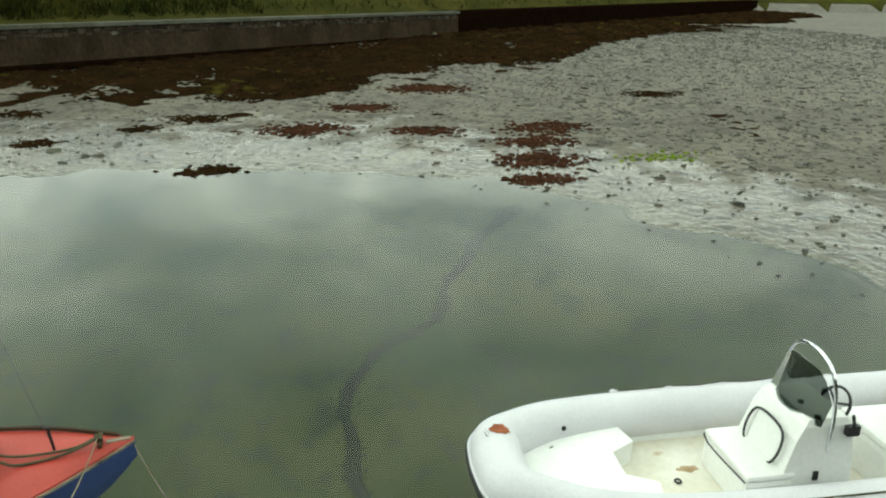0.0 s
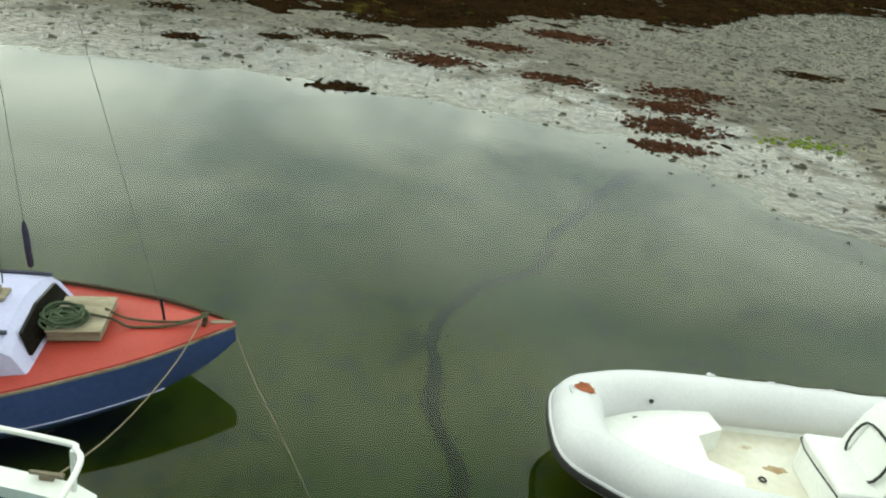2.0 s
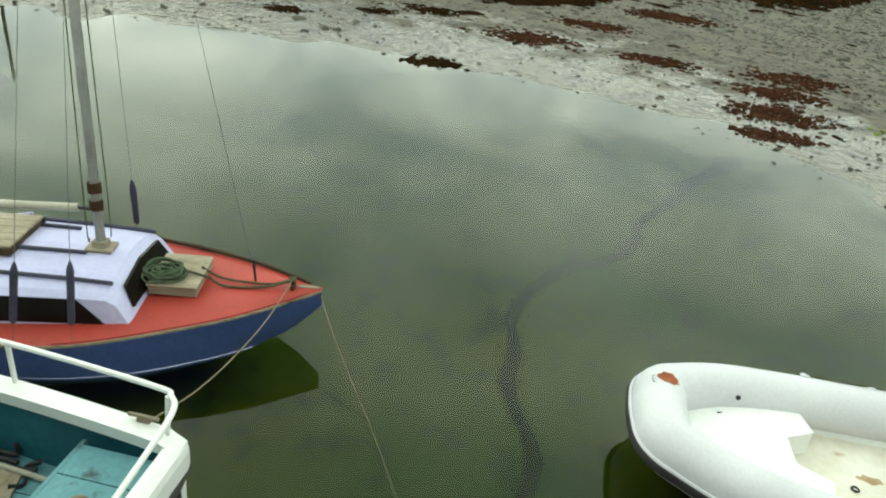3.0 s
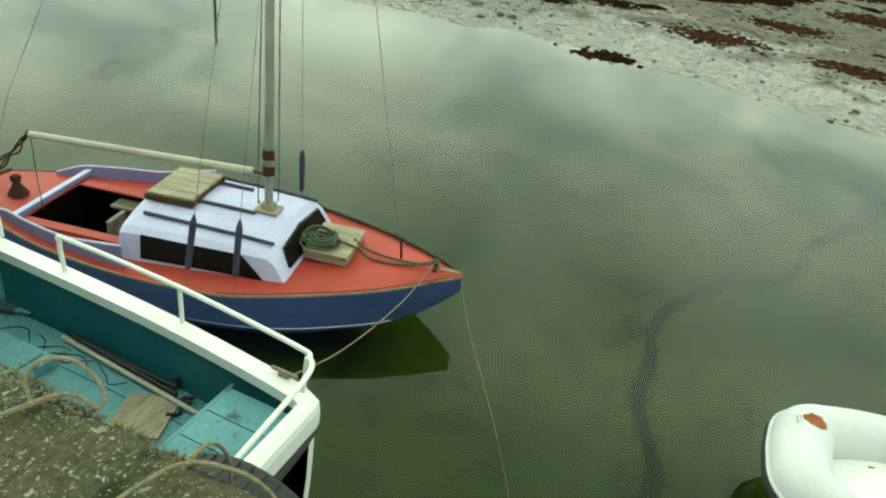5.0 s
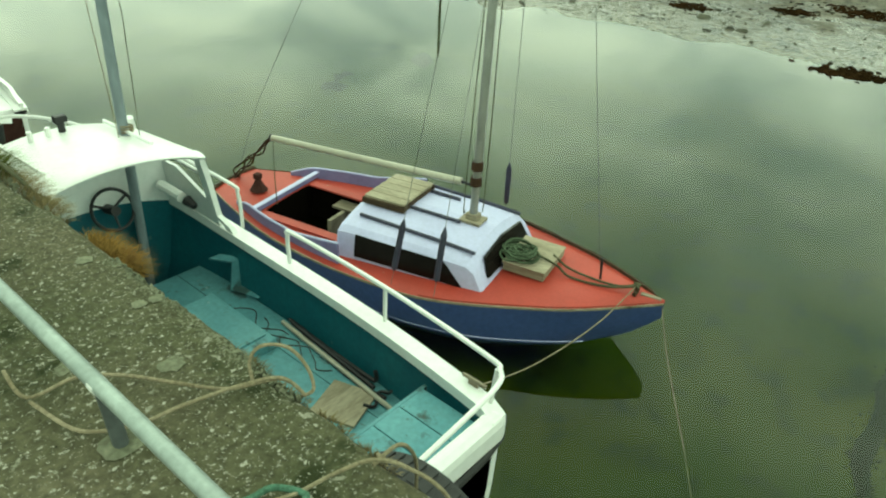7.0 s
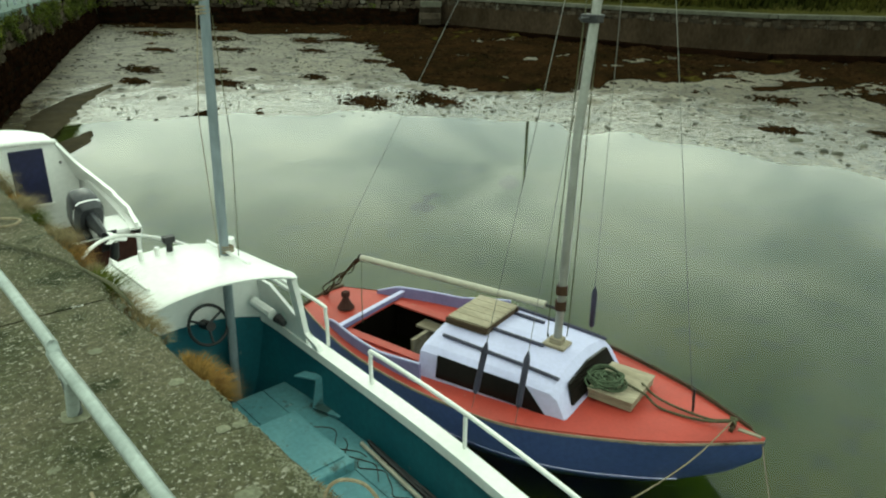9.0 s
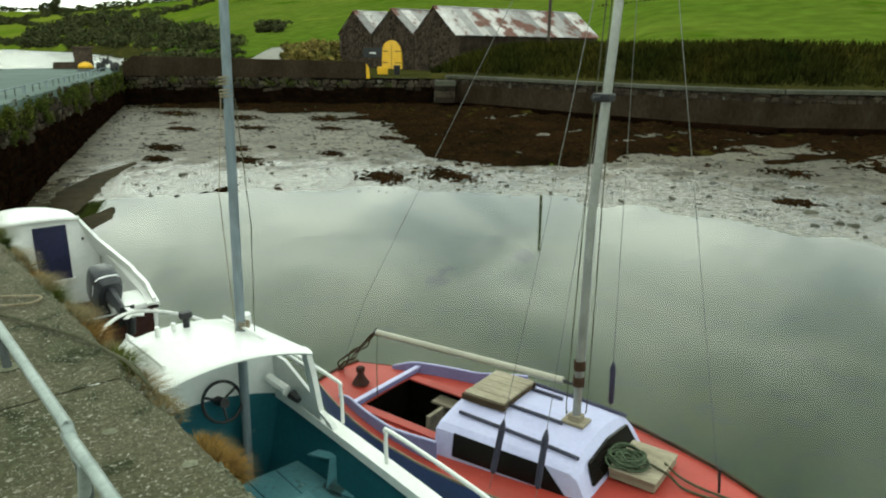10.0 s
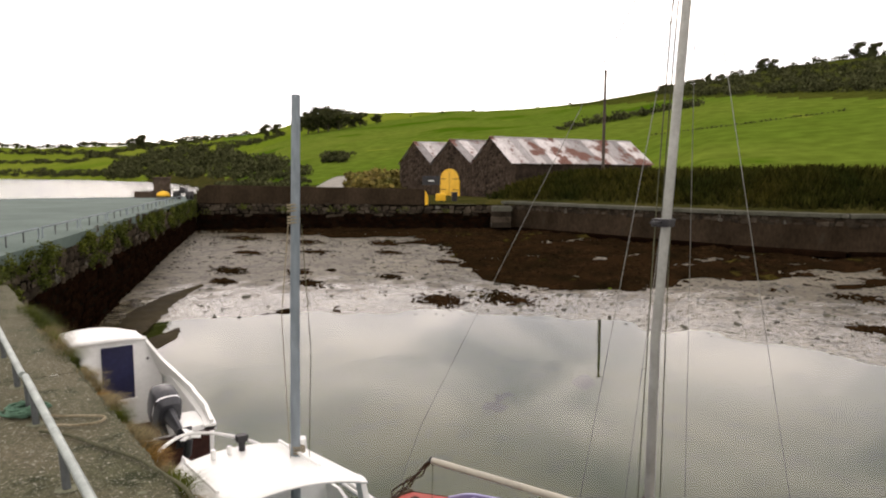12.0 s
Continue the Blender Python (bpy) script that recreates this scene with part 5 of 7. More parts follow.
def rib_boat():
    boat = thing("inflatable_boat", "grey-white rigid inflatable boat with console and worn bow", "inflatable boat", pose(4.95, -6.4, 0, 0, 0, 90))
    # tube: one long bent sausage with a blunt bow, starboard (local -y) is the far side
    L = 5.02
    half = [(-0.35, 0.82), (0.4, 0.82), (2.2, 0.82), (3.3, 0.80), (3.95, 0.74), (4.42, 0.64), (4.78, 0.47), (4.96, 0.34), (5.0, 0.1)]
    path = [(x, y, 0.36 + 0.10 * max(0, (x - 3.2) / 1.7) ** 2) for x, y in half]
    path = path + [(x, -y, z) for x, y, z in reversed(path)]
    pts = smoothed(path, 6)
    n = len(pts)
    rad = [0.235 * min(1.0, 0.55 + 0.45 * min(i, n - 1 - i) / 5) for i in range(n)]
    tb = part("buoyancy_tube", tube(pts, rad, 24), HYPALON, boat, smooth=True)
    outer = []
    for i, p in enumerate(pts):
        d = (pts[min(i + 1, n - 1)] - pts[max(i - 1, 0)]).normalized()
        side = Vector((d.y, -d.x, 0)).normalized()
        s = 1 if side.dot(Vector((p.x - 2.5, p.y * 3, 0))) > 0 else -1
        outer.append(p + side * s * (rad[i] + 0.012) + Vector((0, 0, -0.03)))
    part("rubbing_strake", tube(outer, 0.034, 8, squash=1.4), RUBBER, tb, "black rubber rubbing strake", smooth=True)
    part("strake_line", tube([p + Vector((0, 0, 0.045)) for p in outer], 0.016, 6), HYPALON, tb)
    for k, x in enumerate((3.6, 3.0, 2.4, 1.8, 1.2)):
        for s in (1, -1):
            part("lifeline_patch", blob((x, s * 0.90, 0.585), (0.05, 0.03, 0.016), k, 8, 4, 0.05), HYPALON, tb)
    for s in (1, -1):
        part("lifeline", tube(smoothed([(x, s * (0.905 - 0.012 * (i % 2)), 0.60 - 0.012 * (i % 2)) for i, x in enumerate(np.arange(3.6, 1.1, -0.3))], 4), 0.008, 5), ROPE_OLIVE, tb)
    part("air_valve", blob((4.28, -0.42, 0.52), (0.025, 0.02, 0.025), 3, 8, 4, 0.02), BLACK, tb)
    part("air_valve", blob((3.6, 0.61, 0.48), (0.03, 0.02, 0.02), 4, 8, 4, 0.02), BLACK, tb)
    V, F = [(4.96, -0.24, 0.47 + 0.2385)], []
    for q, f in enumerate((0.5, 1.0)):
        for a in range(16):
            k_ = f * (1 + 0.12 * math.sin(3 * a) + 0.07 * math.sin(5.3 * a))
            x, y = 4.96 + 0.10 * k_ * math.cos(a * math.pi / 8), -0.24 + 0.075 * k_ * math.sin(a * math.pi / 8)
            V.append((x, y, 0.47 + math.sqrt(0.239 ** 2 - (x - 4.99) ** 2)))
    F += [(0, 1 + a, 1 + (a + 1) % 16) for a in range(16)] + [(1 + a, 17 + a, 17 + (a + 1) % 16, 1 + (a + 1) % 16) for a in range(16)]
    part("worn_patch", (V, F), RUST, tb, "rust-red worn patch", smooth=True)
    part("bow_eye", tube(smoothed([(5.06, -0.16, 0.66), (5.09, -0.17, 0.70), (5.09, -0.23, 0.70), (5.06, -0.24, 0.66)], 4), 0.012, 6), CHROME, tb)
    part("hull_shell", loft(hull_geo(np.linspace(0, 4.9, 16), np.interp(np.linspace(0, 4.9, 16), [0, 3.6, 4.9], [0.7, 0.66, 0.08]), np.full(16, 0.30), np.interp(np.linspace(0, 4.9, 16), [0, 3.6, 4.9], [0.6, 0.5, 0.04]), np.full(16, 0.02), np.interp(np.linspace(0, 4.9, 16), [0, 3.8, 4.9], [-0.2, -0.15, 0.2])), False, True, False), WHITE, boat, smooth=True)
    part("floor", prism([(0.1, -0.74), (3.6, -0.73), (4.4, -0.56), (4.8, -0.2), (4.8, 0.2), (4.4, 0.56), (3.6, 0.73), (0.1, 0.74)], 0.12, 0.16), WHITE_STAIN, boat, "rust-stained white floor")
    part("bow_locker", [prism([(3.72, -0.70), (4.25, -0.60), (4.6, -0.42), (4.82, -0.18), (4.82, 0.18), (4.6, 0.42), (4.25, 0.60), (3.72, 0.70), (3.62, 0.30), (3.88, 0.16), (3.88, -0.16), (3.62, -0.30)], 0.14, 0.40)], WHITE, boat, "white bow step locker")
    part("rust_stain", blob((3.12, -0.12, 0.1605), (0.10, 0.05, 0.002), 8, 16, 4, 0.25), WHITE_STAIN_DARK, boat, "brown rust stain on the floor")
    part("drain_ring", tube([(3.30 + 0.03 * math.cos(a), 0.05 + 0.03 * math.sin(a), 0.175) for a in np.linspace(0, 6.28, 10)], 0.009, 5), BLACK, boat)
    for s in (1, -1):
        part("inner_lip", tube([(0.2, s * 0.64, 0.30), (3.5, s * 0.62, 0.30), (4.1, s * 0.50, 0.34), (4.45, s * 0.3, 0.40)], 0.010, 5), BLACK, boat)
    # seat in front of the console, console, windscreen
    seat = part("front_seat", box((2.72, 0.16, 0.32), (0.46, 0.74, 0.34), bev=0.05), WHITE, boat)
    part("seat_cushion", box((2.72, 0.16, 0.515), (0.46, 0.74, 0.07), bev=0.03), WHITE, seat)
    part("cushion_piping", tube(smoothed([(2.96, 0.52, 0.49), (2.96, -0.2, 0.49), (2.5, -0.2, 0.49)], 4), 0.008, 5), BLACK, seat)
    con = []
    for z, x0, x1, hw in ((0.15, 1.95, 2.64, 0.36), (0.5, 1.95, 2.62, 0.36), (0.85, 2.0, 2.53, 0.34), (0.98, 2.02, 2.47, 0.33), (1.04, 2.06, 2.42, 0.30)):
        con.append([(x1, 0.16 - hw, z), (x1, 0.16 + hw, z), (x0, 0.16 + hw, z), (x0, 0.16 - hw, z)])
    console = part("console", loft(con, True, True, True), WHITE, boat, smooth=False)
    hat = part("console_hatch", moved(box((0, 0, 0), (0.03, 0.42, 0.34), bev=0.03), pose(2.572, 0.16, 0.69, 0, -14.4, 0)), WHITE, console, "white hatch with dark seal")
    part("hatch_seal", [moved((tube(smoothed([(0.012, -0.2, -0.16), (0.012, -0.2, 0.16), (0.012, 0.2, 0.16), (0.012, 0.2, -0.16)], 5, True), 0.012, 6, closed=True)), pose(2.600, 0.16, 0.70, 0, -14.4, 0))], RUBBER, hat)
    wsc = []
    for k in np.linspace(0, 1, 9):
        y = 0.16 + 0.36 * (2 * k - 1)
        bow_ = 0.10 * (1 - (2 * k - 1) ** 2)
        hgt = 0.18 + 0.26 * (1 - (2 * k - 1) ** 4)
        wsc.append([(2.36 + bow_, y, 1.0), (2.30 + bow_ * 0.6, y, 1.03 + hgt), (2.292 + bow_ * 0.6, y, 1.03 + hgt), (2.35 + bow_, y, 1.0)])
    part("windscreen", loft(wsc, True, True, True), WINDSCREEN, console, "smoked acrylic windscreen")
    part("grab_arch", tube(smoothed([(2.22, 0.50, 0.72), (2.24, 0.51, 1.07), (2.26, 0.49, 1.32), (2.27, 0.38, 1.51), (2.28, 0.16, 1.58), (2.27, -0.06, 1.51), (2.26, -0.17, 1.32), (2.24, -0.19, 1.07), (2.22, -0.18, 0.72)], 5), 0.016, 9), CHROME, console, "stainless grab rail", smooth=True)
    sw = part("steering_wheel", tube([(2.00 - 0.06 * math.sin(a), 0.22 + 0.16 * math.cos(a), 1.02 + 0.14 * math.sin(a)) for a in np.linspace(0, 6.283, 21)[:-1]], 0.014, 6, closed=True), BLACK, console, smooth=True)
    for a in (0.5, 2.6, 4.7):
        part("spoke", tube([(2.0, 0.22, 1.02), (2.0 - 0.06 * math.sin(a), 0.22 + 0.16 * math.cos(a), 1.02 + 0.14 * math.sin(a))], 0.012, 5), BLACK, sw)
    part("throttle", [box((2.05, 0.53, 0.95), (0.12, 0.06, 0.1), bev=0.015), tube([(2.05, 0.55, 0.98), (2.1, 0.56, 1.12)], 0.014, 6)], BLACK, console)
    for y in (0.2, 0.44):
        part("switch_cap", tube([(2.33, y, 1.03), (2.33, y, 1.06)], 0.025, 8), BLACK, console)
    part("console_latch", box((2.3, 0.525, 0.5), (0.05, 0.02, 0.09), bev=0.008), BLACK, console)
    # helm seat and stern bench
    hs = part("helm_seat", box((1.25, 0.16, 0.36), (0.55, 0.8, 0.42), bev=0.05), WHITE, boat)
    part("helm_cushion", box((1.25, 0.16, 0.60), (0.55, 0.8, 0.09), bev=0.035), WHITE, hs)
    part("helm_backrest", box((0.95, 0.16, 0.80), (0.12, 0.82, 0.34), bev=0.05, ry=-8), WHITE, hs)
    part("stern_bench", box((0.35, 0.0, 0.34), (0.5, 1.2, 0.36), bev=0.05), WHITE, boat)
    part("bench_cushion", box((0.35, 0.0, 0.55), (0.5, 1.2, 0.08), bev=0.03), WHITE, boat)
    part("transom_board", box((-0.05, 0, 0.36), (0.07, 1.3, 0.5), bev=0.02), WHITE, boat)
    return boat


rib_boat()


# ---- on the quay ----
def handrail(name, label, y0, y1, x, top, bend0, bend1, posts):
    r = thing(name, label, "railing", group="low quay rails")
    pts = []
    if bend0 == "joint":               # dips to the end of the next rail
        pts += [(x, y0 - 0.14, top - 0.08), (x, y0 - 0.10, top - 0.055), (x, y0 - 0.02, top - 0.012), (x, y0 + 0.10, top)]
    elif bend0:
        pts += [(x, y0 - 0.05, QUAY_Z), (x, y0 - 0.02, top - 0.12), (x, y0 + 0.02, top - 0.04), (x, y0 + 0.10, top)]
    else:
        pts += [(x, y0, top)]
    pts += [(x, (y0 + y1) / 2, top)]
    if bend1:
        pts += [(x, y1 - 0.10, top), (x, y1 - 0.02, top - 0.04), (x, y1 + 0.02, top - 0.12), (x, y1 + 0.05, QUAY_Z)]
    else:
        pts += [(x, y1, top)]
    part("rail_tube", tube(smoothed(pts, 6), 0.0225, 14), GALV, r, smooth=True)
    for y in posts:
        p = part("post", tube([(x + 0.01, y, QUAY_Z), (x, y, top - 0.01)], 0.021, 10), GREY_POST, r, smooth=True)
        part("base_patch", blob((x + 0.01, y, QUAY_Z + 0.004), (0.06, 0.055, 0.004), int(y * 10), 14, 4, 0.12), LICHEN, p, "pale mortar patch round the foot")
    return r


handrail("handrail", "low galvanised tube rail bolted along the quay", -5.0, 2.43, 0.492, 3.105, False, True, (-3.8, -2.7, -1.7, -0.65, 0.42, 1.49, 2.475))
handrail("handrail", "low galvanised tube rail with bent-down end", 2.64, 5.35, 0.495, 3.13, "joint", False, (3.86, 5.0, 5.3))
handrail("handrail", "low galvanised tube rail bolted along the quay", 5.50, 8.3, 0.49, 3.11, False, True, (5.98, 7.0))
handrail("handrail", "low galvanised tube rail bolted along the quay", 8.5, 11.6, 0.42, 3.14, True, True, (9.5, 10.6))
tagged(link("painted_band", tube([(0.492, 1.50, 3.105), (0.492, 1.53, 3.105)], 0.024, 14), WHITE, smooth=True), "white paint band on a galvanised rail", "paint mark")
# the same kind of rail far along the pier edge
ux, uy = 15.0 / 38.26, 35.2 / 38.26
for k in range(9):
    s0 = 3.0 + 3.6 * k
    a = Vector((0.3 + ux * s0 - 0.45, 14 + uy * s0 + 0.18, QUAY_Z - 0.01))
    b = Vector((0.3 + ux * (s0 + 3.3) - 0.45, 14 + uy * (s0 + 3.3) + 0.18, QUAY_Z - 0.01))
    r = thing("handrail", "low galvanised tube rail on the far pier edge", "railing", group="low quay rails")
    up = Vector((0, 0, 0.27))
    part("rail_tube", tube([a, a + up, b + up, b], 0.02, 8), GREY_BLUE_POLE, r)
    for q in (0.33, 0.67):
        part("post", tube([a.lerp(b, q), a.lerp(b, q) + up], 0.018, 7), GREY_POST, r)

rope("mooring_rope", "pale rope laid across the quay to a ring", [(0.40, 1.98, 2.925), (0.40, 1.82, 2.925), (0.53, 1.80, 2.93), (0.63, 1.72, 2.925), (0.72, 1.58, 2.925), (0.81, 1.45, 2.925), (0.94, 1.37, 2.93), (0.97, 1.31, 2.90)], 0.0058, ROPE_PALE)
rope("mooring_rope", "pale rope looped under a low rail", [(0.40, 1.80, 2.92), (0.43, 1.62, 2.925), (0.48, 1.55, 2.925), (0.57, 1.50, 2.925), (0.69, 1.48, 2.925), (0.84, 1.43, 2.93), (0.94, 1.36, 2.94), (0.98, 1.30, 2.88)], 0.0058, ROPE_PALE)
rope("rope_eye", "stiff rope eye standing on the quay edge", [(0.88, 1.42, 2.92), (0.90, 1.46, 2.97), (0.94, 1.45, 3.01), (0.99, 1.39, 3.01), (1.01, 1.33, 2.96), (1.0, 1.29, 2.90), (0.97, 1.32, 2.87)], 0.0058, ROPE_PALE)
rope("mooring_rope", "pale rope over the quay edge to a boat", [(0.50, 1.10, 2.925), (0.60, 1.06, 2.925), (0.70, 1.01, 2.925), (0.82, 0.98, 2.93), (0.90, 0.93, 2.95), (0.95, 0.85, 2.94), (1.0, 0.74, 2.86), (1.02, 0.55, 2.6)], 0.0058, ROPE_PALE)
rope("stern_line", "pale rope from the quay edge to a boat stern", [(0.92, 0.92, 2.95), (1.05, 1.08, 2.70), (1.4, 1.5, 1.7), (1.62, 1.78, 1.2)], 0.0058, ROPE_PALE)
rope("rope_end", "frayed green rope on the quay", [(0.52, 1.16, 2.925), (0.60, 1.08, 2.93), (0.68, 1.06, 2.928), (0.72, 0.98, 2.925), (0.62, 1.0, 2.93), (0.58, 1.10, 2.928)], 0.009, ROPE_GREEN)
rope("mooring_rope", "grey-green rope run along the quay edge", [(0.50, 4.80, 2.92), (0.64, 4.60, 2.92), (0.76, 4.29, 2.92), (0.87, 4.02, 2.92), (0.93, 3.70, 2.925), (0.97, 3.42, 2.92), (1.02, 3.2, 2.75), (1.15, 3.1, 2.1)], 0.010, ROPE_OLIVE)
coil_of_rope("rope_pile", "green rope piled under a quay rail", pose(0.47, 5.26, QUAY_Z), ROPE_GREEN, 0.13, 14, 0.009, 21)
rope("rope_loop", "pale rope loop lying on the quay", [(0.50, 5.2, 2.92), (0.63, 5.04, 2.92), (0.76, 4.95, 2.92), (0.87, 4.85, 2.92), (0.82, 4.76, 2.92), (0.70, 4.78, 2.92), (0.60, 4.85, 2.92), (0.53, 4.78, 2.92)], 0.009, ROPE_PALE)
rope("bow_line", "slack pale rope between two boats", [(5.53, 2.12, 0.70), (4.9, 2.10, 0.67), (4.25, 2.09, 0.74), (3.6, 2.07, 0.90), (2.98, 2.05, 1.15)], 0.0058, ROPE_PALE)
rope("anchor_line", "yellow-green line from a bow into the water", [(5.62, 1.86, 0.56), (5.2, 1.55, 0.33), (4.66, 1.08, 0.02), (4.32, 0.8, -0.18), (4.02, 0.55, -0.42)], 0.0055, ROPE_PALE)
# rope on the red foredeck
sbm = SB
rope("foredeck_rope", "olive mooring rope laid over a red foredeck", [sbm @ Vector(p) for p in ((4.05, 0.0, 0.70), (4.28, -0.02, 0.66), (4.45, -0.04, 0.585), (4.8, -0.06, 0.615), (5.05, -0.03, 0.68), (5.12, 0.04, 0.69), (5.06, 0.02, 0.70))], 0.013, ROPE_OLIVE)
rope("foredeck_rope", "olive mooring rope laid over a red foredeck", [sbm @ Vector(p) for p in ((4.2, 0.12, 0.68), (4.36, 0.10, 0.60), (4.6, 0.04, 0.60), (4.9, 0.0, 0.625), (5.08, -0.02, 0.70), (5.13, -0.06, 0.70))], 0.012, ROPE_OLIVE)

# tyre fender against the quay face
tyre = thing("tyre", "old black rubber tyre hung as a fender", "tyre", pose(1.14, 0.97, 2.28))
prof = [(0.0, 0.20), (0.05, 0.19), (0.085, 0.25), (0.095, 0.31), (0.085, 0.335), (0.03, 0.345), (-0.03, 0.345), (-0.085, 0.335), (-0.095, 0.31), (-0.085, 0.25), (-0.05, 0.19)]
part("tyre_body", loft([[(x, r * math.cos(a), r * math.sin(a)) for x, r in prof] for a in np.linspace(0, 2 * math.pi, 41)], True), RUBBER, tyre, smooth=True)
tread = box((0, 0, 0.3425), (0.042, 0.034, 0.010), bev=0.003)
for k in range(44):
    for x in (-0.05, 0.0, 0.05):
        part("tread_block", moved(moved(tread, pose(x, 0, 0)), pose(0, 0, 0, 360 / 44 * (k + (0.5 if x == 0 else 0)), 0, 0)), RUBBER, tyre)
rope("tyre_rope", "rope that holds a tyre fender", [(0.9, 0.93, 2.93), (1.0, 0.93, 2.93), (1.08, 0.94, 2.8), (1.10, 0.95, 2.60)], 0.0058, ROPE_PALE)

for k, (x, y, r) in enumerate(((0.77, 1.69, 0.05), (0.86, 2.05, 0.035), (0.54, 1.90, 0.045), (0.92, 2.04, 0.035), (0.86, 2.45, 0.04), (0.70, 2.9, 0.04), (0.35, 2.2, 0.03), (0.8, 3.6, 0.03))):
    tagged(link("lichen_patch", blob((x, y, QUAY_Z + 0.001), (r * 0.8, r * 0.7, 0.002), 70 + k, 18, 4, 0.2), LICHEN), "pale crusty lichen patch on concrete", "lichen", group="lichen patches")


BANK_DRY = mat("tan_dry_grass", (0.20, 0.16, 0.085), (0.12, 0.10, 0.05), rough=0.85, scale=3, fine=20, bump=0.1, islands=0.4)


def tuft(name, label, c, size, n, material, seed, lean=(0.5, 0, 0), group="grass tufts"):
    """Blades of grass from one root, one mesh."""
    rnd = random.Random(seed)
    V, F = [], []
    for _ in range(n):
        a, sp = rnd.uniform(0, 6.28), rnd.random() ** 0.5
        root = Vector((c[0] + size[0] * sp * math.cos(a), c[1] + size[1] * sp * math.sin(a), c[2]))
        h = size[2] * rnd.uniform(0.45, 1.1)
        d = Vector((math.cos(a) * 0.5 + lean[0] + rnd.uniform(-.5, .5), math.sin(a) * 0.5 + lean[1] + rnd.uniform(-.5, .5), 1.0)).normalized() * h
        droop = Vector((d.x * 0.8, d.y * 0.8, -0.35 * h * rnd.random()))
        w = Vector((-math.sin(a), math.cos(a), 0)) * 0.0014 * rnd.uniform(0.7, 1.5)
        m = root + d * 0.6
        t = root + d + droop
        o = len(V)
        V += [root - w, root + w, m + w * 0.8, m - w * 0.8, t]
        F += [(o, o + 1, o + 2, o + 3), (o + 3, o + 2, o + 4)]
    ob = link(name, (V, F), material)
    return tagged(ob, label, "grass", group=group)


tuft("grass_tuft", "orange-brown dry grass tuft on the quay edge", (0.985, 2.50, 2.81), (0.04, 0.20, 0.078), 2800, DRY_GRASS, 31, (0.35, 0.1, 0))
for k, y in enumerate(np.arange(3.05, 6.6, 0.28)):
    tuft("grass_tuft", "dry tan grass tuft along the quay edge", (0.975, y, 2.83), (0.045, 0.17, 0.06 + 0.03 * (k % 3)), 700, (BANK_DRY, BANK_DRY, LEAF_LIGHT, BANK_DRY, DRY_GRASS)[k % 5], 40 + k, (0.55, 0.0, 0))
for k, y in enumerate(np.arange(6.7, 9.6, 0.3)):
    tuft("grass_tuft", "yellow-green grass tuft along the quay edge", (0.95 - 0.12 * max(0, y - 9), y, 2.84), (0.07, 0.2, 0.16), 420, LEAF_LIGHT if k % 3 == 0 or y > 8 else BANK_DRY, 60 + k, (0.4, 0.0, 0))
for k, (x, y) in enumerate(((0.965, 1.52), (0.965, 1.15), (0.96, 1.34), (0.96, 1.62), (0.96, 0.98))):
    tuft("grass_tuft", "short dry grass in the quay edge crack", (x, y, 2.86), (0.012, 0.08, 0.028), 160, BANK_DRY, 90 + k, (0.2, 0, 0))

# ---- the foreshore ----
def clumps(name, label, X, Y, Z, R, H, material, seed, sides=7, flat=0.5):
    """Flat ragged mounds joined into one mesh."""
    rnd = np.random.RandomState(seed)
    n = len(X)
    ang = np.arange(sides) * 2 * np.pi / sides
    rot = rnd.uniform(0, 6.28, n)[:, None]
    rim = R[:, None] * rnd.uniform(0.35, 1.35, (n, sides))
    st = rnd.uniform(flat, 1.0, n)[:, None]
    ca, sa = np.cos(ang)[None] * rim, np.sin(ang)[None] * rim * st
    rx, ry = ca * np.cos(rot) - sa * np.sin(rot), ca * np.sin(rot) + sa * np.cos(rot)
    low = np.stack([X[:, None] + rx, Y[:, None] + ry, np.repeat(Z[:, None] - 0.02, sides, 1)], -1)
    mid = np.stack([X[:, None] + rx * 0.55, Y[:, None] + ry * 0.55, Z[:, None] + H[:, None] * rnd.uniform(0.5, 1.15, (n, sides))], -1)
    top = np.stack([X, Y, Z + H], -1)[:, None, :]
    V = np.concatenate([low, mid, top], 1).reshape(-1, 3)
    base = (np.arange(n) * (2 * sides + 1))[:, None]
    j = np.arange(sides)[None]
    jn_ = (j + 1) % sides
    quads = np.stack([base + j, base + jn_, base + sides + jn_, base + sides + j], -1).reshape(-1, 4)
    tris = np.stack([base + sides + j, base + sides + jn_, base + 2 * sides + 0 * j], -1).reshape(-1, 3)
    ob = link(name, (V.tolist(), quads.tolist() + tris.tolist()), material, smooth=True)
    return tagged(ob, label, "seaweed", kind="stuff")


def shore_d(x, y):
    return np.hypot(x - 2, y - 6) - 16.7


rs = np.random.RandomState(12)
X, Y = rs.uniform(0, 75, 150000), rs.uniform(-48, 50, 150000)
d = shore_d(X, Y)
patchy = 0.5 + 0.5 * wave(X, Y, 0.45, 31)
south = np.clip((-4 - Y) / 6, 0, 1)
keep = in_basin(X, Y, BASIN) & (d > -0.5 - 1.5 * south) & (X > 2) & (rs.rand(150000) < np.clip(0.22 + 0.05 * d, 0, 0.8) * (0.25 + 0.75 * patchy + 0.6 * south))
X, Y = X[keep][:42000], Y[keep][:42000]
n = len(X)
R = rs.uniform(0.02, 0.085, n) * (1 + 0.012 * np.hypot(X, Y)) * (1 + 1.5 * rs.rand(n) ** 10)
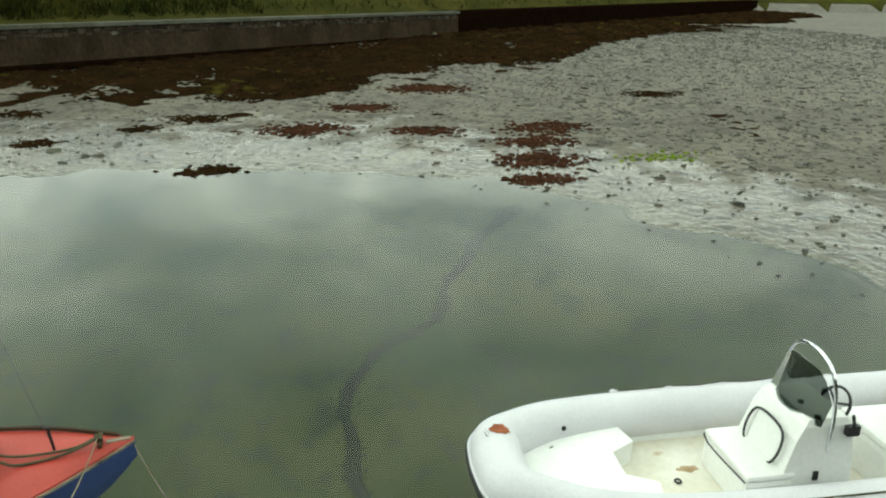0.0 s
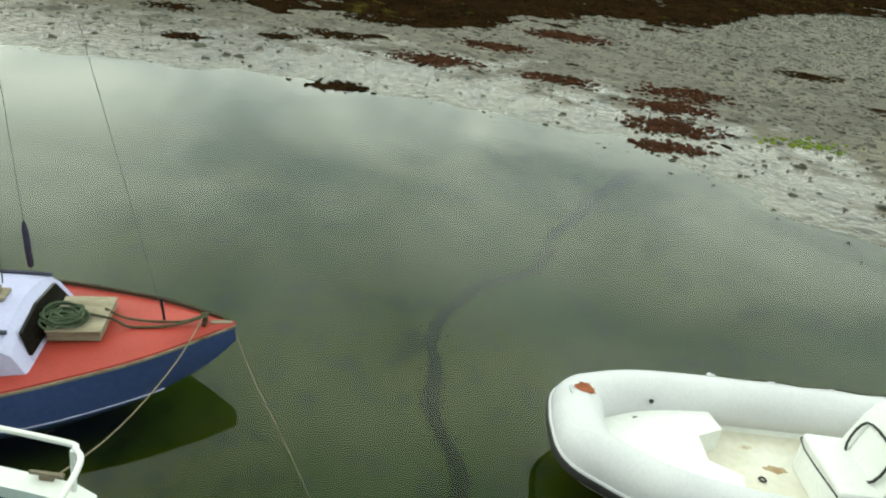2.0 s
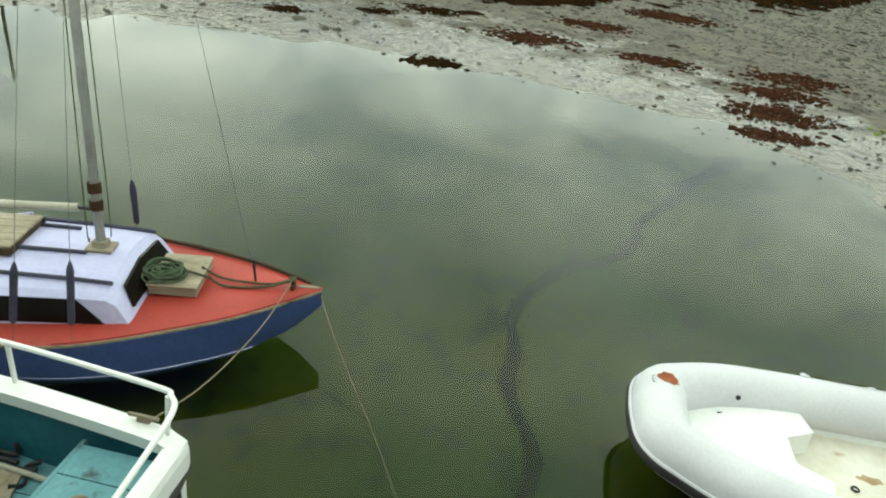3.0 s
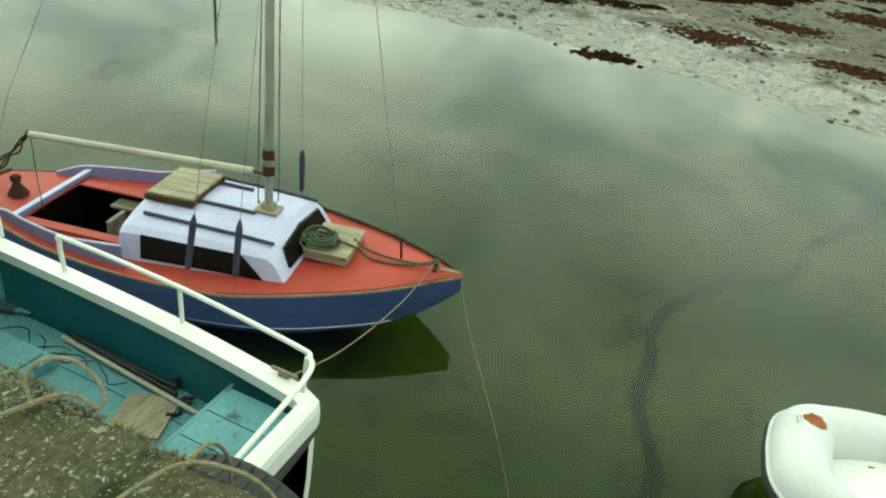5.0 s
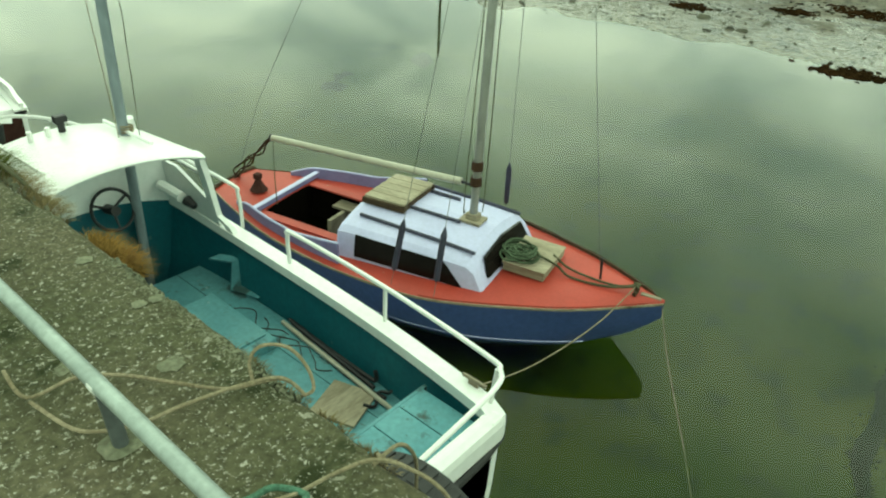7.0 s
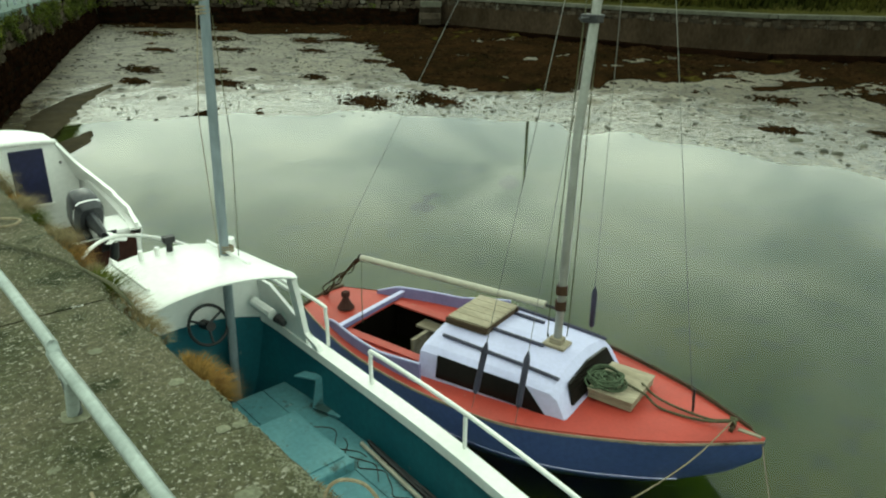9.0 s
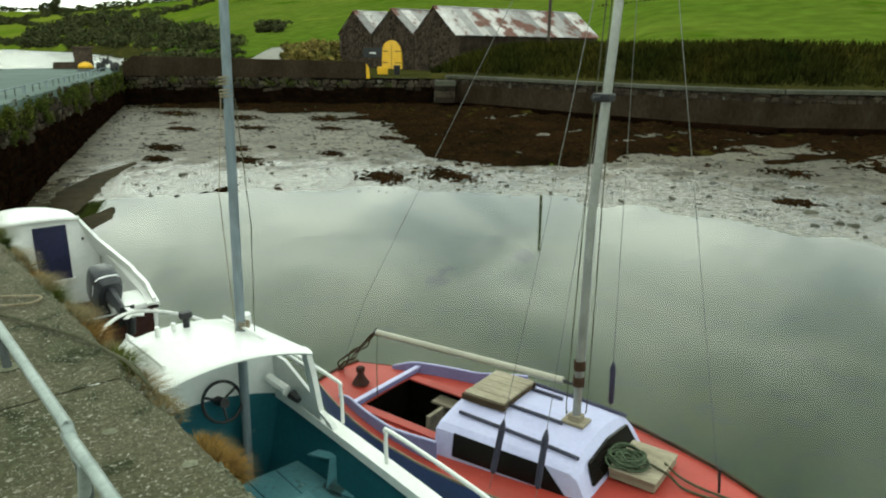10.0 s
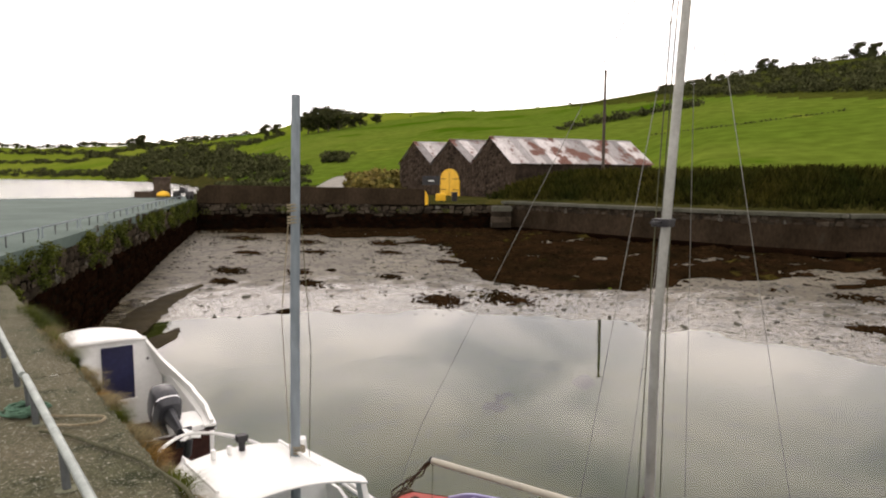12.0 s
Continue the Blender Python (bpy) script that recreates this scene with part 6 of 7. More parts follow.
clumps("weed_specks", "small dark tufts of weed scattered on pale mud", X, Y, np.maximum(bed_z(X, Y), -0.01), R, R * 0.3, mat("olive_weed_specks", (0.045, 0.045, 0.026), (0.022, 0.021, 0.012), rough=0.5, scale=1.0, fine=12, bump=0.4, islands=0.5), 13, 6, 0.25)

# banks of brown wrack below the walls: bearing, and how far back from the water line they begin
WRACK_AT = [10, 21, 27, 30, 34, 37, 39.5, 42, 46, 50, 57, 62, 66, 72, 78, 83, 92, 99, 107, 116, 130]
WRACK_D = [26, 27, 24, 22, 20, 15, 7.0, 3.4, 2.8, 4.2, 6.5, 9, 11, 9.5, 10.5, 9.5, 12, 19, 22, 55, 80]
X, Y = rs.uniform(5, 75, 90000), rs.uniform(-45, 50, 90000)
d = shore_d(X, Y)
wv = wave(X, Y, 0.30, 33)
lim = np.interp(np.degrees(np.arctan2(X, Y)), WRACK_AT, WRACK_D)
keep = in_basin(X, Y, BASIN) & (d > lim + 1.8 * wv) & (rs.rand(90000) < np.clip(0.55 + 0.9 * wave(X, Y, 0.8, 34) + 0.03 * (d - lim), 0.08, 0.95))
X, Y = X[keep][:16000], Y[keep][:16000]
n = len(X)
R = rs.uniform(0.05, 0.24, n)


def wrack_h(x, y):
    """Height of the heaped wrack above the mud; below zero where there is none."""
    d = shore_d(x, y)
    lim = np.interp(np.degrees(np.arctan2(x, y)), WRACK_AT, WRACK_D)
    edge = (d - lim - 1.8 * wave(x, y, 0.30, 33) + 2.0 * wave(x, y, 0.8, 41) + 1.8 * wave(x, y, 2.3, 42)) / 2.2
    lump = 0.13 + 0.08 * wave(x, y, 1.2, 43) + 0.055 * wave(x, y, 2.9, 44) + 0.035 * wave(x, y, 6.0, 45)
    return np.clip(edge, -1, 1) * lump - 0.02


clumps("wrack_tufts", "loose tufts of brown bladder wrack", X, Y, bed_z(X, Y) + np.maximum(wrack_h(X, Y), 0), R, R * rs.uniform(0.15, 0.4, n), WEED, 14, 7)
wx, wy = np.meshgrid(np.arange(8, 66, 0.26), np.arange(-44, 50, 0.26), indexing="ij")
wx, wy = wx + rs.uniform(-0.08, 0.08, wx.shape), wy + rs.uniform(-0.08, 0.08, wy.shape)
wh = wrack_h(wx, wy) + rs.uniform(-0.02, 0.03, wx.shape)
wz = bed_z(wx, wy) + np.maximum(wh, -0.06)
ok = in_basin(wx, wy, BASIN)
fo = (ok[:-1, :-1] & ok[1:, :-1] & ok[1:, 1:] & ok[:-1, 1:]) & ((wh[:-1, :-1] > -0.02) | (wh[1:, 1:] > -0.02) | (wh[1:, :-1] > -0.02) | (wh[:-1, 1:] > -0.02))
ids = np.arange(wx.size).reshape(wx.shape)
quads = np.stack([ids[:-1, :-1], ids[1:, :-1], ids[1:, 1:], ids[:-1, 1:]], -1)[fo]
used, inv = np.unique(quads, return_inverse=True)
wv3 = np.stack([wx, wy, wz], -1).reshape(-1, 3)[used]
tagged(link("wrack_bank", (wv3.tolist(), inv.reshape(-1, 4).tolist()), WEED, smooth=True), "dark brown bladder wrack heaped below the walls", "seaweed", kind="stuff")
X, Y = rs.uniform(55, 128, 9000), rs.uniform(-80, -4, 9000)
off = (X - 60) + (Y + 10.5)
keep = (off < 0) & (off > -16 - 5 * wave(X, Y, 0.2, 35))
X, Y = X[keep], Y[keep]
R = rs.uniform(0.4, 1.1, len(X))
clumps("wrack_bank", "dark weed and stones along the far foreshore", X, Y, bed_z(X, Y), R, R * 0.35, WEED, 16, 8)
# pale crust along the worn quay edge
Y = np.concatenate([rs.uniform(1.3, 2.4, 620), rs.uniform(2.6, 8.0, 300)])
X = 0.955 - np.abs(rs.randn(920)) * 0.03
R = rs.uniform(0.003, 0.013, 920)
crust = clumps("edge_crust", "pale crumbly lichen crust along the quay edge", X, Y, np.full(920, QUAY_Z - 0.003), R, R * 0.12, LICHEN, 17)
crust["category"] = "lichen"
# dark bars of silt standing out of the shallows by the pier wall
SILT = mat("dark_wet_silt", (0.026, 0.021, 0.012), (0.042, 0.034, 0.019), rough=0.8, spec=0.02, scale=0.8, fine=6, bump=0.4, noise_d=0.03)
for line_ in (((4.55, 20.6, 0.25), (5.0, 22.2, 0.65), (5.9, 24.0, 0.75), (7.0, 25.6, 0.5), (8.5, 27.0, 0.12)), ((4.2, 18.4, 0.2), (4.8, 19.4, 0.55), (5.35, 20.1, 0.35), (5.8, 20.7, 0.05))):
    pts_ = smoothed([(x, y, w) for x, y, w in line_], 8)
    rows_s = []
    for i, p in enumerate(pts_):
        w = max(0.03, p.z * (1 + 0.35 * noise.noise((p.x * 2.2, p.y * 2.2, 0))))
        zz = max(0.0, float(bed_z(np.array(p.x), np.array(p.y))))
        rows_s.append([(p.x - w, p.y + 0.35 * w, zz - 0.08), (p.x - 0.45 * w, p.y + 0.15 * w, zz + 0.07), (p.x + 0.45 * w, p.y - 0.15 * w, zz + 0.065), (p.x + w, p.y - 0.35 * w, zz - 0.08)])
    tagged(link("silt_bar", loft(rows_s), SILT, smooth=True), "dark wet bar of silt above shallow water", "mud bar", kind="stuff")
# loose patches of weed on the mud
PATCHES = ((21.4, 8.5, 0.55, 0), (18.1, 3.15, 0.65, 0), (21.75, -2.8, 0.9, 1), (21.8, -6.8, 1.2, 1), (20.0, -6.0, 1.0, 1), (18.0, -5.5, 1.1, 1), (16.3, -5.1, 0.7, 1), (22.5, 1.0, 1.2, 1),
           (24.5, 4.5, 0.8, 0), (23.0, 6.0, 0.6, 0), (16.5, 18.4, 1.1, 0), (14.5, 19.8, 0.9, 0), (26.0, -1.0, 1.1, 1), (33.0, 1.6, 1.6, 0), (28.5, 3.2, 1.3, 0), (12.2, 25.5, 0.8, 0), (10.6, 30.0, 0.9, 0),
           (13.0, 28.0, 0.7, 0), (16.5, 33.5, 0.9, 0), (19.5, 31.0, 0.8, 0), (13.5, 35.0, 0.8, 0), (18.0, 38.0, 1.2, 0), (21.5, 34.5, 1.1, 0), (20.0, 26.5, 0.7, 0), (9.5, 27.5, 0.6, 0), (16.0, 42.0, 1.3, 0), (15.5, 24.5, 0.5, 0),
           (25.5, 10.5, 0.8, 0), (30.0, -4.0, 1.6, 1), (27.4, -12.9, 1.0, 0), (36.0, -3.5, 1.8, 0))
for k, (x, y, r, red) in enumerate(PATCHES):
    m = int(260 * r * r) + 60
    ax, ay = rs.randn(m) * r * 0.34, rs.randn(m) * r * 0.55
    R = rs.uniform(0.05, 0.17, m)
    clumps("weed_patch", "rust-brown patch of weed lying on mud" if red else "dark brown patch of wrack lying on mud", x + ax, y + ay, np.maximum(bed_z(x + ax, y + ay), 0.0), R, R * 0.22, WEED_RED if red else WEED, 100 + k)
for k, (x, y, r) in enumerate(((17.7, -9.0, 0.8), (20.8, 18.5, 0.9), (42.0, -6.0, 1.0), (40.5, 1.5, 0.6))):
    m = 60
    ax, ay = rs.randn(m) * r * 0.35, rs.randn(m) * r * 0.8
    R = rs.uniform(0.06, 0.14, m)
    clumps("green_weed_patch", "yellow-green sea lettuce patch on mud", x + ax, y + ay, np.maximum(bed_z(x + ax, y + ay), 0.0), R, R * 0.3, WEED_GREEN, 140 + k)
# dark silt and weed in the winding channel on the bed
X = np.linspace(3.4, 14.5, 260)
Y = np.interp(X, [3.4, 4.6, 5.8, 7.3, 8.2, 8.8, 9.2, 9.6, 10.6, 12, 14.5], [-1.0, -0.45, -0.25, -0.02, -0.2, -0.5, -1.1, -1.5, -1.75, -2.4, -3.9]) + 0.07 * wave(X, 0 * X, 4.5, 61) 
W = (0.085 + 0.025 * wave(X, 0 * X, 3.0, 62)) * np.interp(X, [3.4, 5, 11, 14.5], [1.2, 1.0, 1.2, 2.6])
Z = bed_z(X, Y) + 0.035
channel = [[(x - 0.3 * w, y - w, z - 0.04), (x, y - 0.5 * w, z), (x, y + 0.5 * w, z), (x + 0.3 * w, y + w, z - 0.04)] for x, y, z, w in zip(X, Y, Z, W)]
tagged(link("channel_weed", loft(channel), mat("dark_channel_silt", (0.010, 0.015, 0.004), (0.022, 0.028, 0.007), rough=0.9, scale=1.5, fine=9, bump=0.3), smooth=True), "dark weed in a winding channel under water", "seaweed", kind="stuff")

q = rs.randint(0, 260, 1500)
R = rs.uniform(0.006, 0.026, 1500)
X, Y = X[q] + rs.randn(1500) * 0.05, Y[q] + rs.randn(1500) * W[q] * 0.8
clumps("channel_edge_weed", "small dark weed tufts beside a channel under water", X, Y, bed_z(X, Y) + 0.015, R, R * 0.2, mat("drowned_weed", (0.012, 0.018, 0.005), (0.024, 0.03, 0.008), rough=0.9, islands=0.3), 150)

# ---- planting ----
def leafy(c, r, n, size, rnd, V, F):
    """Adds n leaf faces over a lumpy ball to V and F."""
    lumps = [(Vector((rnd.uniform(-.55, .55) * r[0], rnd.uniform(-.55, .55) * r[1], rnd.uniform(-.3, .55) * r[2])), rnd.uniform(0.35, 0.62)) for _ in range(6)]
    for _ in range(n):
        o, k = rnd.choice(lumps)
        v = Vector((rnd.gauss(0, 1), rnd.gauss(0, 1), rnd.gauss(0, 1))).normalized() * rnd.uniform(0.75, 1.08) * k
        p = Vector(c) + o + Vector((v.x * r[0], v.y * r[1], v.z * r[2]))
        a = Vector((rnd.uniform(-1, 1), rnd.uniform(-1, 1), rnd.uniform(-1, 1))).normalized()
        b = a.cross(v).normalized() if a.cross(v).length > 1e-3 else Vector((1, 0, 0))
        a = (a + v.normalized() * 0.4).normalized()
        s = size * rnd.uniform(0.6, 1.3)
        i = len(V)
        V += [p - a * s, p + b * s * 0.6, p + a * s, p - b * s * 0.6]
        F.append((i, i + 1, i + 2, i + 3))


SCRUB = mat("distant_dark_foliage", (0.064, 0.068, 0.030), (0.030, 0.034, 0.015), rough=0.9, spec=0.0, scale=0.2, fine=2, bump=0.2, islands=0.45)


def ground_at(psi, el):
    """The place on the hill seen at that bearing and elevation."""
    rr_ = np.linspace(58, 2000, 5000)
    x, y = rr_ * math.sin(radians(psi)), rr_ * math.cos(radians(psi))
    z = land_z(x, y)
    e = np.degrees(np.arctan2(z - 4.4, rr_))
    i = int(np.argmax(e > el)) if (e > el).any() else int(np.argmax(e))
    return Vector((x[i], y[i], z[i])), rr_[i]


def bush_belt(name, label, spots_, material, seed, n=60):
    rnd = random.Random(seed)
    V, F = [], []
    for c, r in spots_:
        leafy((c[0], c[1], c[2] + r * 0.35), (r * rnd.uniform(1.0, 1.6), r * rnd.uniform(1.0, 1.6), r * rnd.uniform(0.6, 0.95)), n, r * 0.22, rnd, V, F)
    return tagged(link(name, (V, F), material), label, "bushes", kind="stuff")


rb = random.Random(77)
hill_scrub = []
for _ in range(520):
    psi = rb.uniform(53.5, 71)
    el = rb.uniform(np.interp(psi, [53, 57, 62, 71], [6.2, 5.9, 5.9, 5.6]), np.interp(psi, [53, 62, 71], [6.9, 7.9, 8.4]))
    p, r = ground_at(psi, el)
    hill_scrub.append((p, rb.uniform(0.8, 2.4)))
bush_belt("hill_scrub", "dark gorse and heather scrub on the hilltop", hill_scrub, SCRUB, 1, 70)
line = []
for k in range(34):
    q = k / 33
    p, r = ground_at(46 + 10.5 * q, 3.6 + 1.7 * q + rb.uniform(-.1, .1))
    line.append((p, rb.uniform(0.9, 2.4)))
for k in range(40):
    q = k / 39
    p, r = ground_at(53 + 13 * q, 3.1 + 1.4 * q)
    line.append((p, rb.uniform(0.2, 0.42)))
for k in range(26):
    p, r = ground_at(29 + 21 * k / 25, np.interp(29 + 21 * k / 25, [29, 37, 46, 50], [4.2, 5.0, 5.5, 6.0]))
    if k % 3 == 0:
        line.append((p, rb.uniform(0.8, 1.6)))
bush_belt("field_hedges", "low dark hedges between sloping fields", line, SCRUB, 2, 90)
shore = []
for _ in range(380):
    psi = rb.uniform(11.5, 24)
    el = rb.uniform(-0.25, np.interp(psi, [11.5, 14, 17, 20, 24], [0.3, 1.5, 1.9, 1.7, 1.0]))
    p, r = ground_at(psi, el)
    shore.append((p, r * rb.uniform(0.004, 0.011)))
for _ in range(170):
    psi = rb.uniform(2, 13)
    p, r = ground_at(psi, rb.uniform(-0.12, 0.3))
    shore.append((p, r * rb.uniform(0.0022, 0.005)))
# hedgerows between the far fields, each a line from one bearing and height to another
for p0, e0, p1, e1 in ((3, 0.8, 9, 0.9), (9, 0.9, 13, 1.9), (3, 1.5, 10, 1.5), (13, 1.9, 19, 2.7), (10, 1.5, 12.5, 1.2), (15, 1.9, 22, 2.5), (19, 1.8, 24, 3.1), (3, 2.0, 8.8, 1.9), (9.5, 2.15, 15, 2.3), (15, 2.4, 22, 3.2)):
    for k in range(26):
        q = k / 25
        p, r = ground_at(p0 + (p1 - p0) * q, e0 + (e1 - e0) * q + rb.uniform(-0.07, 0.07))
        shore.append((p, r * rb.uniform(0.0022, 0.0065)))
for _ in range(170):
    psi, r = rb.uniform(17.4, 26), rb.uniform(58, 165)
    x, y = r * math.sin(radians(psi)), r * math.cos(radians(psi))
    shore.append(((x, y, float(land_z(np.array(x), np.array(y))) if psi > 19 else 1.2), rb.uniform(0.5, 0.9) * (0.6 + r / 150)))
bush_belt("shore_thicket", "dark thickets and hedges along the far shore", shore, SCRUB, 3, 110)
near_b = []
for _ in range(60):
    psi, r = radians(rb.uniform(29.6, 33.4)), rb.uniform(80, 104)
    near_b.append(((r * math.sin(psi), r * math.cos(psi), 2.4 + (r - 80) * 0.05), rb.uniform(0.8, 1.9)))
bush_belt("rough_bank", "tan dry grass and brambles beside stone sheds", near_b, mat("tan_bramble", (0.17, 0.125, 0.035), (0.075, 0.075, 0.018), rough=0.85, spec=0.04, scale=0.4, fine=4, islands=0.5), 4, 240)
more = []
for k in range(16):
    p, r = ground_at(27.2 + 1.9 * rb.random(), rb.uniform(1.0, 1.5))
    more.append((p, rb.uniform(1.0, 1.8)))
bush_belt("field_bushes", "round dark bushes at the foot of a field", more, SCRUB, 5, 200)


def tree(name, label, p, h, seed):
    rnd = random.Random(seed)
    t = thing(name, label, "tree", pose(p[0], p[1], p[2] - 0.2), group="trees on the skyline")
    part("trunk", tube([(0, 0, 0), (0.1, 0.05, h * 0.3), (rnd.uniform(-.3, .3), rnd.uniform(-.3, .3), h * 0.72)], [h * 0.035, h * 0.026, h * 0.012], 8), BARK, t, smooth=True)
    V, F = [], []
    for k in range(6):
        a = k * 1.05 + rnd.uniform(-.3, .3)
        tip = Vector((math.cos(a) * h * rnd.uniform(0.18, 0.34), math.sin(a) * h * rnd.uniform(0.18, 0.34), h * (0.24 + 0.11 * k + rnd.uniform(-.04, .04))))
        part("limb", tube([(0.05, 0.03, h * rnd.uniform(0.25, 0.5)), tip * 0.6 + Vector((0, 0, h * 0.18)), tip], [h * 0.014, h * 0.009, h * 0.003], 6), BARK, t)
        leafy(tip, (h * 0.30, h * 0.30, h * 0.24), 560, h * 0.034, rnd, V, F)
    leafy((0, 0, h * 0.8), (h * 0.26, h * 0.26, h * 0.22), 520, h * 0.034, rnd, V, F)
    leafy((0, 0, h * 0.42), (h * 0.34, h * 0.34, h * 0.3), 700, h * 0.036, rnd, V, F)
    part("crown", (V, F), SCRUB, t, "dark leaves with gaps")


for k, (psi, el, hd) in enumerate(((25.1, 3.4, 7.5), (25.9, 3.3, 10.5), (26.7, 3.4, 12.0), (27.5, 3.5, 11.0), (28.3, 3.6, 9.5), (29.1, 3.8, 8.0), (30.0, 3.9, 7.0), (22.6, 3.0, 8.0), (23.4, 3.1, 7.0), (13.6, 2.0, 22), (12.9, 2.0, 17), (31.3, 4.1, 5.0))):
    p, r = ground_at(psi, el)
    tree("tree", "dark broadleaf tree on a field skyline", p, hd, 200 + k)
for k, (psi, el, hd) in enumerate(((57.0, 7.0, 4.0), (60.6, 7.55, 6.0), (61.3, 7.6, 5.0), (66.6, 8.1, 7.0), (67.6, 8.15, 6.0))):
    p, r = ground_at(psi, el)
    tree("tree", "small wind-bent tree on the hilltop", p, hd, 230 + k)

# grassy bank behind the east wall
bank_line = [(33.4, 39.6), (35.4, 36), (35.8, 27), (36.0, 20.2), (37.2, 16.2), (44, 9.4), (62, -8.2), (100, -46), (150, -96)]
bl = smoothed([(x, y, 0) for x, y in bank_line], 5)
rows_ = []
for i, p in enumerate(bl):
    dd = (bl[min(i + 1, len(bl) - 1)] - bl[max(i - 1, 0)]).normalized()
    o = Vector((-dd.y, dd.x, 0))
    q = min(1, i / 5)
    rows_.append([p + o * w + Vector((0, 0, z)) for w, z in ((-0.8, 2.2), (0.1, 2.7), (0.9, 3.2 * q + 2.6 * (1 - q)), (1.9, 4.0 * q + 2.6 * (1 - q)), (3.2, 4.45 * q + 2.5 * (1 - q)), (5.5, 4.4 * q + 2.4 * (1 - q)), (12.0, 4.35 * q + 2.3 * (1 - q)), (26.0, 4.25 * q + 1.5 * (1 - q)))])
bank = tagged(link("bank", loft(rows_), VERGE, smooth=True), "steep overgrown grass bank behind a harbour wall", "bank", kind="structure")
rg = random.Random(9)
V, F = [], []
for _ in range(15000):
    i = rg.uniform(0, len(bl) - 1.01) if rg.random() < 0.25 else rg.uniform(2, 27)
    a, f = int(i), i % 1
    w = rg.uniform(0, 1) ** 0.8 * 4
    r0, r1 = rows_[a], rows_[a + 1]
    k, g = min(int(w) + 1, 4), w % 1
    p = (r0[k].lerp(r0[min(k + 1, 5)], g)).lerp(r1[k].lerp(r1[min(k + 1, 5)], g), f)
    h, an = rg.uniform(0.25, 0.75), rg.uniform(0, 6.28)
    wv_ = Vector((math.cos(an), math.sin(an), 0)) * rg.uniform(0.03, 0.08)
    tip = p + Vector((rg.uniform(-.35, .35), rg.uniform(-.35, .35), h))
    o = len(V)
    V += [p - wv_, p + wv_, p.lerp(tip, 0.6) + wv_ * 0.7, p.lerp(tip, 0.6) - wv_ * 0.7, tip]
    F += [(o, o + 1, o + 2, o + 3), (o + 3, o + 2, o + 4)]
tagged(link("bank_grass", (V, F), BANK_GRASS), "long dark rank grass covering the bank", "grass", kind="stuff")

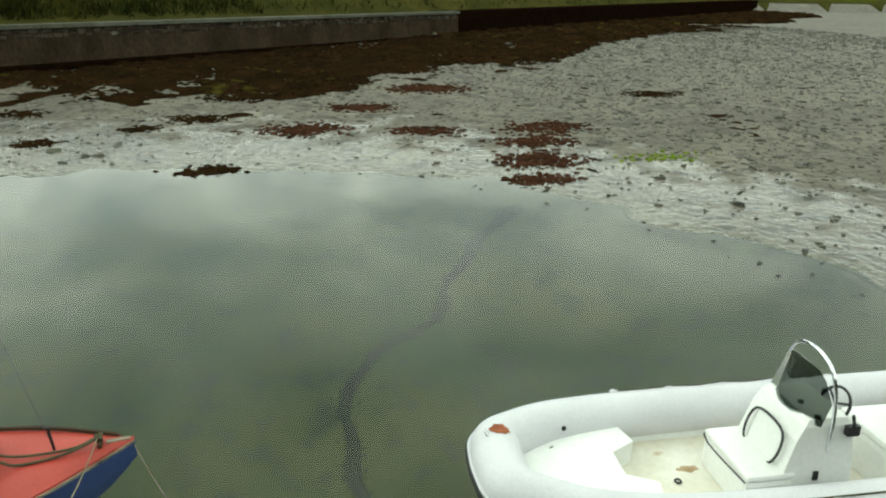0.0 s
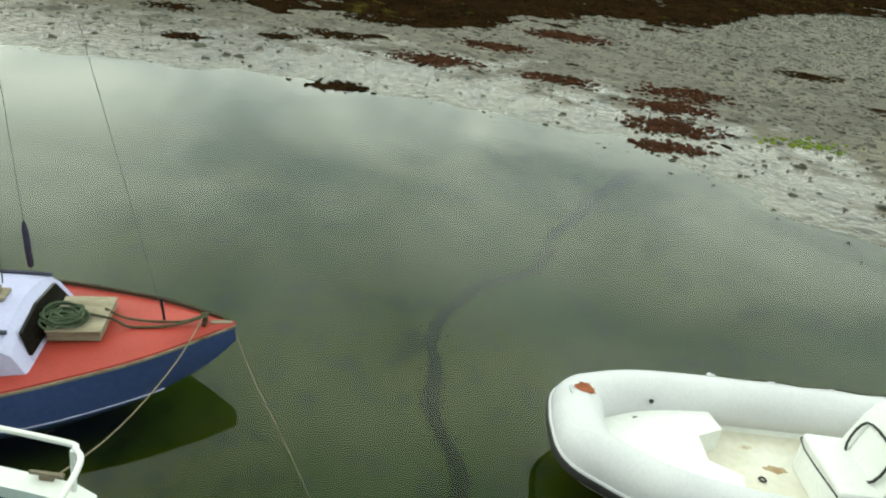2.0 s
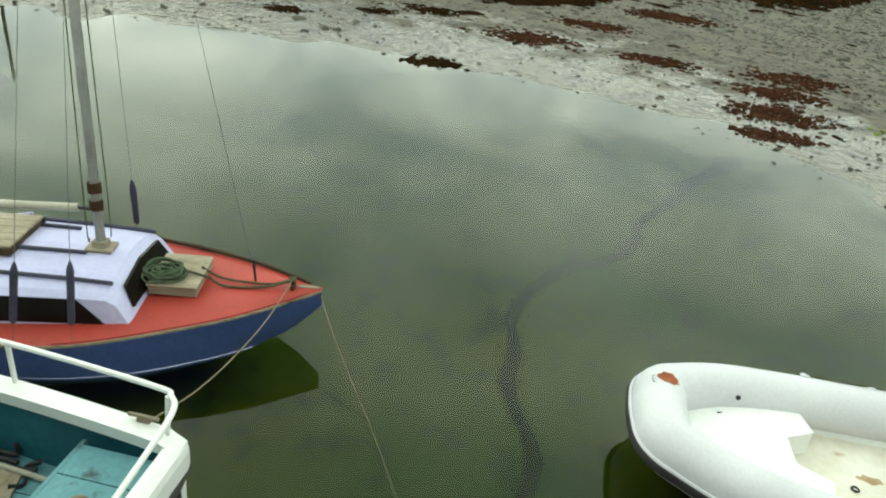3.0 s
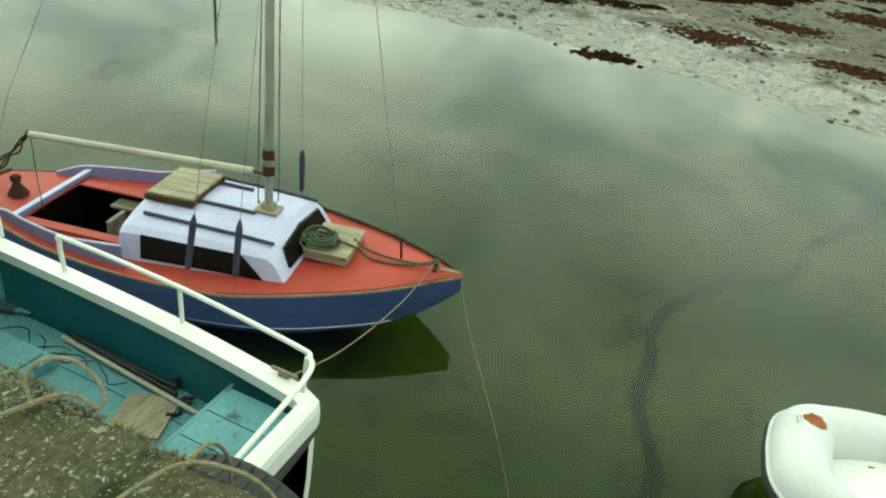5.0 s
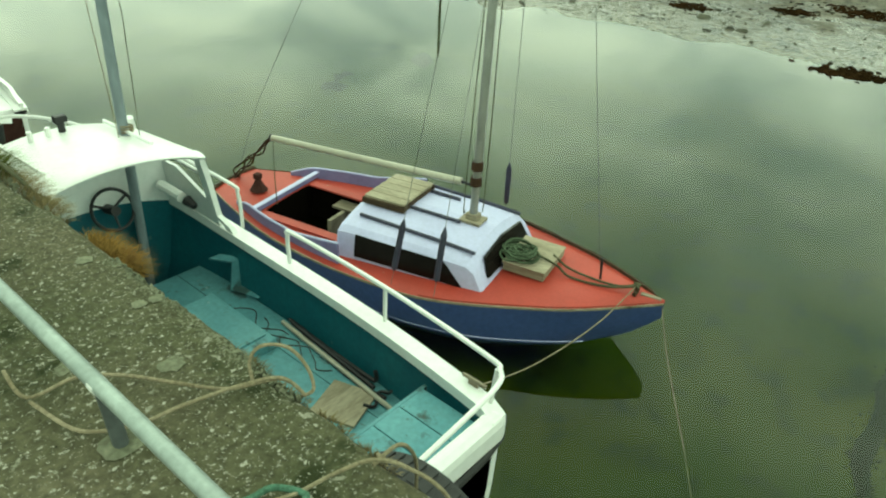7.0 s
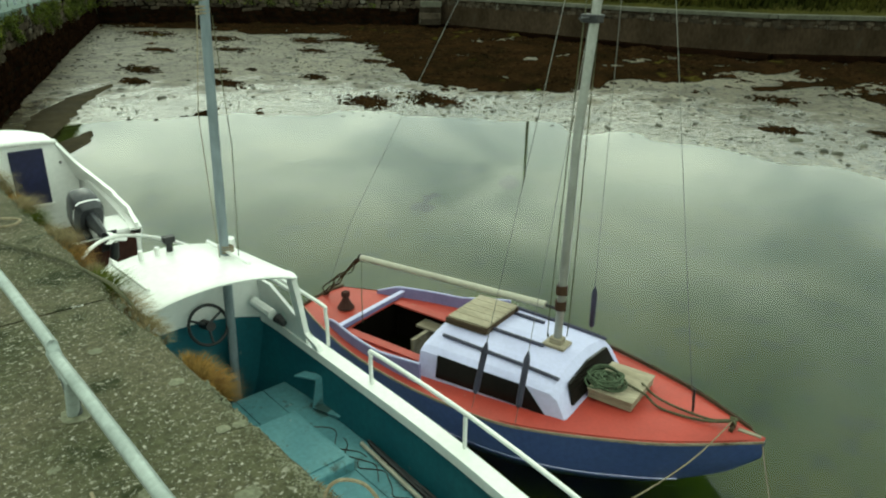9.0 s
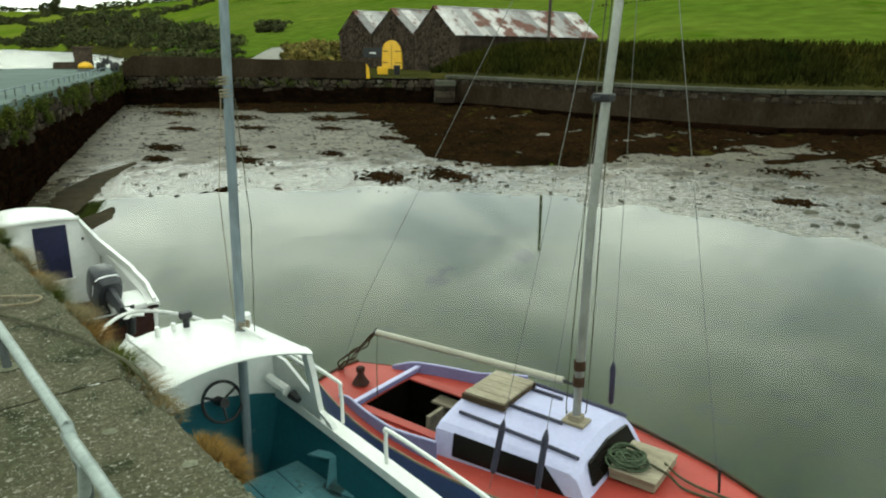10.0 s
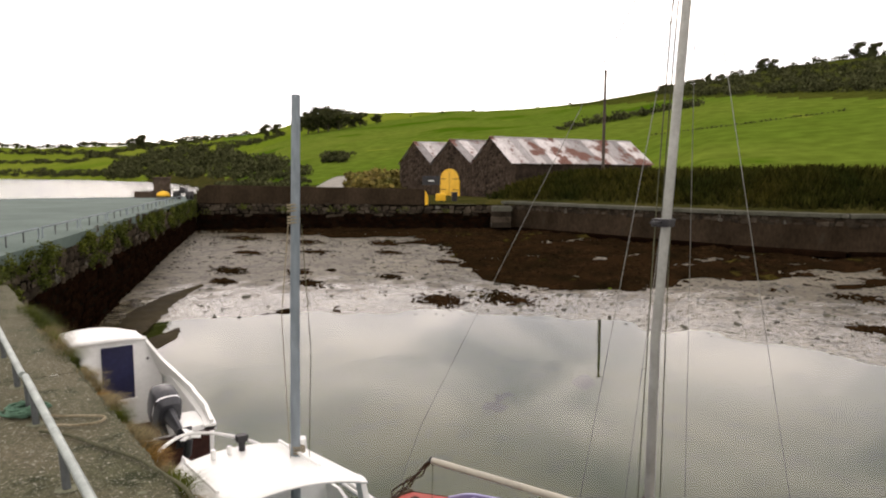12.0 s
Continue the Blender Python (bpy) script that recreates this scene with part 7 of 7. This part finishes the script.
# ---- far quay things ----
def shed(label, x, y, w, length, eave, ridge, door=False):
    s = thing("stone_shed", label, "shed", pose(x, y, 2.2, 0, 0, -5.4), group="row of stone sheds")
    e, rz_ = eave - 2.2, ridge - 2.2
    poly = [(0, 0), (w, 0), (w, e), (w / 2, rz_), (0, e)]
    for x0, nm in ((0.0, "gable_wall"), (length - 0.5, "rear_gable_wall")):
        V = [(x0, py, pz - 0.3 if pz == 0 else pz) for py, pz in poly] + [(x0 + 0.5, py, pz - 0.3 if pz == 0 else pz) for py, pz in poly]
        part(nm, (V, [(4, 3, 2, 1, 0), (5, 6, 7, 8, 9)] + [(i, (i + 1) % 5, 5 + (i + 1) % 5, 5 + i) for i in range(5)]), GABLE, s)
    part("side_wall", box((length / 2, 0.25, e / 2 - 0.15), (length - 1.01, 0.5, e + 0.28)), GABLE, s)
    part("side_wall", box((length / 2, w - 0.25, e / 2 - 0.15), (length - 1.01, 0.5, e + 0.28)), GABLE, s)
    # rubble stones proud of the gable
    rnd = random.Random(int(y))
    stone = blob((0, 0, 0), (0.09, 0.29, 0.15), int(y), 8, 4, 0.22)
    me = None
    z = 0.2
    while z < rz_ - 0.3:
        half = w / 2 if z < e else w / 2 * (rz_ - z) / (rz_ - e)
        yy = w / 2 - half + 0.3 + rnd.uniform(0, 0.3)
        while yy < w / 2 + half - 0.3:
            if not (door and abs(yy - w / 2) < 2.2 and z < 3.0) and rnd.random() < 0.8:
                if me is None:
                    ob = part("stone", stone, GABLE, s)
                    me = ob.data
                else:
                    ob = new("stone", me)
                    ob.parent = s
                ob.matrix_basis = pose(-0.01 + rnd.uniform(-0.03, 0.02), yy, z + rnd.uniform(-0.07, 0.07), rnd.uniform(-14, 14), 0, 0) @ Matrix.Diagonal((1, rnd.uniform(0.5, 1.1), rnd.uniform(0.55, 1.2), 1))
            yy += rnd.uniform(0.36, 0.66)
        z += 0.27 + rnd.uniform(-0.03, 0.03)
    # roof sheets, each one corrugated
    for side in (0, 1):
        n_ = max(3, int(length / 0.95))
        for i in range(n_):
            x0, x1 = -0.15 + (length + 0.3) * i / n_, -0.15 + (length + 0.3) * (i + 1) / n_ + 0.04
            lift = 0.02 * (i % 2) + rnd.uniform(0, 0.02)
            V, F = [], []
            for k in range(13):
                xx = x0 + (x1 - x0) * k / 12
                c_ = 0.018 * math.cos(k * math.pi) + lift
                for t_ in (-0.06, 1.0):
                    py, pz = w / 2 * t_, e + (rz_ - e) * t_
                    V.append((xx, py if side == 0 else w - py, pz + 0.06 + c_))
            F = [(2 * k, 2 * k + 2, 2 * k + 3, 2 * k + 1) for k in range(12)]
            part("roof_sheet", (V, F), ROOF_TIN, s)
    part("ridge_cap", tube([(-0.15, w / 2, rz_ + 0.09), (length + 0.15, w / 2, rz_ + 0.09)], 0.09, 8), ROOF_TIN, s)
    if door:
        pts = [(-1.85, 0), (1.85, 0), (1.85, 1.7)] + [(1.85 * math.cos(a), 1.7 + 1.15 * math.sin(a)) for a in np.linspace(0.2, math.pi - 0.2, 11)] + [(-1.85, 1.7)]
        dr = part("arched_door", ([(-0.10, w / 2 + py, 0.1 + pz) for py, pz in pts] + [(0.02, w / 2 + py, 0.1 + pz) for py, pz in pts], [tuple(range(len(pts) - 1, -1, -1)), tuple(range(len(pts), 2 * len(pts)))] + [(i, (i + 1) % len(pts), len(pts) + (i + 1) % len(pts), len(pts) + i) for i in range(len(pts))]), YELLOW, s, "bright yellow arched double door")
        part("door_gap", box((-0.105, w / 2, 1.35), (0.012, 0.05, 2.4)), BLACK, dr)
        for zz in (0.8, 1.9):
            for yy in (-1.2, 1.2):
                part("hinge_strap", box((-0.115, w / 2 + yy, zz), (0.02, 1.1, 0.08)), DARK_WOOD, dr)
        for k in range(11):
            a = math.pi * (k + 0.5) / 11
            part("arch_stone", moved(box((0, 0, 0), (0.16, 0.34, 0.42), bev=0.03), pose(-0.06, w / 2 + 2.08 * math.cos(a), 1.8 + 1.38 * math.sin(a), math.degrees(a) - 90, 0, 0)), GABLE, s)
    return s


shed("rubble stone shed with rusty corrugated roof", 43.0, 47.5, 6.5, 18.0, 5.6, 7.95)
shed("rubble stone shed with yellow arched door", 43.6, 54.1, 7.6, 12.0, 5.7, 8.0, True)
shed("rubble stone shed with rusty corrugated roof", 44.3, 61.9, 7.0, 12.0, 5.8, 8.05)

tp = thing("telegraph_pole", "dark creosoted wooden telegraph pole", "utility pole", pose(47.1, 40.4, 2.0))
part("pole_shaft", tube([(0, 0, 0), (0, 0, 6), (0.05, 0, 11.3)], [0.15, 0.13, 0.10], 10), POLE_WOOD, tp, smooth=True)
part("pole_step", [tube([(-0.2, 0, 9.8), (0.2, 0, 9.8)], 0.03, 6)], WIRE, tp)

sg = thing("notice_board", "black notice board with pale unreadable lettering", "sign", pose(33.9, 47.2, 2.3, 0, 0, -36))
part("board", box((0, 0, 1.75), (1.5, 0.06, 0.75), bev=0.015), BLACK, sg)
for x in (-0.55, 0.55):
    part("leg", box((x, 0.05, 0.8), (0.09, 0.09, 1.6), bev=0.01), DARK_WOOD, sg)
part("text_bar", box((0, -0.036, 1.72), (0.5, 0.012, 0.09)), WHITE, sg)
yb = thing("yellow_bollard_block", "yellow painted concrete block beside a parapet", "bollard", pose(34.4, 46.6, 2.35, 0, 0, -36) @ Matrix.Diagonal((0.75, 0.8, 0.9, 1)))
part("block", box((0, 0, 0.35), (1.1, 0.7, 0.7), bev=0.12), YELLOW, yb)
part("block_cap", box((0.2, 0, 0.75), (0.5, 0.5, 0.12), bev=0.05), YELLOW, yb)
bn = thing("litter_bin", "small black bin standing on the quay head", "bin", pose(34.6, 45.0, 2.35))
part("bin_body", tube([(0, 0, 0), (0, 0, 0.05), (0, 0, 0.75)], [0.2, 0.22, 0.26], 14), BLACK, bn, smooth=True)
part("bin_rim", tube([(0.26 * math.cos(a), 0.26 * math.sin(a), 0.75) for a in np.linspace(0, 6.283, 15)[:-1]], 0.03, 6, closed=True), GREY_POST, bn)
hut = thing("stone_pillar", "square dark stone pillar on the pier end", "pillar", pose(14.0, 52.6, 2.85, 0, 0, -15))
part("shaft", box((0, 0, 0.7), (1.15, 1.0, 1.4), bev=0.04), GABLE, hut)
part("cap", box((0, 0, 1.45), (1.3, 1.15, 0.12), bev=0.03), GABLE, hut)
part("low_wall", box((-1.2, 0.1, 0.25), (1.3, 0.5, 0.5), bev=0.04), GABLE, hut)
wn_ = thing("yellow_winch_cover", "yellow covered winch low on the pier", "winch", pose(12.9, 48.2, 2.88, 0, 0, -15))
part("cover", blob((0, 0, 0.26), (0.42, 0.34, 0.3), 3, 14, 7, 0.08, True), YELLOW, wn_, smooth=True)
part("bed_plate", box((0, 0, 0.04), (1.0, 0.6, 0.08), bev=0.01), GREY_POST, wn_)
qm = thing("parked_quad_bike", "black quad bike parked on the pier", "quad bike", pose(14.1, 47.9, 2.88, 0, 0, 60))
part("body", box((0, 0, 0.55), (1.0, 0.4, 0.25), bev=0.07), BLACK, qm)
part("seat", box((-0.15, 0, 0.72), (0.55, 0.3, 0.12), bev=0.05), RUBBER, qm)
part("rack", [tube([(-0.7, -0.25, 0.78), (-0.7, 0.25, 0.78)], 0.02, 6), tube([(-0.45, -0.25, 0.78), (-0.7, -0.25, 0.78)], 0.02, 6), tube([(-0.45, 0.25, 0.78), (-0.7, 0.25, 0.78)], 0.02, 6)], BLACK, qm)
part("handlebar", tube(smoothed([(0.25, -0.35, 1.0), (0.32, -0.2, 0.98), (0.35, 0, 0.85), (0.32, 0.2, 0.98), (0.25, 0.35, 1.0)], 4), 0.02, 6), BLACK, qm)
for x in (-0.5, 0.5):
    for y in (-0.4, 0.4):
        part("wheel", tube([(x, y - 0.1, 0.28), (x, y - 0.08, 0.28), (x, y + 0.08, 0.28), (x, y + 0.1, 0.28)], [0.22, 0.28, 0.28, 0.22], 14), RUBBER, qm, smooth=True)
# moored craft and a yellow buoy barge on the estuary
yb2 = thing("yellow_buoy", "yellow mooring buoy on the estuary", "buoy", pose(0.9, 78, 0))
part("float", tube([(0, 0, -0.3), (0, 0, 0.1), (0, 0, 1.4), (0, 0, 1.6)], [0.3, 0.55, 0.5, 0.3], 14), YELLOW, yb2, smooth=True)
part("top_ring", tube([(0.2 * math.cos(a), 0, 1.7 + 0.2 * math.sin(a)) for a in np.linspace(0, 6.283, 13)[:-1]], 0.03, 6, closed=True), GREY_POST, yb2)
for k, (x, y, L_) in enumerate(((-1.5, 84, 4.0), (7.5, 92, 4.6))):
    mb = thing("moored_dinghy", "white dinghy moored on the estuary", "dinghy", pose(x, y, 0, 0, 0, 170 + 15 * k), group="moored dinghies")
    xs = np.linspace(0, L_, 12)
    bmv = curve(xs, [0, L_ * 0.4, L_ * 0.8, L_], [0.65, 0.8, 0.5, 0.03])
    fixnormals(part("hull", loft(hull_geo(xs, bmv, np.linspace(0.6, 0.8, 12), bmv * 0.7, np.full(12, 0.1), np.full(12, -0.1)), False, True, False), WHITE, mb, smooth=True))
    part("thwart", [box((L_ * 0.35, 0, 0.5), (0.3, 1.4, 0.05)), box((L_ * 0.65, 0, 0.5), (0.3, 1.0, 0.05))], OLD_WOOD, mb)

# ivy and ferns hanging on the pier wall and the head
V, F = [], []
ri = random.Random(15)
for k in range(300):
    s = ri.uniform(2, 37.8)
    if 0.5 + 0.5 * noise.noise((s * 0.35, 2.0, 0)) < 0.40:
        continue
    x, y = 0.3 + ux * s + 0.02, 14 + uy * s - 0.01
    leafy((x, y, QUAY_Z - 0.22 - ri.random() ** 2 * 0.9), (0.16, 0.42, 0.26), 90, 0.036, ri, V, F)
for k in range(14):
    s = ri.uniform(0.5, 18)
    leafy((15.3 + 17.9 / 21.33 * s - 0.1, 49.2 - 11.6 / 21.33 * s - 0.15, 2.3 - ri.random() * 0.4), (0.6, 0.4, 0.3), 50, 0.07, ri, V, F)
tagged(link("wall_ivy", (V, F), LEAF_LIGHT), "ivy and ferns growing from a stone wall", "ivy", kind="stuff")
tuft("grass_tuft", "yellow-green grass clump where two walls meet", (0.55, 12.2, 2.8), (0.25, 0.9, 0.4), 900, LEAF_LIGHT, 300, (0.5, -0.1, 0))

# rubble stones of the pier wall and the head, the nearest as pieces
def rubble(wall, L, z_of, zlow, dark_below, seed, singles, sz=(0.40, 0.22)):
    rnd = random.Random(seed)
    protos = [blob((0, 0, 0), (0.5, 0.5, 0.5), 500 + q, 8, 4, 0.24) for q in range(5)]
    protos = [([Vector((math.copysign(min(0.5, abs(v.x) * 1.25), v.x), v.y * 0.5, math.copysign(min(0.5, abs(v.z) * 1.3), v.z))) for v in g[0]], g[1]) for g in protos]
    meshes = {}
    rest = {STONE.name: [], STONE_DARK.name: []}
    made = 0
    z = zlow
    while z < 2.75:
        h = sz[1] * rnd.uniform(0.8, 1.2)
        s = rnd.uniform(0, 0.3)
        while s < L - 0.2:
            w = sz[0] * rnd.uniform(0.6, 1.5)
            if z + h * 0.5 < z_of(s):
                m_ = STONE_DARK if z < dark_below + 0.25 * noise.noise((s * 0.5, seed, 0)) else STONE
                q = rnd.randrange(5)
                mtx = Matrix.LocRotScale((s + w / 2, 0.02 + 0.08 * (z / 2.8) + rnd.uniform(-0.04, 0.03), z + h / 2 + rnd.uniform(-.05, .05)), Euler((0, rnd.uniform(-.16, .16), 0)), (w * rnd.uniform(0.85, 1.1), 0.26, h * rnd.uniform(0.8, 1.25)))
                if made < singles and s < L * 0.62:
                    key = (q, m_.name)
                    if key not in meshes:
                        ob = part("stone", protos[q], m_, wall, smooth=True)
                        meshes[key] = ob.data
                    else:
                        ob = new("stone", meshes[key])
                        ob.parent = wall
                    ob.matrix_basis = mtx
                    made += 1
                else:
                    rest[m_.name].append(([mtx @ v for v in protos[q][0]], protos[q][1]))
            s += w
        z += h
    for nm, geos in rest.items():
        if geos:
            tagged(part("stonework", geos, STONE if nm == STONE.name else STONE_DARK, wall, smooth=True), kind="stuff")


rubble(left_wall, LW, lambda s: QUAY_Z - 0.02 - 0.23 * s / LW, 0.0, 1.6, 3, 290)
rubble(end_wall, EW, lambda s: 2.5 - 0.2 * s / EW, 0.6, 1.6, 4, 0, (0.5, 0.24))
for w_, L_, sd_ in ((right_wall, RW, 5), (right_wall_b, RWB, 6), (right_wall_c, RWC, 7)):
    rubble(w_, L_, lambda s: 2.47, 2.06, 0.0, sd_, 0, (0.42, 0.19))
